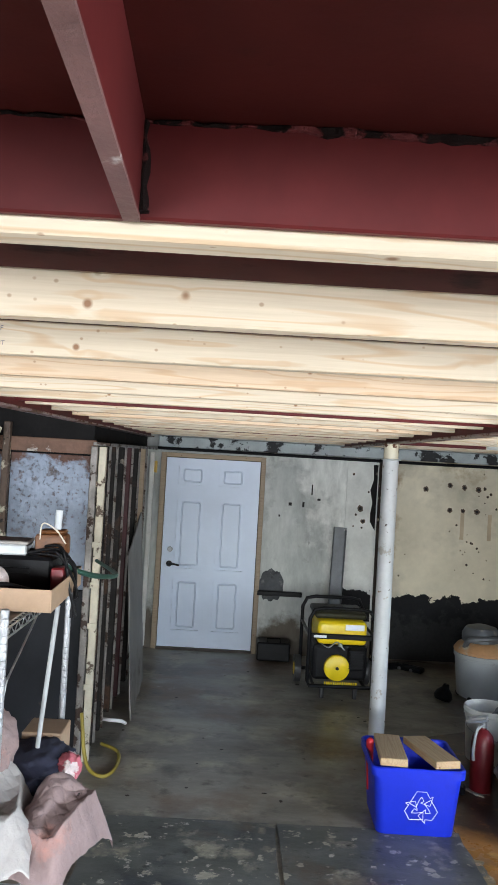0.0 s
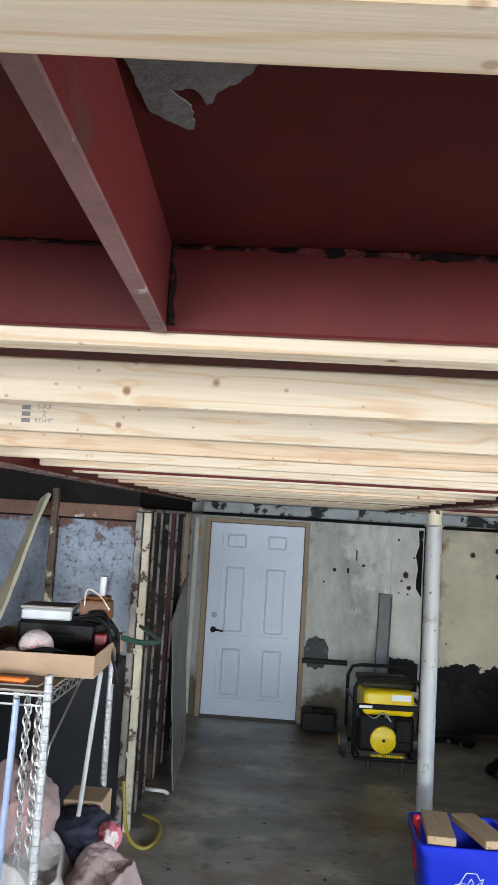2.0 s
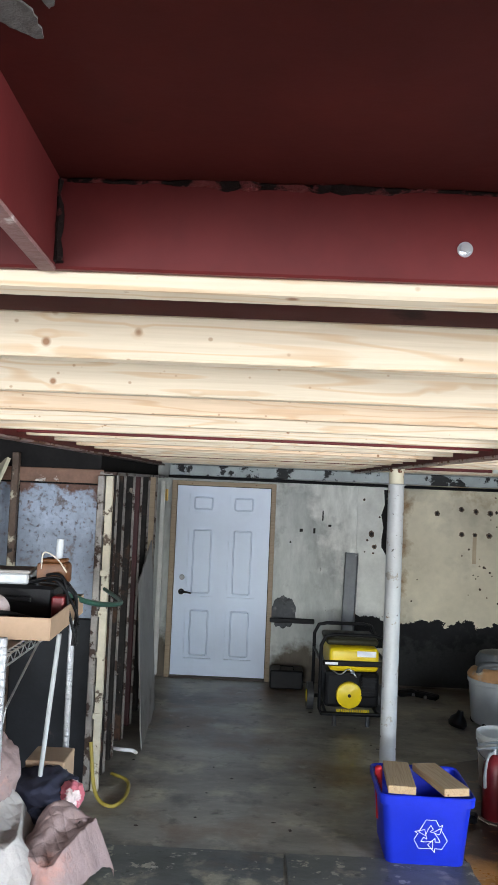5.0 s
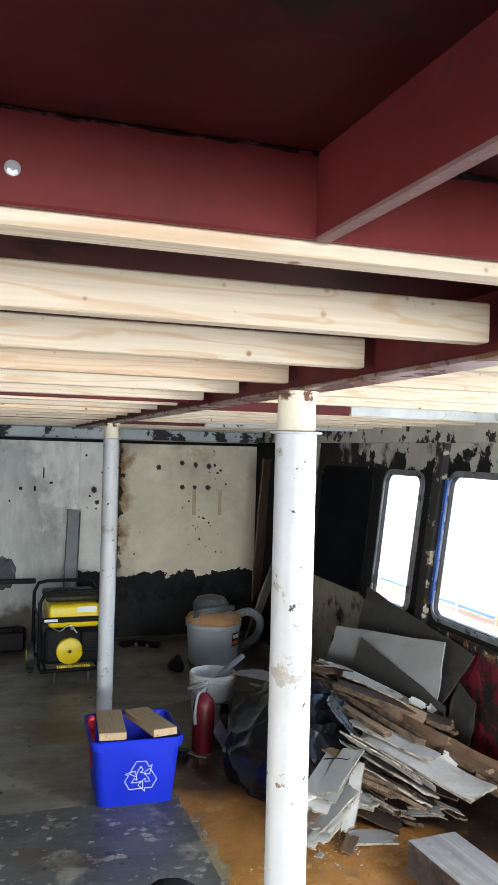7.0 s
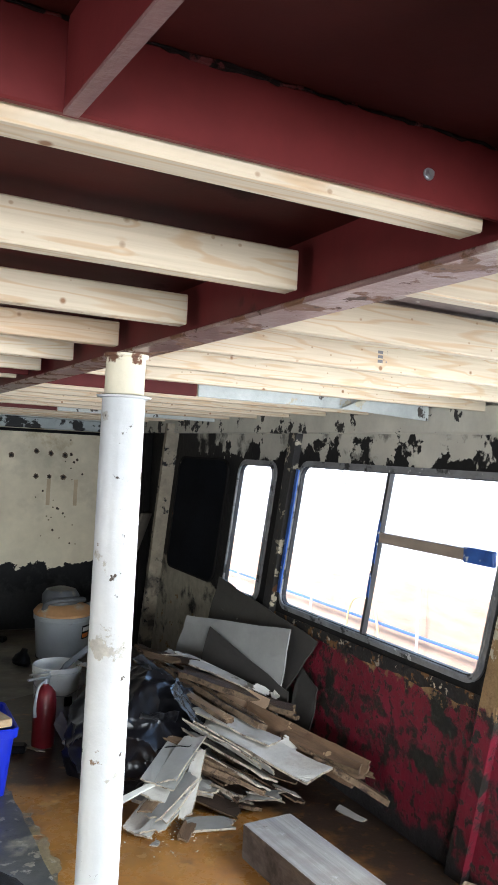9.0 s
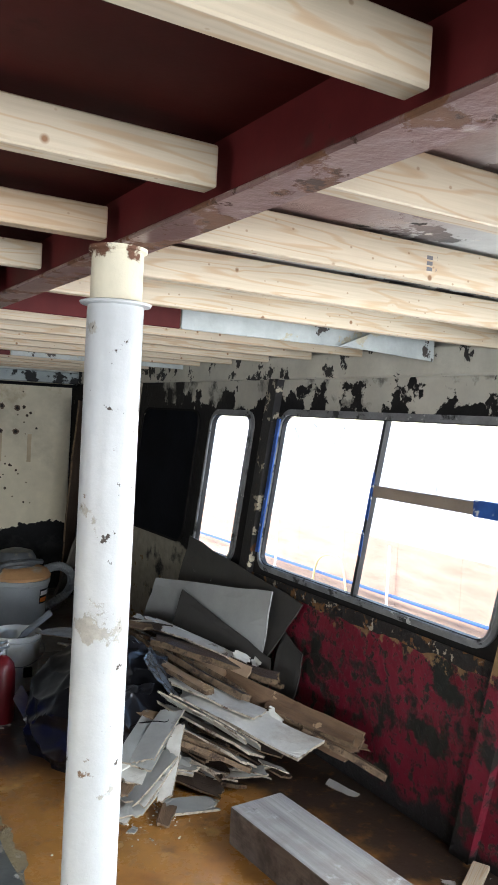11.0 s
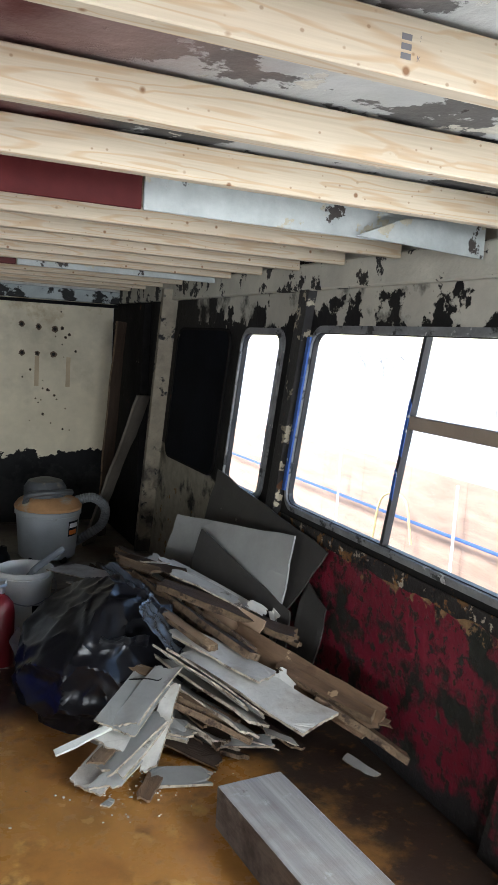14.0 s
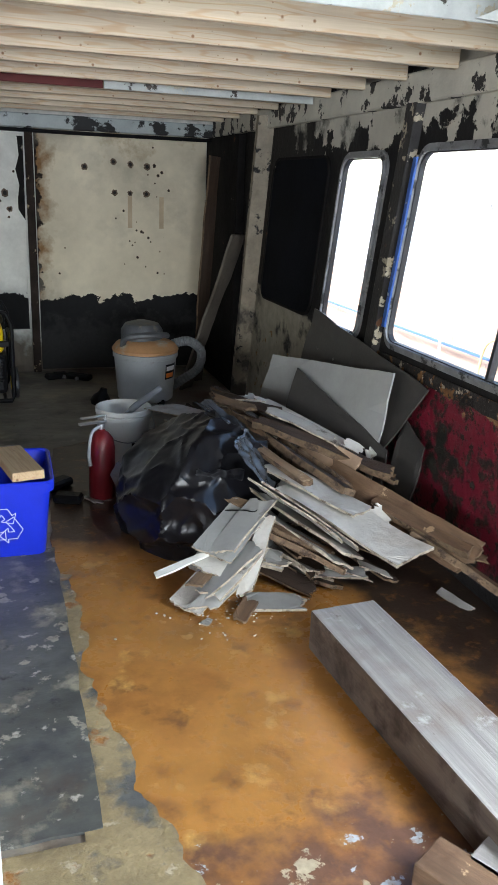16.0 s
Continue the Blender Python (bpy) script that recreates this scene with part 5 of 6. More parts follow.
sheet("wall_panel", [(2.62, 5.02, 0.25), (2.60, 3.98, 0.22), (2.755, 3.68, 0.745), (2.735, 4.95, 0.90)], 0.008, dark_board, "large dark grey wall panel leaning on the side wall")
sheet("wall_panel", [(2.38, 4.92, 0.30), (2.58, 3.82, 0.30), (2.68, 3.86, 0.775), (2.46, 4.84, 0.665)], 0.010, light_board, "pale grey panel leaning on other panels")
sheet("wall_panel", [(2.36, 4.46, 0.29), (2.605, 3.75, 0.28), (2.625, 3.77, 0.455), (2.47, 4.50, 0.665)], 0.010, dark_board, "dark torn panel leaning on a pale panel")
sheet("wall_panel", [(2.66, 3.82, 0.15), (2.69, 3.66, 0.15), (2.74, 3.64, 0.50), (2.72, 3.82, 0.58)], 0.008, dark_board, "small dark green panel beside the side wall")
sheet("wall_panel", [(2.575, 3.86, 0.33), (2.60, 3.80, 0.32), (2.61, 3.80, 0.42), (2.59, 3.86, 0.45)], 0.006, drywall, "torn pale scrap stuck to a panel")

WB, DWD, LW, BP = "broken white drywall board", "dark wet broken plank, some placed for shade", "split light wood strip", "broken brown plywood board"
hero = [
    ((2.16, 3.72, 0.36), (2.42, 3.10, 0.285), 0.20, 0.012, drywall, WB, 4, 0.006),
    ((2.02, 4.00, 0.43), (2.34, 3.40, 0.345), 0.13, 0.010, drywall, WB, 0, 0.03),
    ((2.28, 4.52, 0.51), (2.52, 3.94, 0.42), 0.07, 0.010, drywall, WB, 6, 0.03),
    ((2.34, 3.80, 0.36), (2.62, 3.07, 0.27), 0.15, 0.014, brown_ply, BP, 58, 0.03),
    ((2.44, 3.50, 0.34), (2.62, 3.06, 0.30), 0.05, 0.03, brown_ply, BP, 20, 0.02),
    ((2.50, 3.28, 0.30), (2.70, 2.93, 0.19), 0.045, 0.028, light_wood, LW, -15, 0.02),
    ((2.16, 4.95, 0.47), (2.60, 3.62, 0.39), 0.10, 0.020, dark_wood, DWD, -10, 0.05),
    ((2.10, 4.70, 0.50), (2.36, 3.62, 0.385), 0.045, 0.02, light_wood, LW, -30, 0.04),
    ((2.06, 4.50, 0.48), (2.26, 3.80, 0.40), 0.05, 0.03, light_wood, LW, 10, 0.05),
    ((2.32, 3.98, 0.455), (2.43, 3.68, 0.415), 0.105, 0.006, cardboard, "torn piece of brown cardboard", 50, 0.01),
    ((1.92, 3.62, 0.25), (2.22, 3.28, 0.17), 0.06, 0.022, brown_ply, BP, -20, 0.03),
    ((2.0, 3.85, 0.33), (2.26, 3.30, 0.21), 0.10, 0.010, drywall, WB, -25, 0.02),
    ((1.98, 3.78, 0.29), (2.22, 3.28, 0.18), 0.09, 0.010, grey_board, "broken piece of grey board", -25, 0.02),
    ((1.96, 3.64, 0.30), (1.74, 3.44, 0.20), 0.17, 0.010, grey_board, "broken piece of grey board", -14, 0.015),
    ((1.92, 3.62, 0.25), (1.70, 3.41, 0.15), 0.14, 0.012, drywall, WB, -8, 0.015),
    ((1.93, 3.48, 0.20), (1.72, 3.34, 0.10), 0.11, 0.012, drywall, WB, 4, 0.015),
    ((1.80, 3.52, 0.11), (1.62, 3.36, 0.04), 0.15, 0.010, drywall, WB, 0, 0.012),
    ((1.87, 3.33, 0.05), (1.80, 3.25, 0.02), 0.06, 0.012, brown_ply, BP, 0, 0.02),
    ((1.72, 3.42, 0.14), (1.64, 3.34, 0.13), 0.06, 0.008, light_wood, "small splintered wood scrap", 0, 0.02),
    ((2.06, 3.50, 0.06), (2.36, 3.34, 0.10), 0.07, 0.010, grey_board, "crumbled grey plaster strip", 10, 0.04),
    ((1.84, 3.36, 0.03), (2.06, 3.30, 0.03), 0.12, 0.010, grey_board, "broken piece of grey board", 0, 0.03),
    ((1.525, 3.47, 0.12), (1.73, 3.46, 0.20), 0.030, 0.010, white_plastic, "white plastic trim strip", 20, 0.003),
    ((1.70, 3.29, 0.012), (1.66, 3.26, 0.010), 0.03, 0.006, grey_board, "small broken scrap on the floor", 0, 0.01),
    ((2.64, 3.26, 0.028), (2.70, 3.12, 0.012), 0.035, 0.006, grey_board, "curled grey chip on the floor", 20, 0.01),
    ((2.57, 2.46, 0.012), (2.61, 2.42, 0.012), 0.03, 0.004, drywall, "white flake on the dark floor", 0, 0.01),
    ((1.86, 5.08, 0.34), (2.02, 4.72, 0.37), 0.20, 0.008, drywall, WB, 0, 0.006),
    ((1.40, 4.62, 0.012), (1.47, 4.52, 0.012), 0.10, 0.006, grey_board, "small broken scrap on the floor", 0, 0.03),
    ((2.08, 4.32, 0.505), (2.335, 3.53, 0.39), 0.045, 0.030, dark_wood, DWD, -25, 0.05),
    ((2.126, 4.14, 0.52), (2.58, 3.61, 0.415), 0.065, 0.035, dark_wood, DWD, 12, 0.03),
    ((2.05, 3.90, 0.475), (2.185, 3.60, 0.405), 0.036, 0.030, light_wood, LW, 20, 0.02),
    ((2.20, 4.20, 0.545), (2.44, 3.84, 0.475), 0.065, 0.008, drywall, WB, 8, 0.06),
    ((2.03, 4.50, 0.53), (2.12, 4.20, 0.555), 0.05, 0.014, light_wood, LW, 30, 0.06),
    ((2.00, 4.44, 0.50), (2.30, 4.02, 0.47), 0.05, 0.020, dark_wood, DWD, -35, 0.06),
    ((2.04, 4.62, 0.52), (2.30, 4.30, 0.50), 0.06, 0.016, dark_wood, DWD, 24, 0.06),
    ((1.98, 3.70, 0.385), (2.22, 3.30, 0.275), 0.09, 0.008, drywall, WB, -38, 0.02),
    ((2.02, 3.66, 0.375), (2.26, 3.26, 0.262), 0.08, 0.008, grey_board, "broken piece of grey board", -42, 0.02),
    ((1.90, 3.66, 0.275), (2.20, 3.34, 0.205), 0.035, 0.024, brown_ply, BP, 0, 0.02),
    ((1.99, 3.60, 0.335), (1.76, 3.42, 0.215), 0.12, 0.009, grey_board, "broken piece of grey board", 12, 0.02),
    ((1.92, 3.45, 0.22), (1.68, 3.33, 0.11), 0.10, 0.009, grey_board, "broken piece of grey board", 10, 0.025),
    ((2.00, 3.56, 0.28), (1.83, 3.31, 0.09), 0.065, 0.010, drywall, WB, 18, 0.03),
    ((1.88, 3.44, 0.14), (1.66, 3.30, 0.05), 0.09, 0.010, grey_board, "broken piece of grey board", -10, 0.03),
    ((1.86, 3.74, 0.32), (1.98, 3.58, 0.31), 0.05, 0.012, light_wood, "small splintered wood scrap", 10, 0.03),
    ((1.52, 4.45, 0.20), (1.60, 4.20, 0.02), 0.07, 0.008, grey_board, "broken piece of grey board", 30, 0.02),
]
for i, (P, Q, W, T, mt, lab, roll, jag) in enumerate(hero):
    jag_board("broken_board", P, Q, W, T, mt, lab, roll, jag, i)
rnd = random.Random(11)
kinds = [(drywall, WB), (dark_wood, DWD), (dark_wood, DWD), (light_wood, LW), (brown_ply, BP), (grey_board, "broken piece of grey board"), (dark_wood, DWD), (drywall, WB)]
for i in range(120):
    u = rnd.random()
    cy = 3.45 + 1.45 * u
    cx = 2.02 + 0.22 * u + rnd.gauss(0, 0.13)
    top = 0.10 + 0.30 * min(1, u * 2.2)
    cz = 0.03 + rnd.random() * top * max(0.2, 1 - abs(cx - 2.25) * 1.1)
    a = radians(rnd.gauss(-64, 22))
    L = rnd.uniform(0.10, 0.55) * (1.0 if i < 62 else 0.6)
    dz = rnd.gauss(-0.12, 0.10) * L
    dv = Vector((math.cos(a) * L / 2, math.sin(a) * L / 2, dz / 2))
    c = Vector((min(cx, 2.5), cy, cz))
    P, Q = c - dv, c + dv
    low = min(P.z, Q.z) - 0.03
    if low < 0.01:
        P.z += 0.01 - low
        Q.z += 0.01 - low
    # Mostly dark planks near the front stand in for shadow under the overhang.
    mt, lab = rnd.choice(kinds if cy > 3.85 else kinds[1:3] + kinds[5:7])
    jag_board("broken_board", P, Q, rnd.uniform(0.03, 0.14), rnd.uniform(0.008, 0.022), mt, lab, rnd.gauss(0, 18), rnd.uniform(0.01, 0.05), 100 + i)
# torn paper and plaster hanging from board ends
for i, (P, Q, W) in enumerate((((2.39, 3.44, 0.335), (2.46, 3.40, 0.30), 0.09), ((2.46, 3.88, 0.475), (2.52, 3.82, 0.44), 0.06), ((2.30, 3.32, 0.16), (2.42, 3.30, 0.10), 0.06), ((2.20, 3.38, 0.12), (2.34, 3.34, 0.08), 0.05), ((2.60, 3.12, 0.30), (2.67, 3.05, 0.27), 0.05), ((2.585, 3.84, 0.40), (2.60, 3.79, 0.30), 0.05), ((1.78, 3.40, 0.14), (1.70, 3.36, 0.11), 0.07), ((2.10, 4.40, 0.545), (2.20, 4.30, 0.565), 0.06))):
    jag_board("torn_scrap", P, Q, W, 0.005, drywall if i != 4 else brown_ply, "ragged torn scrap hanging from a broken board", rnd.uniform(-25, 25), 0.03, 300 + i, "torn scraps", "scrap")
# crumbs of plaster
bm = bmesh.new()
for i in range(110):
    s = rnd.uniform(0.0015, 0.006)
    bmesh.ops.create_icosphere(bm, subdivisions=1, radius=s, matrix=Matrix.Translation((rnd.gauss(1.82, 0.16), rnd.gauss(3.36, 0.10), s * 0.5 + 0.004)) @ Matrix.Diagonal((1, rnd.uniform(0.5, 1.4), 0.6, 1)))
solo("plaster_crumbs", bm, drywall, "white plaster crumbs scattered in front of the debris", "crumbs", kind="stuff")
bm = bmesh.new()
sweep(bm, spline([(1.70, 3.82, 0.20), (1.74, 3.76, 0.24), (1.80, 3.72, 0.20), (1.84, 3.66, 0.26)]), 0.003, 6)
solo("red_wire", bm, M("red_wire", (0.4, 0.02, 0.03), 0.4), "thin red wire poking out of the debris", "wire")
bm = bmesh.new()
sweep(bm, spline([(1.76, 3.74, 0.16), (1.82, 3.66, 0.27), (1.90, 3.60, 0.30), (1.94, 3.55, 0.31), (1.97, 3.57, 0.32)]), 0.003, 6)
solo("black_wire", bm, black_plastic, "thin black wire lying over a grey board", "wire")

# ---- timbers on the floor ----
bm = bmesh.new()
box(bm, 0, 1.95, -0.25, 0.0, 0.0, 0.150, 0.008, 2)
for v in bm.verts:
    v.co += noise.noise_vector(v.co * 7) * 0.004
# Every face but the top takes the darker side colour, shade included.
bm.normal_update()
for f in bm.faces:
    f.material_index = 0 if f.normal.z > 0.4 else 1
solo("timber_beam", bm, [weathered, grimy_shaded_side], "heavy weathered grey timber lying on the rusty floor", "timber", m=pose(1.985, 3.03, 0.004, 0, 0, -86) @ pose(0, 0.25, 0))
for i, (x, y, rz, L) in enumerate(((1.89, 2.05, -60, 0.5), (2.02, 2.03, -62, 0.5))):
    bm = bmesh.new()
    box(bm, 0, L, -0.06, 0.06, 0, 0.085, 0.005, 2)
    solo("timber_block", bm, brown_ply if i == 0 else weathered, "short weathered timber block on the floor", "timber", "timber blocks", m=pose(x, y, 0.004, 0, 0, rz))
bm = bmesh.new()
box(bm, 0, 0.55, -0.032, 0.032, 0, 0.019, 0.002)
solo("pine_stick", bm, pine, "pale pine stick lying between timber and wall", "stick", m=pose(2.28, 2.16, 0.006, 0, -2, 30))

# ---- floor sheets ----
def floor_sheet(x0, x1, y0, y1, z, material, label, seed):
    rr = random.Random(seed)
    lp = []
    n = 14
    for (a, b) in (((x0, y0), (x1, y0)), ((x1, y0), (x1, y1)), ((x1, y1), (x0, y1)), ((x0, y1), (x0, y0))):
        for i in range(n):
            t = i / n
            lp.append((a[0] + (b[0] - a[0]) * t + rr.gauss(0, 0.004), a[1] + (b[1] - a[1]) * t + rr.gauss(0, 0.004)))
    return solo("floor_sheet", plate(lp, [], 0.0005, z, "z"), material, label, "floor sheet", kind="structure")


floor_sheet(0.28, 1.19, 2.39, 4.03, 0.010, mat_vinyl, "worn dark floor sheet scuffed pale", 1)
floor_sheet(-0.64, 0.265, 2.30, 4.03, 0.010, mat_vinyl, "worn dark floor sheet scuffed pale", 2)
lip = M("flaking_floor_edge", (0.33, 0.26, 0.14), 0.6, vary=0.4, bump=0.6, layers=[((0.10, 0.105, 0.10), 0.52, 5, 0.1, 0.5), ((0.45, 0.38, 0.26), 0.58, 12, 0.04, 0.7), ((0.35, 0.17, 0.05), 0.60, 6, 0.05, 0.5)])
ed = random.Random(31)
lp = [(0.70, 2.10)]
for i in range(1, 60):
    lp.append((0.70 + 0.0098 * i, 2.14 + 0.05 * noise.noise(Vector((i * 0.13, 2, 0))) + ed.uniform(-0.008, 0.008)))
for i in range(90):
    y = 2.16 + 0.018 * i
    wid = 0.15 * max(0.0, 1 - (y - 2.16) / 0.75) + 0.045
    lp.append((1.19 + wid + 0.045 * noise.noise(Vector((y * 5, 7, 0))) + 0.02 * noise.noise(Vector((y * 19, 3, 0))) + ed.uniform(-0.004, 0.004), y))
lp += [(1.14, 3.80), (1.14, 2.36), (0.70, 2.36)]
solo("floor_edge", plate(lp, [], 0.0045, 0.0075, "z"), lip, "flaking pale paint edge beside the floor sheet", "floor", kind="structure")

# ---- port bulkhead and partition ----
YB2 = 4.75
# Runs on in black above 1.9 to paint the dark gap under the deck.
bm = bmesh.new()
box(bm, XP, -0.90, YB2, YB2 + 0.05, 0.0, ZD - 0.001)
solo("wall_port_bulkhead", bm, black_wall, "dark steel cross bulkhead, drawn black over the gap above", "wall", kind="structure")
for i, (a, b) in enumerate(((-2.70, -2.25), (-2.21, -1.43), (-1.39, -0.905))):
    bm = bmesh.new()
    box(bm, a, b, YB2 - 0.008, YB2 - 0.001, 1.0, 1.80, 0.003)
    solo("bulkhead_plate", bm, blue_steel, "rust-spotted steel bulkhead plate tinted blue as by skylight", "wall plate", "bulkhead plates", kind="structure")
    bm = bmesh.new()
    box(bm, a, b, YB2 - 0.006, YB2 - 0.001, 0.02, 0.992, 0.003)
    solo("bulkhead_plate", bm, dark_steel, "dark lower bulkhead plate", "wall plate", "bulkhead plates", kind="structure")
bm = bmesh.new()
box(bm, XP, -0.88, YB2 - 0.02, YB2 - 0.001, 1.81, 1.895, 0.004)
solo("trim_bulkhead_strip", bm, rust_steel, "rusty flaking strip along the top of the bulkhead", "trim", kind="structure")
for x, mt in ((-2.23, peel_rust_stud), (-1.41, peel_rust_stud)):
    bm = bmesh.new()
    box(bm, x - 0.02, x + 0.02, YB2 - 0.06, YB2 - 0.009, 0.0, 1.98, 0.005)
    solo("trim_bulkhead_stud", bm, mt, "dark rusty steel stud on the bulkhead", "stud", kind="structure")
bm = bmesh.new()
box(bm, -0.905, -0.865, YB2 - 0.06, YB2 + 0.0, 0.0, 1.86, 0.004)
solo("trim_steel_stud", bm, stud_edge, "bare steel stud at the end of the bulkhead", "stud", kind="structure")
bm = bmesh.new()
box(bm, -0.858, -0.815, YB2 - 0.05, YB2 - 0.01, 0.0, 1.86, 0.004)
for z in (0.22, 0.42, 0.78, 1.02, 1.26, 1.62):
    box(bm, -0.885, -0.812, YB2 - 0.056, YB2 - 0.046, z, z + 0.035, 0.002)
solo("trim_cream_stud", bm, peel_stud, "peeling cream steel stud with cleats", "stud", kind="structure")
bm = bmesh.new()
box(bm, -0.96, -0.92, YB2 + 0.051, YE - 0.001, 0.0, ZD - 0.001)
solo("wall_partition", bm, black_wall, "dark scorched partition wall", "wall", kind="structure")
for y, w_, mt, lab in ((4.95, 0.05, dark_stud, "dark rusty stud"), (5.22, 0.06, dark_stud, "dark rusty stud"), (5.60, 0.05, dark_stud, "dark rusty stud"), (5.95, 0.06, wall_dark_red, "dark red stud"), (6.35, 0.08, dark_stud, "dark rusty stud"), (6.8, 0.06, raw_pine, "bare wooden stud")):
    bm = bmesh.new()
    box(bm, -0.918, -0.845, y, y + w_, 0.0, 1.88, 0.005)
    solo("trim_partition_stud", bm, mt, lab + " of the partition", "stud", kind="structure")
    bm = bmesh.new()
    box(bm, -0.842, -0.826, y + 0.004, y + 0.012, 0.02, 1.87, 0.001)
    box(bm, -0.842, -0.838, y + 0.012, y + w_ * 0.9, 0.02, 1.87, 0.001)
    solo("trim_stud_angle", bm, stud_edge, "worn steel angle on a partition stud", "stud", kind="structure")
bm = bmesh.new()
box(bm, -0.90, -0.80, YB2 - 0.03, YE - 0.12, 1.865, 1.885, 0.003)
solo("trim_partition_head", bm, stud_edge, "grey head rail above the partition", "trim", kind="structure")
sheet("leaning_sheet", [(-0.68, 5.45, 0.005), (-0.72, 6.45, 0.005), (-0.812, 6.45, 1.36), (-0.80, 5.75, 1.08)], 0.008, M("grey_lean_sheet", (0.17, 0.155, 0.14), 0.55, vary=0.3, scale=2, bump=0.15, layers=[((0.07, 0.055, 0.045), 0.58, 3, 0.15, 0.6)]), "grey sheet of board leaning on the partition", "")
deck_beam(-1.35, -0.93, 2.88, 0.09, primer, "red-primed steel deck beam")
deck_beam(XP + 0.02, -1.352, 2.88, 0.09, white_steel, "peeling white steel deck beam")
deck_beam(XP + 0.02, -0.93, 0.568, 0.075, primer, "red-primed steel deck beam")
bm = bmesh.new()
box(bm, XP + 0.001, XP + 0.03, 4.2, 4.70, 1.30, 1.84, 0.004)
solo("orange_board", bm, M("orange_paint", (0.65, 0.13, 0.03), 0.5, vary=0.15), "bright orange board against the port wall", "board")
# boards leaning in the starboard corner
corner_grey = M("dusty_brown_board", (0.115, 0.098, 0.08), 0.7, vary=0.3, scale=3, bump=0.2, layers=[((0.08, 0.065, 0.05), 0.56, 4, 0.15, 0.8)])
for i, (P, Q, W, mt, lab) in enumerate((((2.40, 6.74, 0.01), (2.70, 6.44, 1.21), 0.17, corner_grey, "grey dusty board leaning in the corner"), ((2.56, 6.95, 0.01), (2.67, 6.98, 1.75), 0.10, dark_wood, "dark board leaning in the corner"))):
    jag_board("leaning_board", P, Q, W, 0.02, mt, lab, 0 if i == 0 else 100, 0.004, 400 + i, "corner boards")
bm = bmesh.new()
box(bm, 2.735, XS - 0.002, 6.6, YE - 0.002, 0.0, 1.9, 0.004)
solo("trim_corner_lining", bm, black_wall, "scorched lining in the far corner", "trim", kind="structure")


# ---- wire rack ----
def wire_rack():
    r = thing("wire_rack", "chrome wire shelving rack loaded with clutter", "rack")
    X0, X1, Y0, Y1, TOP = -1.085, -0.690, 2.40, 3.30, 1.345
    for x, y in ((X0, Y0), (X1, Y0), (X0, Y1), (X1, Y1)):
        bm = bmesh.new()
        z = 0.0
        prof = []
        while z < TOP:
            prof += [(0.0135, z), (0.0135, z + 0.02), (0.0118, z + 0.0215), (0.0118, z + 0.0235)]
            z += 0.025
        prof += [(0.0135, TOP), (0.010, TOP + 0.004)]
        lathe(bm, prof, at_=(x, y, 0.002), n=12)
        part("post", bm, tape_wrap, r, smooth=30)
    for z in (1.285, 0.56, 0.12):
        bm = bmesh.new()
        for dz in (0.0, -0.03):
            sweep(bm, [(X0, Y0, z + dz), (X1, Y0, z + dz), (X1, Y1, z + dz), (X0, Y1, z + dz)], 0.0035, 6, closed=True)
        wires = []
        for k in range(1, 24):
            y = Y0 + (Y1 - Y0) * k / 24
            wires.append(((X0, y, z), (X1, y, z), 0.0018))
        for k in range(1, 4):
            x = X0 + (X1 - X0) * k / 4
            wires.append(((x, Y0, z - 0.005), (x, Y1, z - 0.005), 0.003))
        n = 24
        for xx in (X0, X1):
            sweep(bm, [(xx, Y0 + (Y1 - Y0) * k / n, z - (0.03 if k % 2 else 0.0)) for k in range(n + 1)], 0.002, 5)
        sh = part("shelf", bm, chrome, r)
        for a, b, rad in wires:
            bm = bmesh.new()
            tube(bm, a, b, rad, n=5)
            part("wire", bm, chrome, sh)
    for x in (X0, X1):
        bm = bmesh.new()
        sweep(bm, [(x, Y0, 1.02), (x, Y0 + 0.06, 1.12), (x, Y0 + 0.45, 1.28)], 0.004, 6)
        part("brace", bm, chrome, r)


wire_rack()
bm = bmesh.new()
box(bm, -1.06, -0.70, 2.42, 2.72, 1.2895, 1.296, 0.001)
box(bm, -1.04, -0.74, 2.46, 2.70, 1.2965, 1.302, 0.001)
solo("flat_cardboard", bm, M("grey_stained_card", (0.26, 0.22, 0.19), 0.8, vary=0.2), "stained flat cardboard on the rack's top shelf", "cardboard")
for i, (x, y, mt) in enumerate(((-0.85, 2.50, orange_print), (-0.94, 2.47, clear_plastic))):
    bm = bmesh.new()
    box(bm, -0.06, 0.06, -0.02, 0.02, 0, 0.014, 0.004)
    solo("small_pack", bm, mt, "small flat plastic pack on the rack", "pack", m=pose(x, y, 1.3025, 0, 0, 12 * i - 5))
# cardboard tray
tr = thing("cardboard_tray", "shallow open cardboard tray full of tools", "cardboard tray", m=pose(-0.85, 2.98, 1.303, 0, 0, 2))
for nm, b6 in (("base", (-0.235, 0.235, -0.28, 0.28, 0, 0.004)), ("flap", (-0.235, 0.235, -0.284, -0.279, 0, 0.075)), ("flap", (-0.235, 0.235, 0.279, 0.284, 0, 0.075)), ("flap", (-0.240, -0.235, -0.284, 0.284, 0, 0.075)), ("flap", (0.235, 0.240, -0.284, 0.284, 0, 0.075))):
    bm = bmesh.new()
    box(bm, *b6, 0.001)
    part(nm, bm, cardboard, tr)
ZT = 1.308
bm = bmesh.new()
box(bm, -0.98, -0.68, 3.02, 3.22, ZT, ZT + 0.13, 0.012)
box(bm, -0.90, -0.76, 3.01, 3.025, ZT + 0.07, ZT + 0.09, 0.003)
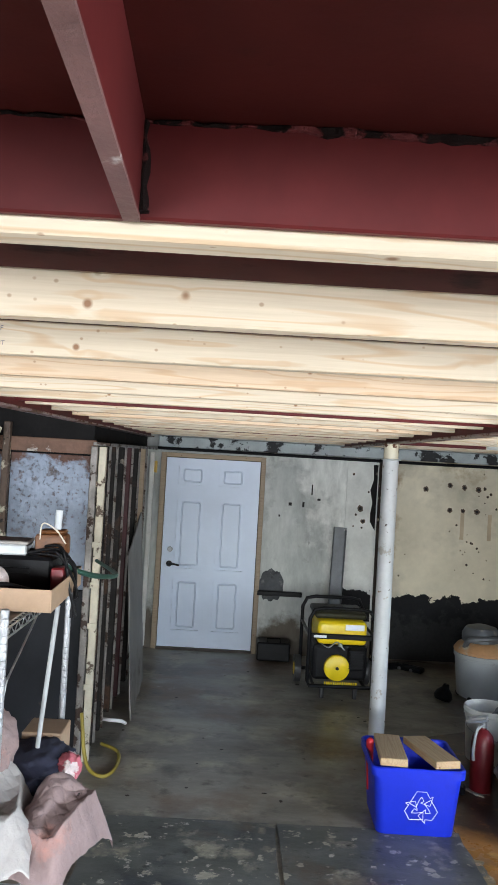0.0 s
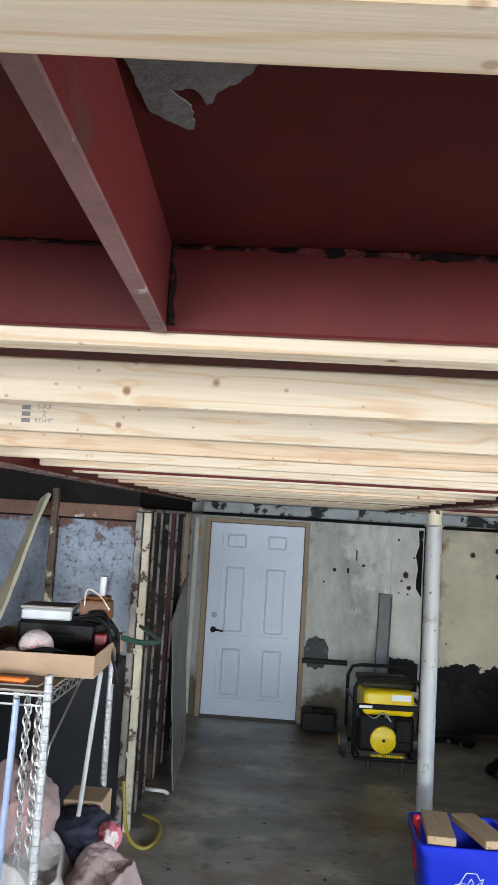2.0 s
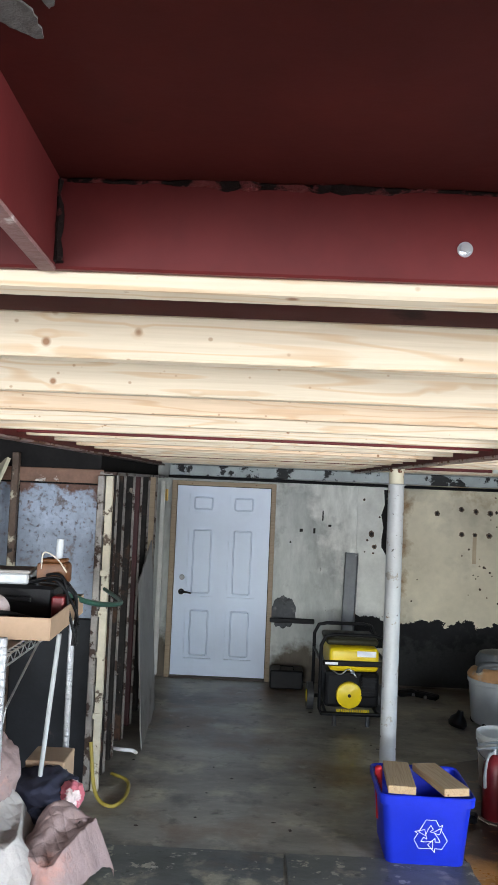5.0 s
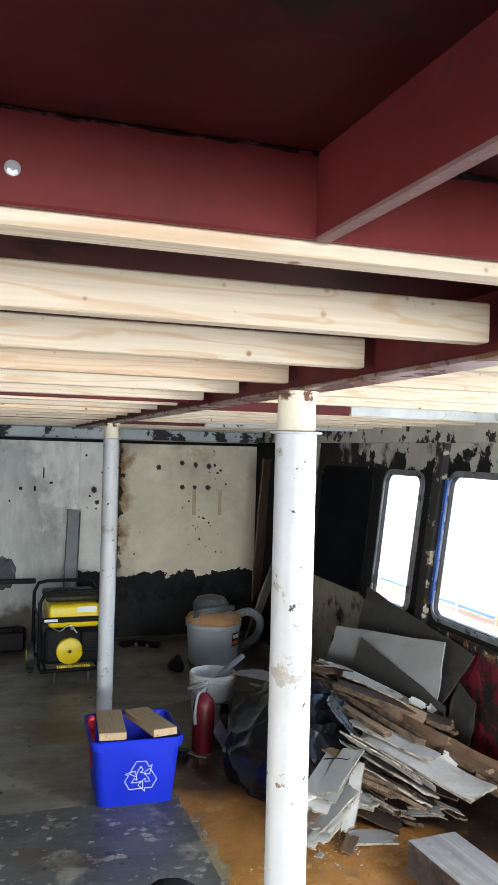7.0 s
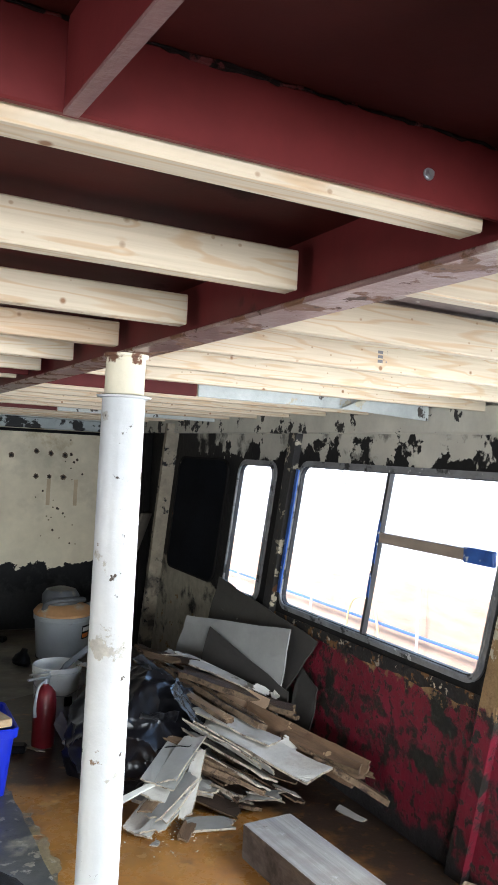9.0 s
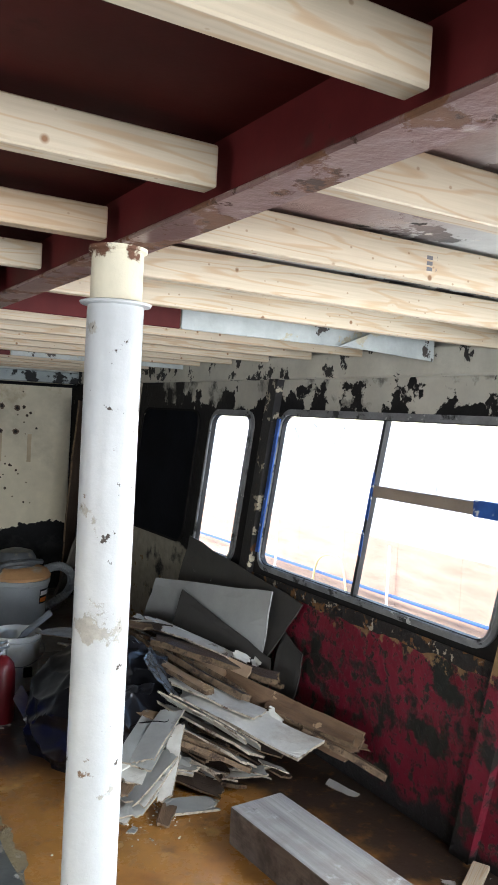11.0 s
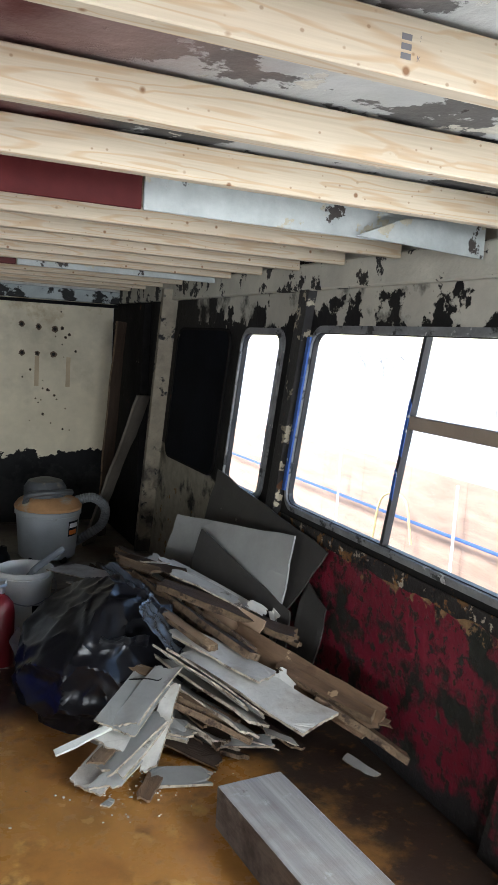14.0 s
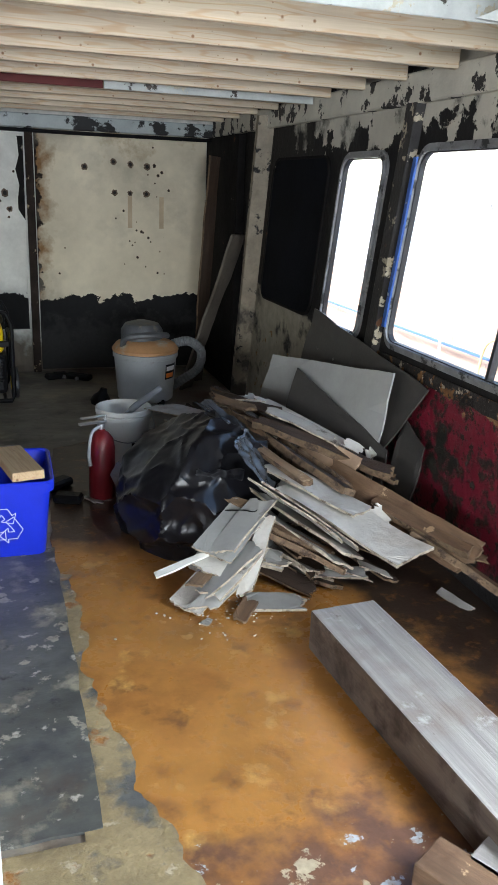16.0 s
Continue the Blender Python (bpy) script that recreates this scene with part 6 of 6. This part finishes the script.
solo("tool_case", bm, black_plastic, "black plastic tool case in the cardboard tray", "tool case")
cb = thing("storage_box", "clear plastic organiser box on the tool case", "storage box", m=pose(-0.88, 3.10, ZT + 0.131, 0, 0, 4))
bm = bmesh.new()
box(bm, -0.095, 0.095, -0.07, 0.07, 0, 0.04, 0.006)
part("body", bm, clear_plastic, cb)
bm = bmesh.new()
box(bm, -0.1, 0.1, -0.074, 0.074, 0.04, 0.052, 0.004)
part("lid", bm, M("grey_dusty_lid", (0.30, 0.28, 0.26), 0.6), cb)
# gauge with brass stem
ga = thing("pressure_gauge", "round white pressure gauge on a brass fitting", "gauge", m=pose(-0.985, 2.76, ZT))
bm = bmesh.new()
tube(bm, (0, 0, 0), (0, 0, 0.06), 0.014, n=12)
tube(bm, (-0.03, 0, 0.035), (0.04, 0, 0.035), 0.012, n=10)
part("fitting", bm, brass, ga, smooth=40)
bm = bmesh.new()
tube(bm, (0, 0.012, 0.09), (0, -0.012, 0.09), 0.033, n=24)
part("case", bm, chrome, ga, smooth=40)
bm = bmesh.new()
tube(bm, (0, -0.0125, 0.09), (0, -0.0145, 0.09), 0.029, n=24)
part("dial", bm, pure_white, ga)
bm = bmesh.new()
bmesh.ops.create_uvsphere(bm, u_segments=20, v_segments=12, radius=0.062)
solo("string_ball", bm, M("pink_green_twine", (0.62, 0.52, 0.52), 0.8, vary=0.2, scale=14, bump=0.6, bscale=90, layers=[((0.15, 0.42, 0.25), 0.62, 9, 0.05, 0.8), ((0.70, 0.30, 0.33), 0.60, 7, 0.05, 0.8)]), "pale ball of twine with pink and green strands", "ball of twine", m=pose(-0.845, 2.84, ZT + 0.062), smooth=60)
bm = bmesh.new()
bmesh.ops.create_uvsphere(bm, u_segments=14, v_segments=8, radius=0.035)
solo("glass_cup", bm, clear_plastic, "small pale cup in the tray", "cup", m=pose(-0.915, 2.78, ZT + 0.035) @ Matrix.Diagonal((1, 1, 1, 1)), smooth=60)
bm = bmesh.new()
sweep(bm, spline([(-0.98, 2.74, ZT + 0.03), (-0.88, 2.73, ZT + 0.05), (-0.78, 2.74, ZT + 0.075), (-0.70, 2.80, ZT + 0.05)]), 0.008, 8)
solo("black_cable", bm, black_plastic, "black cable lying in the tray", "cable")
# Box-like orange-brown jar with a clear pipe standing in it.
bt = thing("orange_jar", "orange-brown box-like jar with a clear pipe", "bottle", m=pose(-0.70, 3.10, ZT + 0.131))
bm = bmesh.new()
box(bm, -0.058, 0.058, -0.045, 0.045, 0.0, 0.082, 0.014, 2)
box(bm, -0.045, 0.05, -0.036, 0.036, 0.082, 0.096, 0.006)
for v in bm.verts:
    v.co += noise.noise_vector(v.co * 22) * 0.004
part("rag", bm, orange_rag, bt, smooth=40)
bm = bmesh.new()
tube(bm, (0.012, 0, 0.03), (0.018, 0, 0.17), 0.014, n=12)
part("neck", bm, clear_plastic, bt, smooth=40)
bm = bmesh.new()
sweep(bm, spline([(-0.04, -0.04, 0.05), (-0.03, -0.05, 0.12), (0.02, -0.05, 0.10), (0.06, -0.05, 0.05)]), 0.003, 6)
part("string", bm, rope_mat, bt)
cr = random.Random(77)
for k in range(5):
    q = [(-0.74 + cr.uniform(-0.05, 0.05), 3.06 + cr.uniform(-0.05, 0.05), ZT + 0.14 + cr.uniform(0, 0.03)), (-0.66 + cr.uniform(-0.03, 0.02), 3.02 + cr.uniform(-0.06, 0.05), ZT + 0.13 + cr.uniform(0, 0.05)), (-0.60 + cr.uniform(-0.02, 0.02), 3.03 + cr.uniform(-0.06, 0.06), ZT + 0.06 + cr.uniform(-0.03, 0.05)), (-0.595 + cr.uniform(-0.02, 0.02), 3.02 + cr.uniform(-0.06, 0.06), ZT + cr.uniform(-0.10, 0.0))]
    bm = bmesh.new()
    sweep(bm, spline(q), 0.0055, 8)
    solo("black_cable", bm, black_plastic, "black cable hanging over the edge of the tray", "cable", "tray cables", smooth=60)
bm = bmesh.new()
box(bm, -0.675, -0.630, 2.98, 3.06, ZT, ZT + 0.10, 0.006)
solo("red_pack", bm, red_paint, "small red pack in the tray", "pack")
bm = bmesh.new()
sweep(bm, spline([(-0.66, 3.02, ZT + 0.09), (-0.58, 3.2, ZT + 0.03), (-0.55, 3.6, ZT - 0.03), (-0.66, 4.2, ZT - 0.10), (-0.83, 4.68, ZT - 0.12)]), 0.011, 8)
solo("green_hose", bm, M("green_hose", (0.02, 0.07, 0.05), 0.5), "dark green hose slung from the tray to a stud", "hose")

TRAY = ("cardboard_tray", "tool_case", "storage_box", "pressure_gauge", "string_ball", "glass_cup", "black_cable", "orange_jar", "red_pack")
for o in scene.objects:
    if o.parent is None and o.name.split(".")[0] in TRAY:
        o.location.y -= 0.10

# rope coils hanging from the rack
def rope_coil(x, y, zt, zb, seed, wraps):
    rr = random.Random(seed)
    t = thing("rope_coil", "coil of off-white cotton rope hanging from the rack", "rope", "rope coils")
    for k in range(wraps):
        w = rr.uniform(0.018, 0.045)
        dx, dy = rr.gauss(0, 0.012), rr.gauss(0, 0.012)
        zz = zb + rr.uniform(0, 0.06)
        bm = bmesh.new()
        pts = []
        zm = zt - (zt - zb) * 0.28
        for i in range(28):
            a = math.tau * i / 28
            z = (zt + zz) / 2 + (zt - zz) / 2 * math.sin(a)
            pinch = 0.35 + 0.65 * min(1, abs(z - zm) / 0.10)
            pts.append((x + dx + w * math.cos(a) * pinch, y + dy + 0.012 * math.sin(3 * a + k), z))
        sweep(bm, pts, 0.0055, 6, closed=True)
        part("loop", bm, rope_mat, t, smooth=60)
    bm = bmesh.new()
    for j in range(4):
        zc = zt - (zt - zb) * 0.28 + (j - 1.5) * 0.011
        sweep(bm, [(x + 0.028 * math.cos(a), y + 0.024 * math.sin(a), zc) for a in [math.tau * i / 14 for i in range(14)]], 0.0055, 6, closed=True)
    part("binding", bm, rope_mat, t, smooth=60)


rope_coil(-0.885, 2.375, 1.20, 0.80, 2, 7)
rope_coil(-0.940, 2.365, 0.98, 0.46, 3, 9)
bm = bmesh.new()
sweep(bm, spline([(-0.885, 2.38, 1.285), (-0.90, 2.37, 1.22), (-0.885, 2.372, 1.17)]), 0.004, 6)
sweep(bm, spline([(-0.97, 2.37, 1.285), (-0.955, 2.36, 1.1), (-0.94, 2.362, 0.96)]), 0.004, 6)
solo("rope_hanger", bm, rope_mat, "thin cord holding the rope coils on the rack", "cord")


def chain(x, y, zt, n, r=0.010):
    t = bmesh.new()
    for k in range(n):
        z = zt - k * 0.026
        c = []
        for i in range(12):
            a = math.tau * i / 12
            u, w = 0.009 * math.cos(a), 0.019 * math.sin(a)
            c.append((x + (u if k % 2 else 0), y + (0 if k % 2 else u), z + w))
        sweep(t, c, 0.0028, 5, closed=True)
    return solo("hanging_chain", t, chrome, "galvanised chain hanging from the rack's shelf", "chain", "hanging chains", smooth=60)


for i, (x, y) in enumerate(((-0.765, 2.46), (-0.745, 2.50), (-0.72, 2.47), (-0.79, 2.52))):
    chain(x, y, 1.255, 22 - 3 * i)
for nm, P, Q, r, mt, lab in (("steel_pole", (-0.775, 2.365, 1.28), (-0.80, 2.36, 0.005), 0.010, M("blue_grey_pole", (0.26, 0.32, 0.48), 0.35, 0.3), "blue-grey metal pole standing by the rack"),
                             ("wooden_stick", (-1.03, 2.37, 1.24), (-1.08, 2.35, 0.005), 0.011, M("pink_stick", (0.27, 0.185, 0.175), 0.6), "dusty pink stick standing by the rack"),
                             ("white_pipe", (-0.655, 2.95, 1.26), (-0.72, 2.98, 0.565), 0.009, clear_plastic, "white plastic pipe standing in the rack"),
                             ("grey_batten", (-0.965, 2.345, 0.98), (-0.99, 2.33, 0.005), 0.014, M("grey_batten", (0.36, 0.32, 0.28), 0.7), "grey wooden batten standing by the rack")):
    bm = bmesh.new()
    tube(bm, P, Q, r, n=12)
    solo(nm, bm, mt, lab, "pole", smooth=40)


# cloths on the lower shelf
def cloth(name, c, rad, mt, label, seed, amp=0.14, sc=1.3, cut=-0.75, quilt=0.0):
    bm = bmesh.new()
    bmesh.ops.create_icosphere(bm, subdivisions=5, radius=1)
    crumple(bm, sc, amp, seed)
    for v in bm.verts:
        w = noise.noise(v.co * 1.6 + Vector((seed, 0, 0)))
        v.co += v.co.normalized() * (0.07 * abs(math.sin(5.0 * v.co.x + 3.0 * v.co.y + 5.0 * w + seed)) - 0.05)
    for v in bm.verts:
        q = quilt * (abs(math.sin((v.co.x + v.co.y) * 14)) ** 0.5 + abs(math.sin((v.co.x - v.co.y) * 14)) ** 0.5)
        z = max(v.co.z, cut)
        v.co = Vector((v.co.x * rad[0], v.co.y * rad[1], z * rad[2])) * (1 + q)
    return solo(name, bm, mt, label, "cloth", "cloths on the rack", m=pose(*c), smooth=70)


def draped_quilt(name, c, rad, H, mt, label, seed, drop=1.0, turn=0.0):
    """A quilted cloth thrown over a heap: broad folds, a diamond pattern of stitches, hanging edges."""
    bm = bmesh.new()
    n = 130
    V = []
    for i in range(n + 1):
        row = []
        for j in range(n + 1):
            u, v = 2 * i / n - 1, 2 * j / n - 1
            rim = (abs(u) ** 6 + abs(v) ** 6) ** (1 / 6)
            w = noise.noise(Vector((u * 1.1, v * 1.1, seed)))
            fold = 0.5 + 0.5 * math.sin(2.6 * (u * math.cos(seed) + v * math.sin(seed)) + 2.2 * w)
            z = H * (0.62 + 0.45 * w + 0.42 * fold) * (1 - 0.25 * rim ** 2) - drop * H * max(0, rim - 0.72) * 2.8
            s = 17.0
            z += 0.010 * noise.noise(Vector((u * 4, v * 4, seed)))
            a1, a2 = abs(math.sin((u * rad[0] + v * rad[1]) * s * math.pi)), abs(math.sin((u * rad[0] - v * rad[1]) * s * math.pi))
            z += 0.0050 * (min(a1, a2) ** 0.5)
            k = 1 + 0.06 * noise.noise(Vector((u * 3, v * 3, seed + 5)))
            row.append(bm.verts.new((u * rad[0] * k, v * rad[1] * k, z)))
        V.append(row)
    for i in range(n):
        for j in range(n):
            bm.faces.new((V[i][j], V[i + 1][j], V[i + 1][j + 1], V[i][j + 1]))
    r = bmesh.ops.extrude_face_region(bm, geom=bm.faces[:])
    bmesh.ops.translate(bm, vec=(0, 0, -0.006), verts=[g for g in r["geom"] if isinstance(g, bmesh.types.BMVert)])
    return solo(name, bm, mt, label, "cloth", "cloths on the rack", m=pose(*c, 0, 0, turn), smooth=70)


draped_quilt("folded_quilt", (-0.82, 2.62, 0.60), (0.20, 0.25), 0.17, cloth_grey, "grey quilted blanket heaped on the rack", 4, 0.9, 12)
draped_quilt("pink_quilt", (-0.565, 2.66, 0.570), (0.135, 0.20), 0.125, cloth_pink, "stained dusty pink quilt hanging off the rack", 7, 1.3, -15)
cloth("pink_cloth", (-0.92, 2.80, 0.76), (0.17, 0.25, 0.20), cloth_pink, "dusty pink cloth heaped on the rack", 9, 0.10)
cloth("dark_jacket", (-0.72, 3.00, 0.645), (0.15, 0.20, 0.085), cloth_dark, "dark navy jacket heaped on the rack", 12)
cloth("pink_cloth", (-0.59, 2.98, 0.655), (0.05, 0.09, 0.05), cloth_rose, "pink and white striped cloth poking out of the rack", 15, 0.12)
cloth("blue_cloth", (-1.10, 2.36, 0.46), (0.10, 0.08, 0.16), M("blue_cloth", (0.03, 0.05, 0.16), 0.9), "blue cloth hanging at the rack's side", 18, 0.15)
bm = bmesh.new()
box(bm, -0.80, -0.645, 3.10, 3.27, 0.566, 0.735, 0.004)
box(bm, -0.71, -0.66, 3.098, 3.101, 0.70, 0.722)
solo("cardboard_box", bm, cardboard, "small brown cardboard box on the rack", "cardboard box")

# ---- gas cylinder on its trolley ----
gc = thing("gas_cylinder", "tall black gas cylinder with a brass regulator, chained to a trolley", "gas cylinder", m=pose(-1.875, 3.90, 0.03, 2, 1.5, 0) @ Matrix.Diagonal((1.25, 1.25, 1.07, 1)))
bm = bmesh.new()
lathe(bm, [(0.10, 0.0), (0.117, 0.015), (0.117, 1.08), (0.112, 1.14), (0.085, 1.20), (0.045, 1.24), (0.036, 1.25), (0.036, 1.29), (0.0, 1.29)], n=32)
part("bottle", bm, cyl_black, gc, smooth=40)
bm = bmesh.new()
lathe(bm, [(0.1035, 1.155), (0.0875, 1.199), (0.086, 1.199)], n=32)
part("label_band", bm, M("label_paper", (0.55, 0.55, 0.53), 0.6), gc, "pale paper label on the shoulder")
bm = bmesh.new()
tube(bm, (0, 0, 1.29), (0, 0, 1.37), 0.014, n=12)
tube(bm, (-0.06, 0, 1.345), (0.10, 0, 1.345), 0.013, n=12)
tube(bm, (0.05, 0, 1.35), (0.05, 0, 1.40), 0.02, n=12)
reg = part("regulator", bm, brass, gc, smooth=40)
for x in (0.06, 0.12):
    bm = bmesh.new()
    tube(bm, (x, -0.03, 1.40), (x, -0.005, 1.40), 0.032, n=20)
    part("gauge", bm, black_plastic, reg, smooth=40)
bm = bmesh.new()
sweep(bm, spline([(0.10, 0, 1.345), (0.15, -0.02, 1.30), (0.14, -0.03, 1.05), (0.135, -0.02, 0.8)]), 0.008, 8)
part("hose", bm, black_plastic, gc)
tro = thing("cylinder_trolley", "green tubular cylinder trolley", "trolley", m=pose(-1.885, 3.95, 0) @ Matrix.Diagonal((1.2, 1.15, 1, 1)))
for x in (-0.15, 0.15):
    bm = bmesh.new()
    sweep(bm, spline([(x, -0.20, 0.03), (x, 0.14, 0.03), (x, 0.16, 0.06), (x, 0.16, 0.7), (x * 0.9, 0.18, 1.2)]), 0.013, 8)
    part("rail", bm, green_paint, tro, smooth=60)
bm = bmesh.new()
sweep(bm, spline([(-0.15, -0.20, 0.03), (-0.165, -0.19, 0.3), (-0.165, -0.10, 0.55), (-0.15, 0.16, 0.60)]), 0.012, 8)
part("side_guard", bm, green_paint, tro, smooth=60)
bm = bmesh.new()
box(bm, -0.15, 0.15, -0.20, 0.14, 0.018, 0.028, 0.002)
part("toe_plate", bm, green_paint, tro)
for x in (-0.20, 0.20):
    bm = bmesh.new()
    tube(bm, (x - 0.02, 0.22, 0.10), (x + 0.02, 0.22, 0.10), 0.10, n=24)
    part("wheel", bm, dark_rubber, tro, smooth=40)
bm = bmesh.new()
for k in range(26):
    a = math.pi + math.pi * k / 25
    cx, cy, cz = -1.865 + 0.158 * math.cos(a), 3.90 + 0.158 * math.sin(a), 0.58 - 0.05 * math.sin(math.pi * k / 25)
    c = []
    tx, ty = -math.sin(a), math.cos(a)
    for i in range(10):
        b = math.tau * i / 10
        u, w = 0.011 * math.cos(b), 0.006 * math.sin(b)
        c.append((cx + tx * u + (math.cos(a) * w if k % 2 else 0), cy + ty * u + (math.sin(a) * w if k % 2 else 0), cz + (0 if k % 2 else w)))
    sweep(bm, c, 0.002, 5, closed=True)
solo("safety_chain", bm, chrome, "thin chain round the gas cylinder", "chain", smooth=60)
jag_board("leaning_plank", (-1.47, 4.66, 1.93), (-1.74, 3.50, 0.02), 0.125, 0.02, cream_plank, "long cream painted plank leaning on the bulkhead", 35, 0.004, 500, "", "plank")
# hose and pipe end on the floor
bm = bmesh.new()
sweep(bm, spline([(-0.86, 4.66, 0.30), (-0.80, 4.55, 0.06), (-0.70, 4.48, 0.012), (-0.64, 4.60, 0.012), (-0.66, 4.85, 0.012), (-0.78, 4.95, 0.02)]), 0.011, 8)
solo("yellow_hose", bm, yellow_hose, "yellow hose lying on the floor by the stud", "hose", smooth=60)
bm = bmesh.new()
sweep(bm, spline([(-0.86, 5.32, 0.05), (-0.78, 5.24, 0.07), (-0.71, 5.26, 0.06), (-0.69, 5.34, 0.02)]), 0.012, 8)
solo("white_cable", bm, pure_white, "short white cable end at the partition's foot", "cable", smooth=60)
bm = bmesh.new()
for k in range(26):
    s = rnd.uniform(0.003, 0.014)
    bmesh.ops.create_icosphere(bm, subdivisions=1, radius=s, matrix=Matrix.Translation((rnd.uniform(-0.72, 1.1), rnd.uniform(4.1, 7.2), 0.002)) @ Matrix.Diagonal((rnd.uniform(0.5, 1.6), rnd.uniform(0.5, 1.6), 0.25, 1)))
solo("floor_litter", bm, dark_wood, "dark crumbs and flakes scattered on the floor", "litter", kind="stuff")
for i, (x, y, L, rz) in enumerate(((1.45, 7.2, 0.18, 20), (1.62, 7.15, 0.22, -35), (1.25, 4.75, 0.2, 40), (1.30, 4.55, 0.14, -20))):
    bm = bmesh.new()
    box(bm, -L / 2, L / 2, -0.04, 0.04, 0.004, 0.05, 0.012)
    solo("dark_scrap", bm, black_plastic, "dark scrap lying on the floor", "scrap", "dark scraps", m=pose(x, y, 0, 0, 0, rz))

# ---- bolts and stamps overhead ----
for x, y in ((0.232, 0.5675), (-0.52, 0.5675), (0.822, 0.5675)):
    b = thing("bolt", "bright zinc bolt head in the red beam", "bolt", "beam bolts")
    bm = bmesh.new()
    tube(bm, (x, y, 2.042), (x, y - 0.005, 2.042), 0.004, n=6)
    part("head", bm, chrome, b)
    bm = bmesh.new()
    tube(bm, (x, y, 2.042), (x, y - 0.0012, 2.042), 0.006, n=16)
    part("washer", bm, chrome, b)


def grade_stamp(x, y, z):
    t = thing("grade_stamp", "black ink grade stamp on a joist, reading S-P-F 2", "stamp", "grade stamps", pose(x, y - 0.0008, z, 90, 0, 0))
    text_mesh("mark", "S-P-F", 0.013, ink, t, pose(0.012, 0.012, 0))
    text_mesh("mark", "2", 0.015, ink, t, pose(0.012, 0, 0))
    text_mesh("mark", "KD-HT", 0.011, ink, t, pose(0.012, -0.013, 0))
    for k in range(3):
        bm = bmesh.new()
        box(bm, -0.030, -0.014, -0.017 + k * 0.012, -0.009 + k * 0.012, 0, 0.0003)
        part("ink_bar", bm, ink, t)


grade_stamp(-0.46, 0.953, 2.036)
grade_stamp(-0.45, 1.366, 2.036)
grade_stamp(1.60, 1.6565, 2.040)
grade_stamp(1.40, 2.897, 2.036)

# ---- outside: dock ----
dock = M("dock_planks", (0.37, 0.255, 0.20), 0.8, vary=0.25, scale=1.5, bump=0.2, stretch=(1, 1, 6))
bm = bmesh.new()
for k in range(40):
    box(bm, 6.0, 6.12, -6 + k * 0.9, -6 + k * 0.9 + 0.897, -1.2, 0.46, 0.002)
solo("dock_wall", bm, dock, "brown planked dock wall outside the windows", "dock", kind="structure")
bm = bmesh.new()
sweep(bm, [(5.9, -6, -0.08), (5.9, 30, -0.08)], 0.018, 8)
solo("dock_rail", bm, M("blue_rail_paint", (0.04, 0.10, 0.28), 0.4), "blue painted dock rail outside", "rail", kind="structure")
for k in range(5):
    bm = bmesh.new()
    tube(bm, (5.8, 4.4 + k * 2.1, -1.2), (5.8, 4.4 + k * 2.1, 0.45), 0.014, n=10)
    solo("dock_post", bm, pure_white, "white post on the dock outside", "post", "dock posts")
bm = bmesh.new()
sweep(bm, spline([(5.85, 7.9, -0.4), (5.8, 7.7, 0.1), (5.8, 7.3, 0.15), (5.85, 7.2, -0.3)]), 0.013, 8)
solo("dock_hose", bm, M("pale_yellow_hose", (0.6, 0.52, 0.25), 0.5), "yellow hose hanging on the dock outside", "hose", smooth=60)


# ---- outside: bare trees far off ----
bark = M("grey_bark", (0.33, 0.32, 0.31), 0.9, vary=0.3)


def bare_tree(x, y, h, seed):
    rr = random.Random(seed)
    t = thing("bare_tree", "leafless grey tree far beyond the dock", "tree", "bare trees", pose(x, y, -1.2))
    bm = bmesh.new()
    top = Vector((rr.gauss(0, 0.2), rr.gauss(0, 0.2), h))
    tube(bm, (0, 0, 0), tuple(top), 0.08, 0.02, n=7)
    part("trunk", bm, bark, t)
    bm = bmesh.new()

    def branch(p, d, L, r, depth):
        q = p + d * L
        tube(bm, tuple(p), tuple(q), r, r * 0.55, n=4)
        if depth:
            for _ in range(3):
                e = (d + Vector((rr.gauss(0, 0.5), rr.gauss(0, 0.5), rr.gauss(0.15, 0.35)))).normalized()
                branch(p.lerp(q, rr.uniform(0.45, 1.0)), e, L * rr.uniform(0.5, 0.75), r * 0.55, depth - 1)
    for k in range(8):
        f = 0.3 + 0.7 * k / 8
        a = rr.uniform(0, math.tau)
        branch(top * f, Vector((math.cos(a), math.sin(a), rr.uniform(0.5, 1.2))).normalized(), h * 0.26 * (1.2 - f * 0.6), 0.045 * (1.2 - f), 3)
    part("limbs", bm, bark, t)


for x, y, h, s in ((25, 33.5, 4.4, 1), (25, 36.5, 5.0, 2), (26, 39.5, 5.2, 3), (25, 25.5, 6.4, 4), (26, 28.5, 6.8, 5), (27, 22.5, 6.0, 6)):
    bare_tree(x, y, h, s)
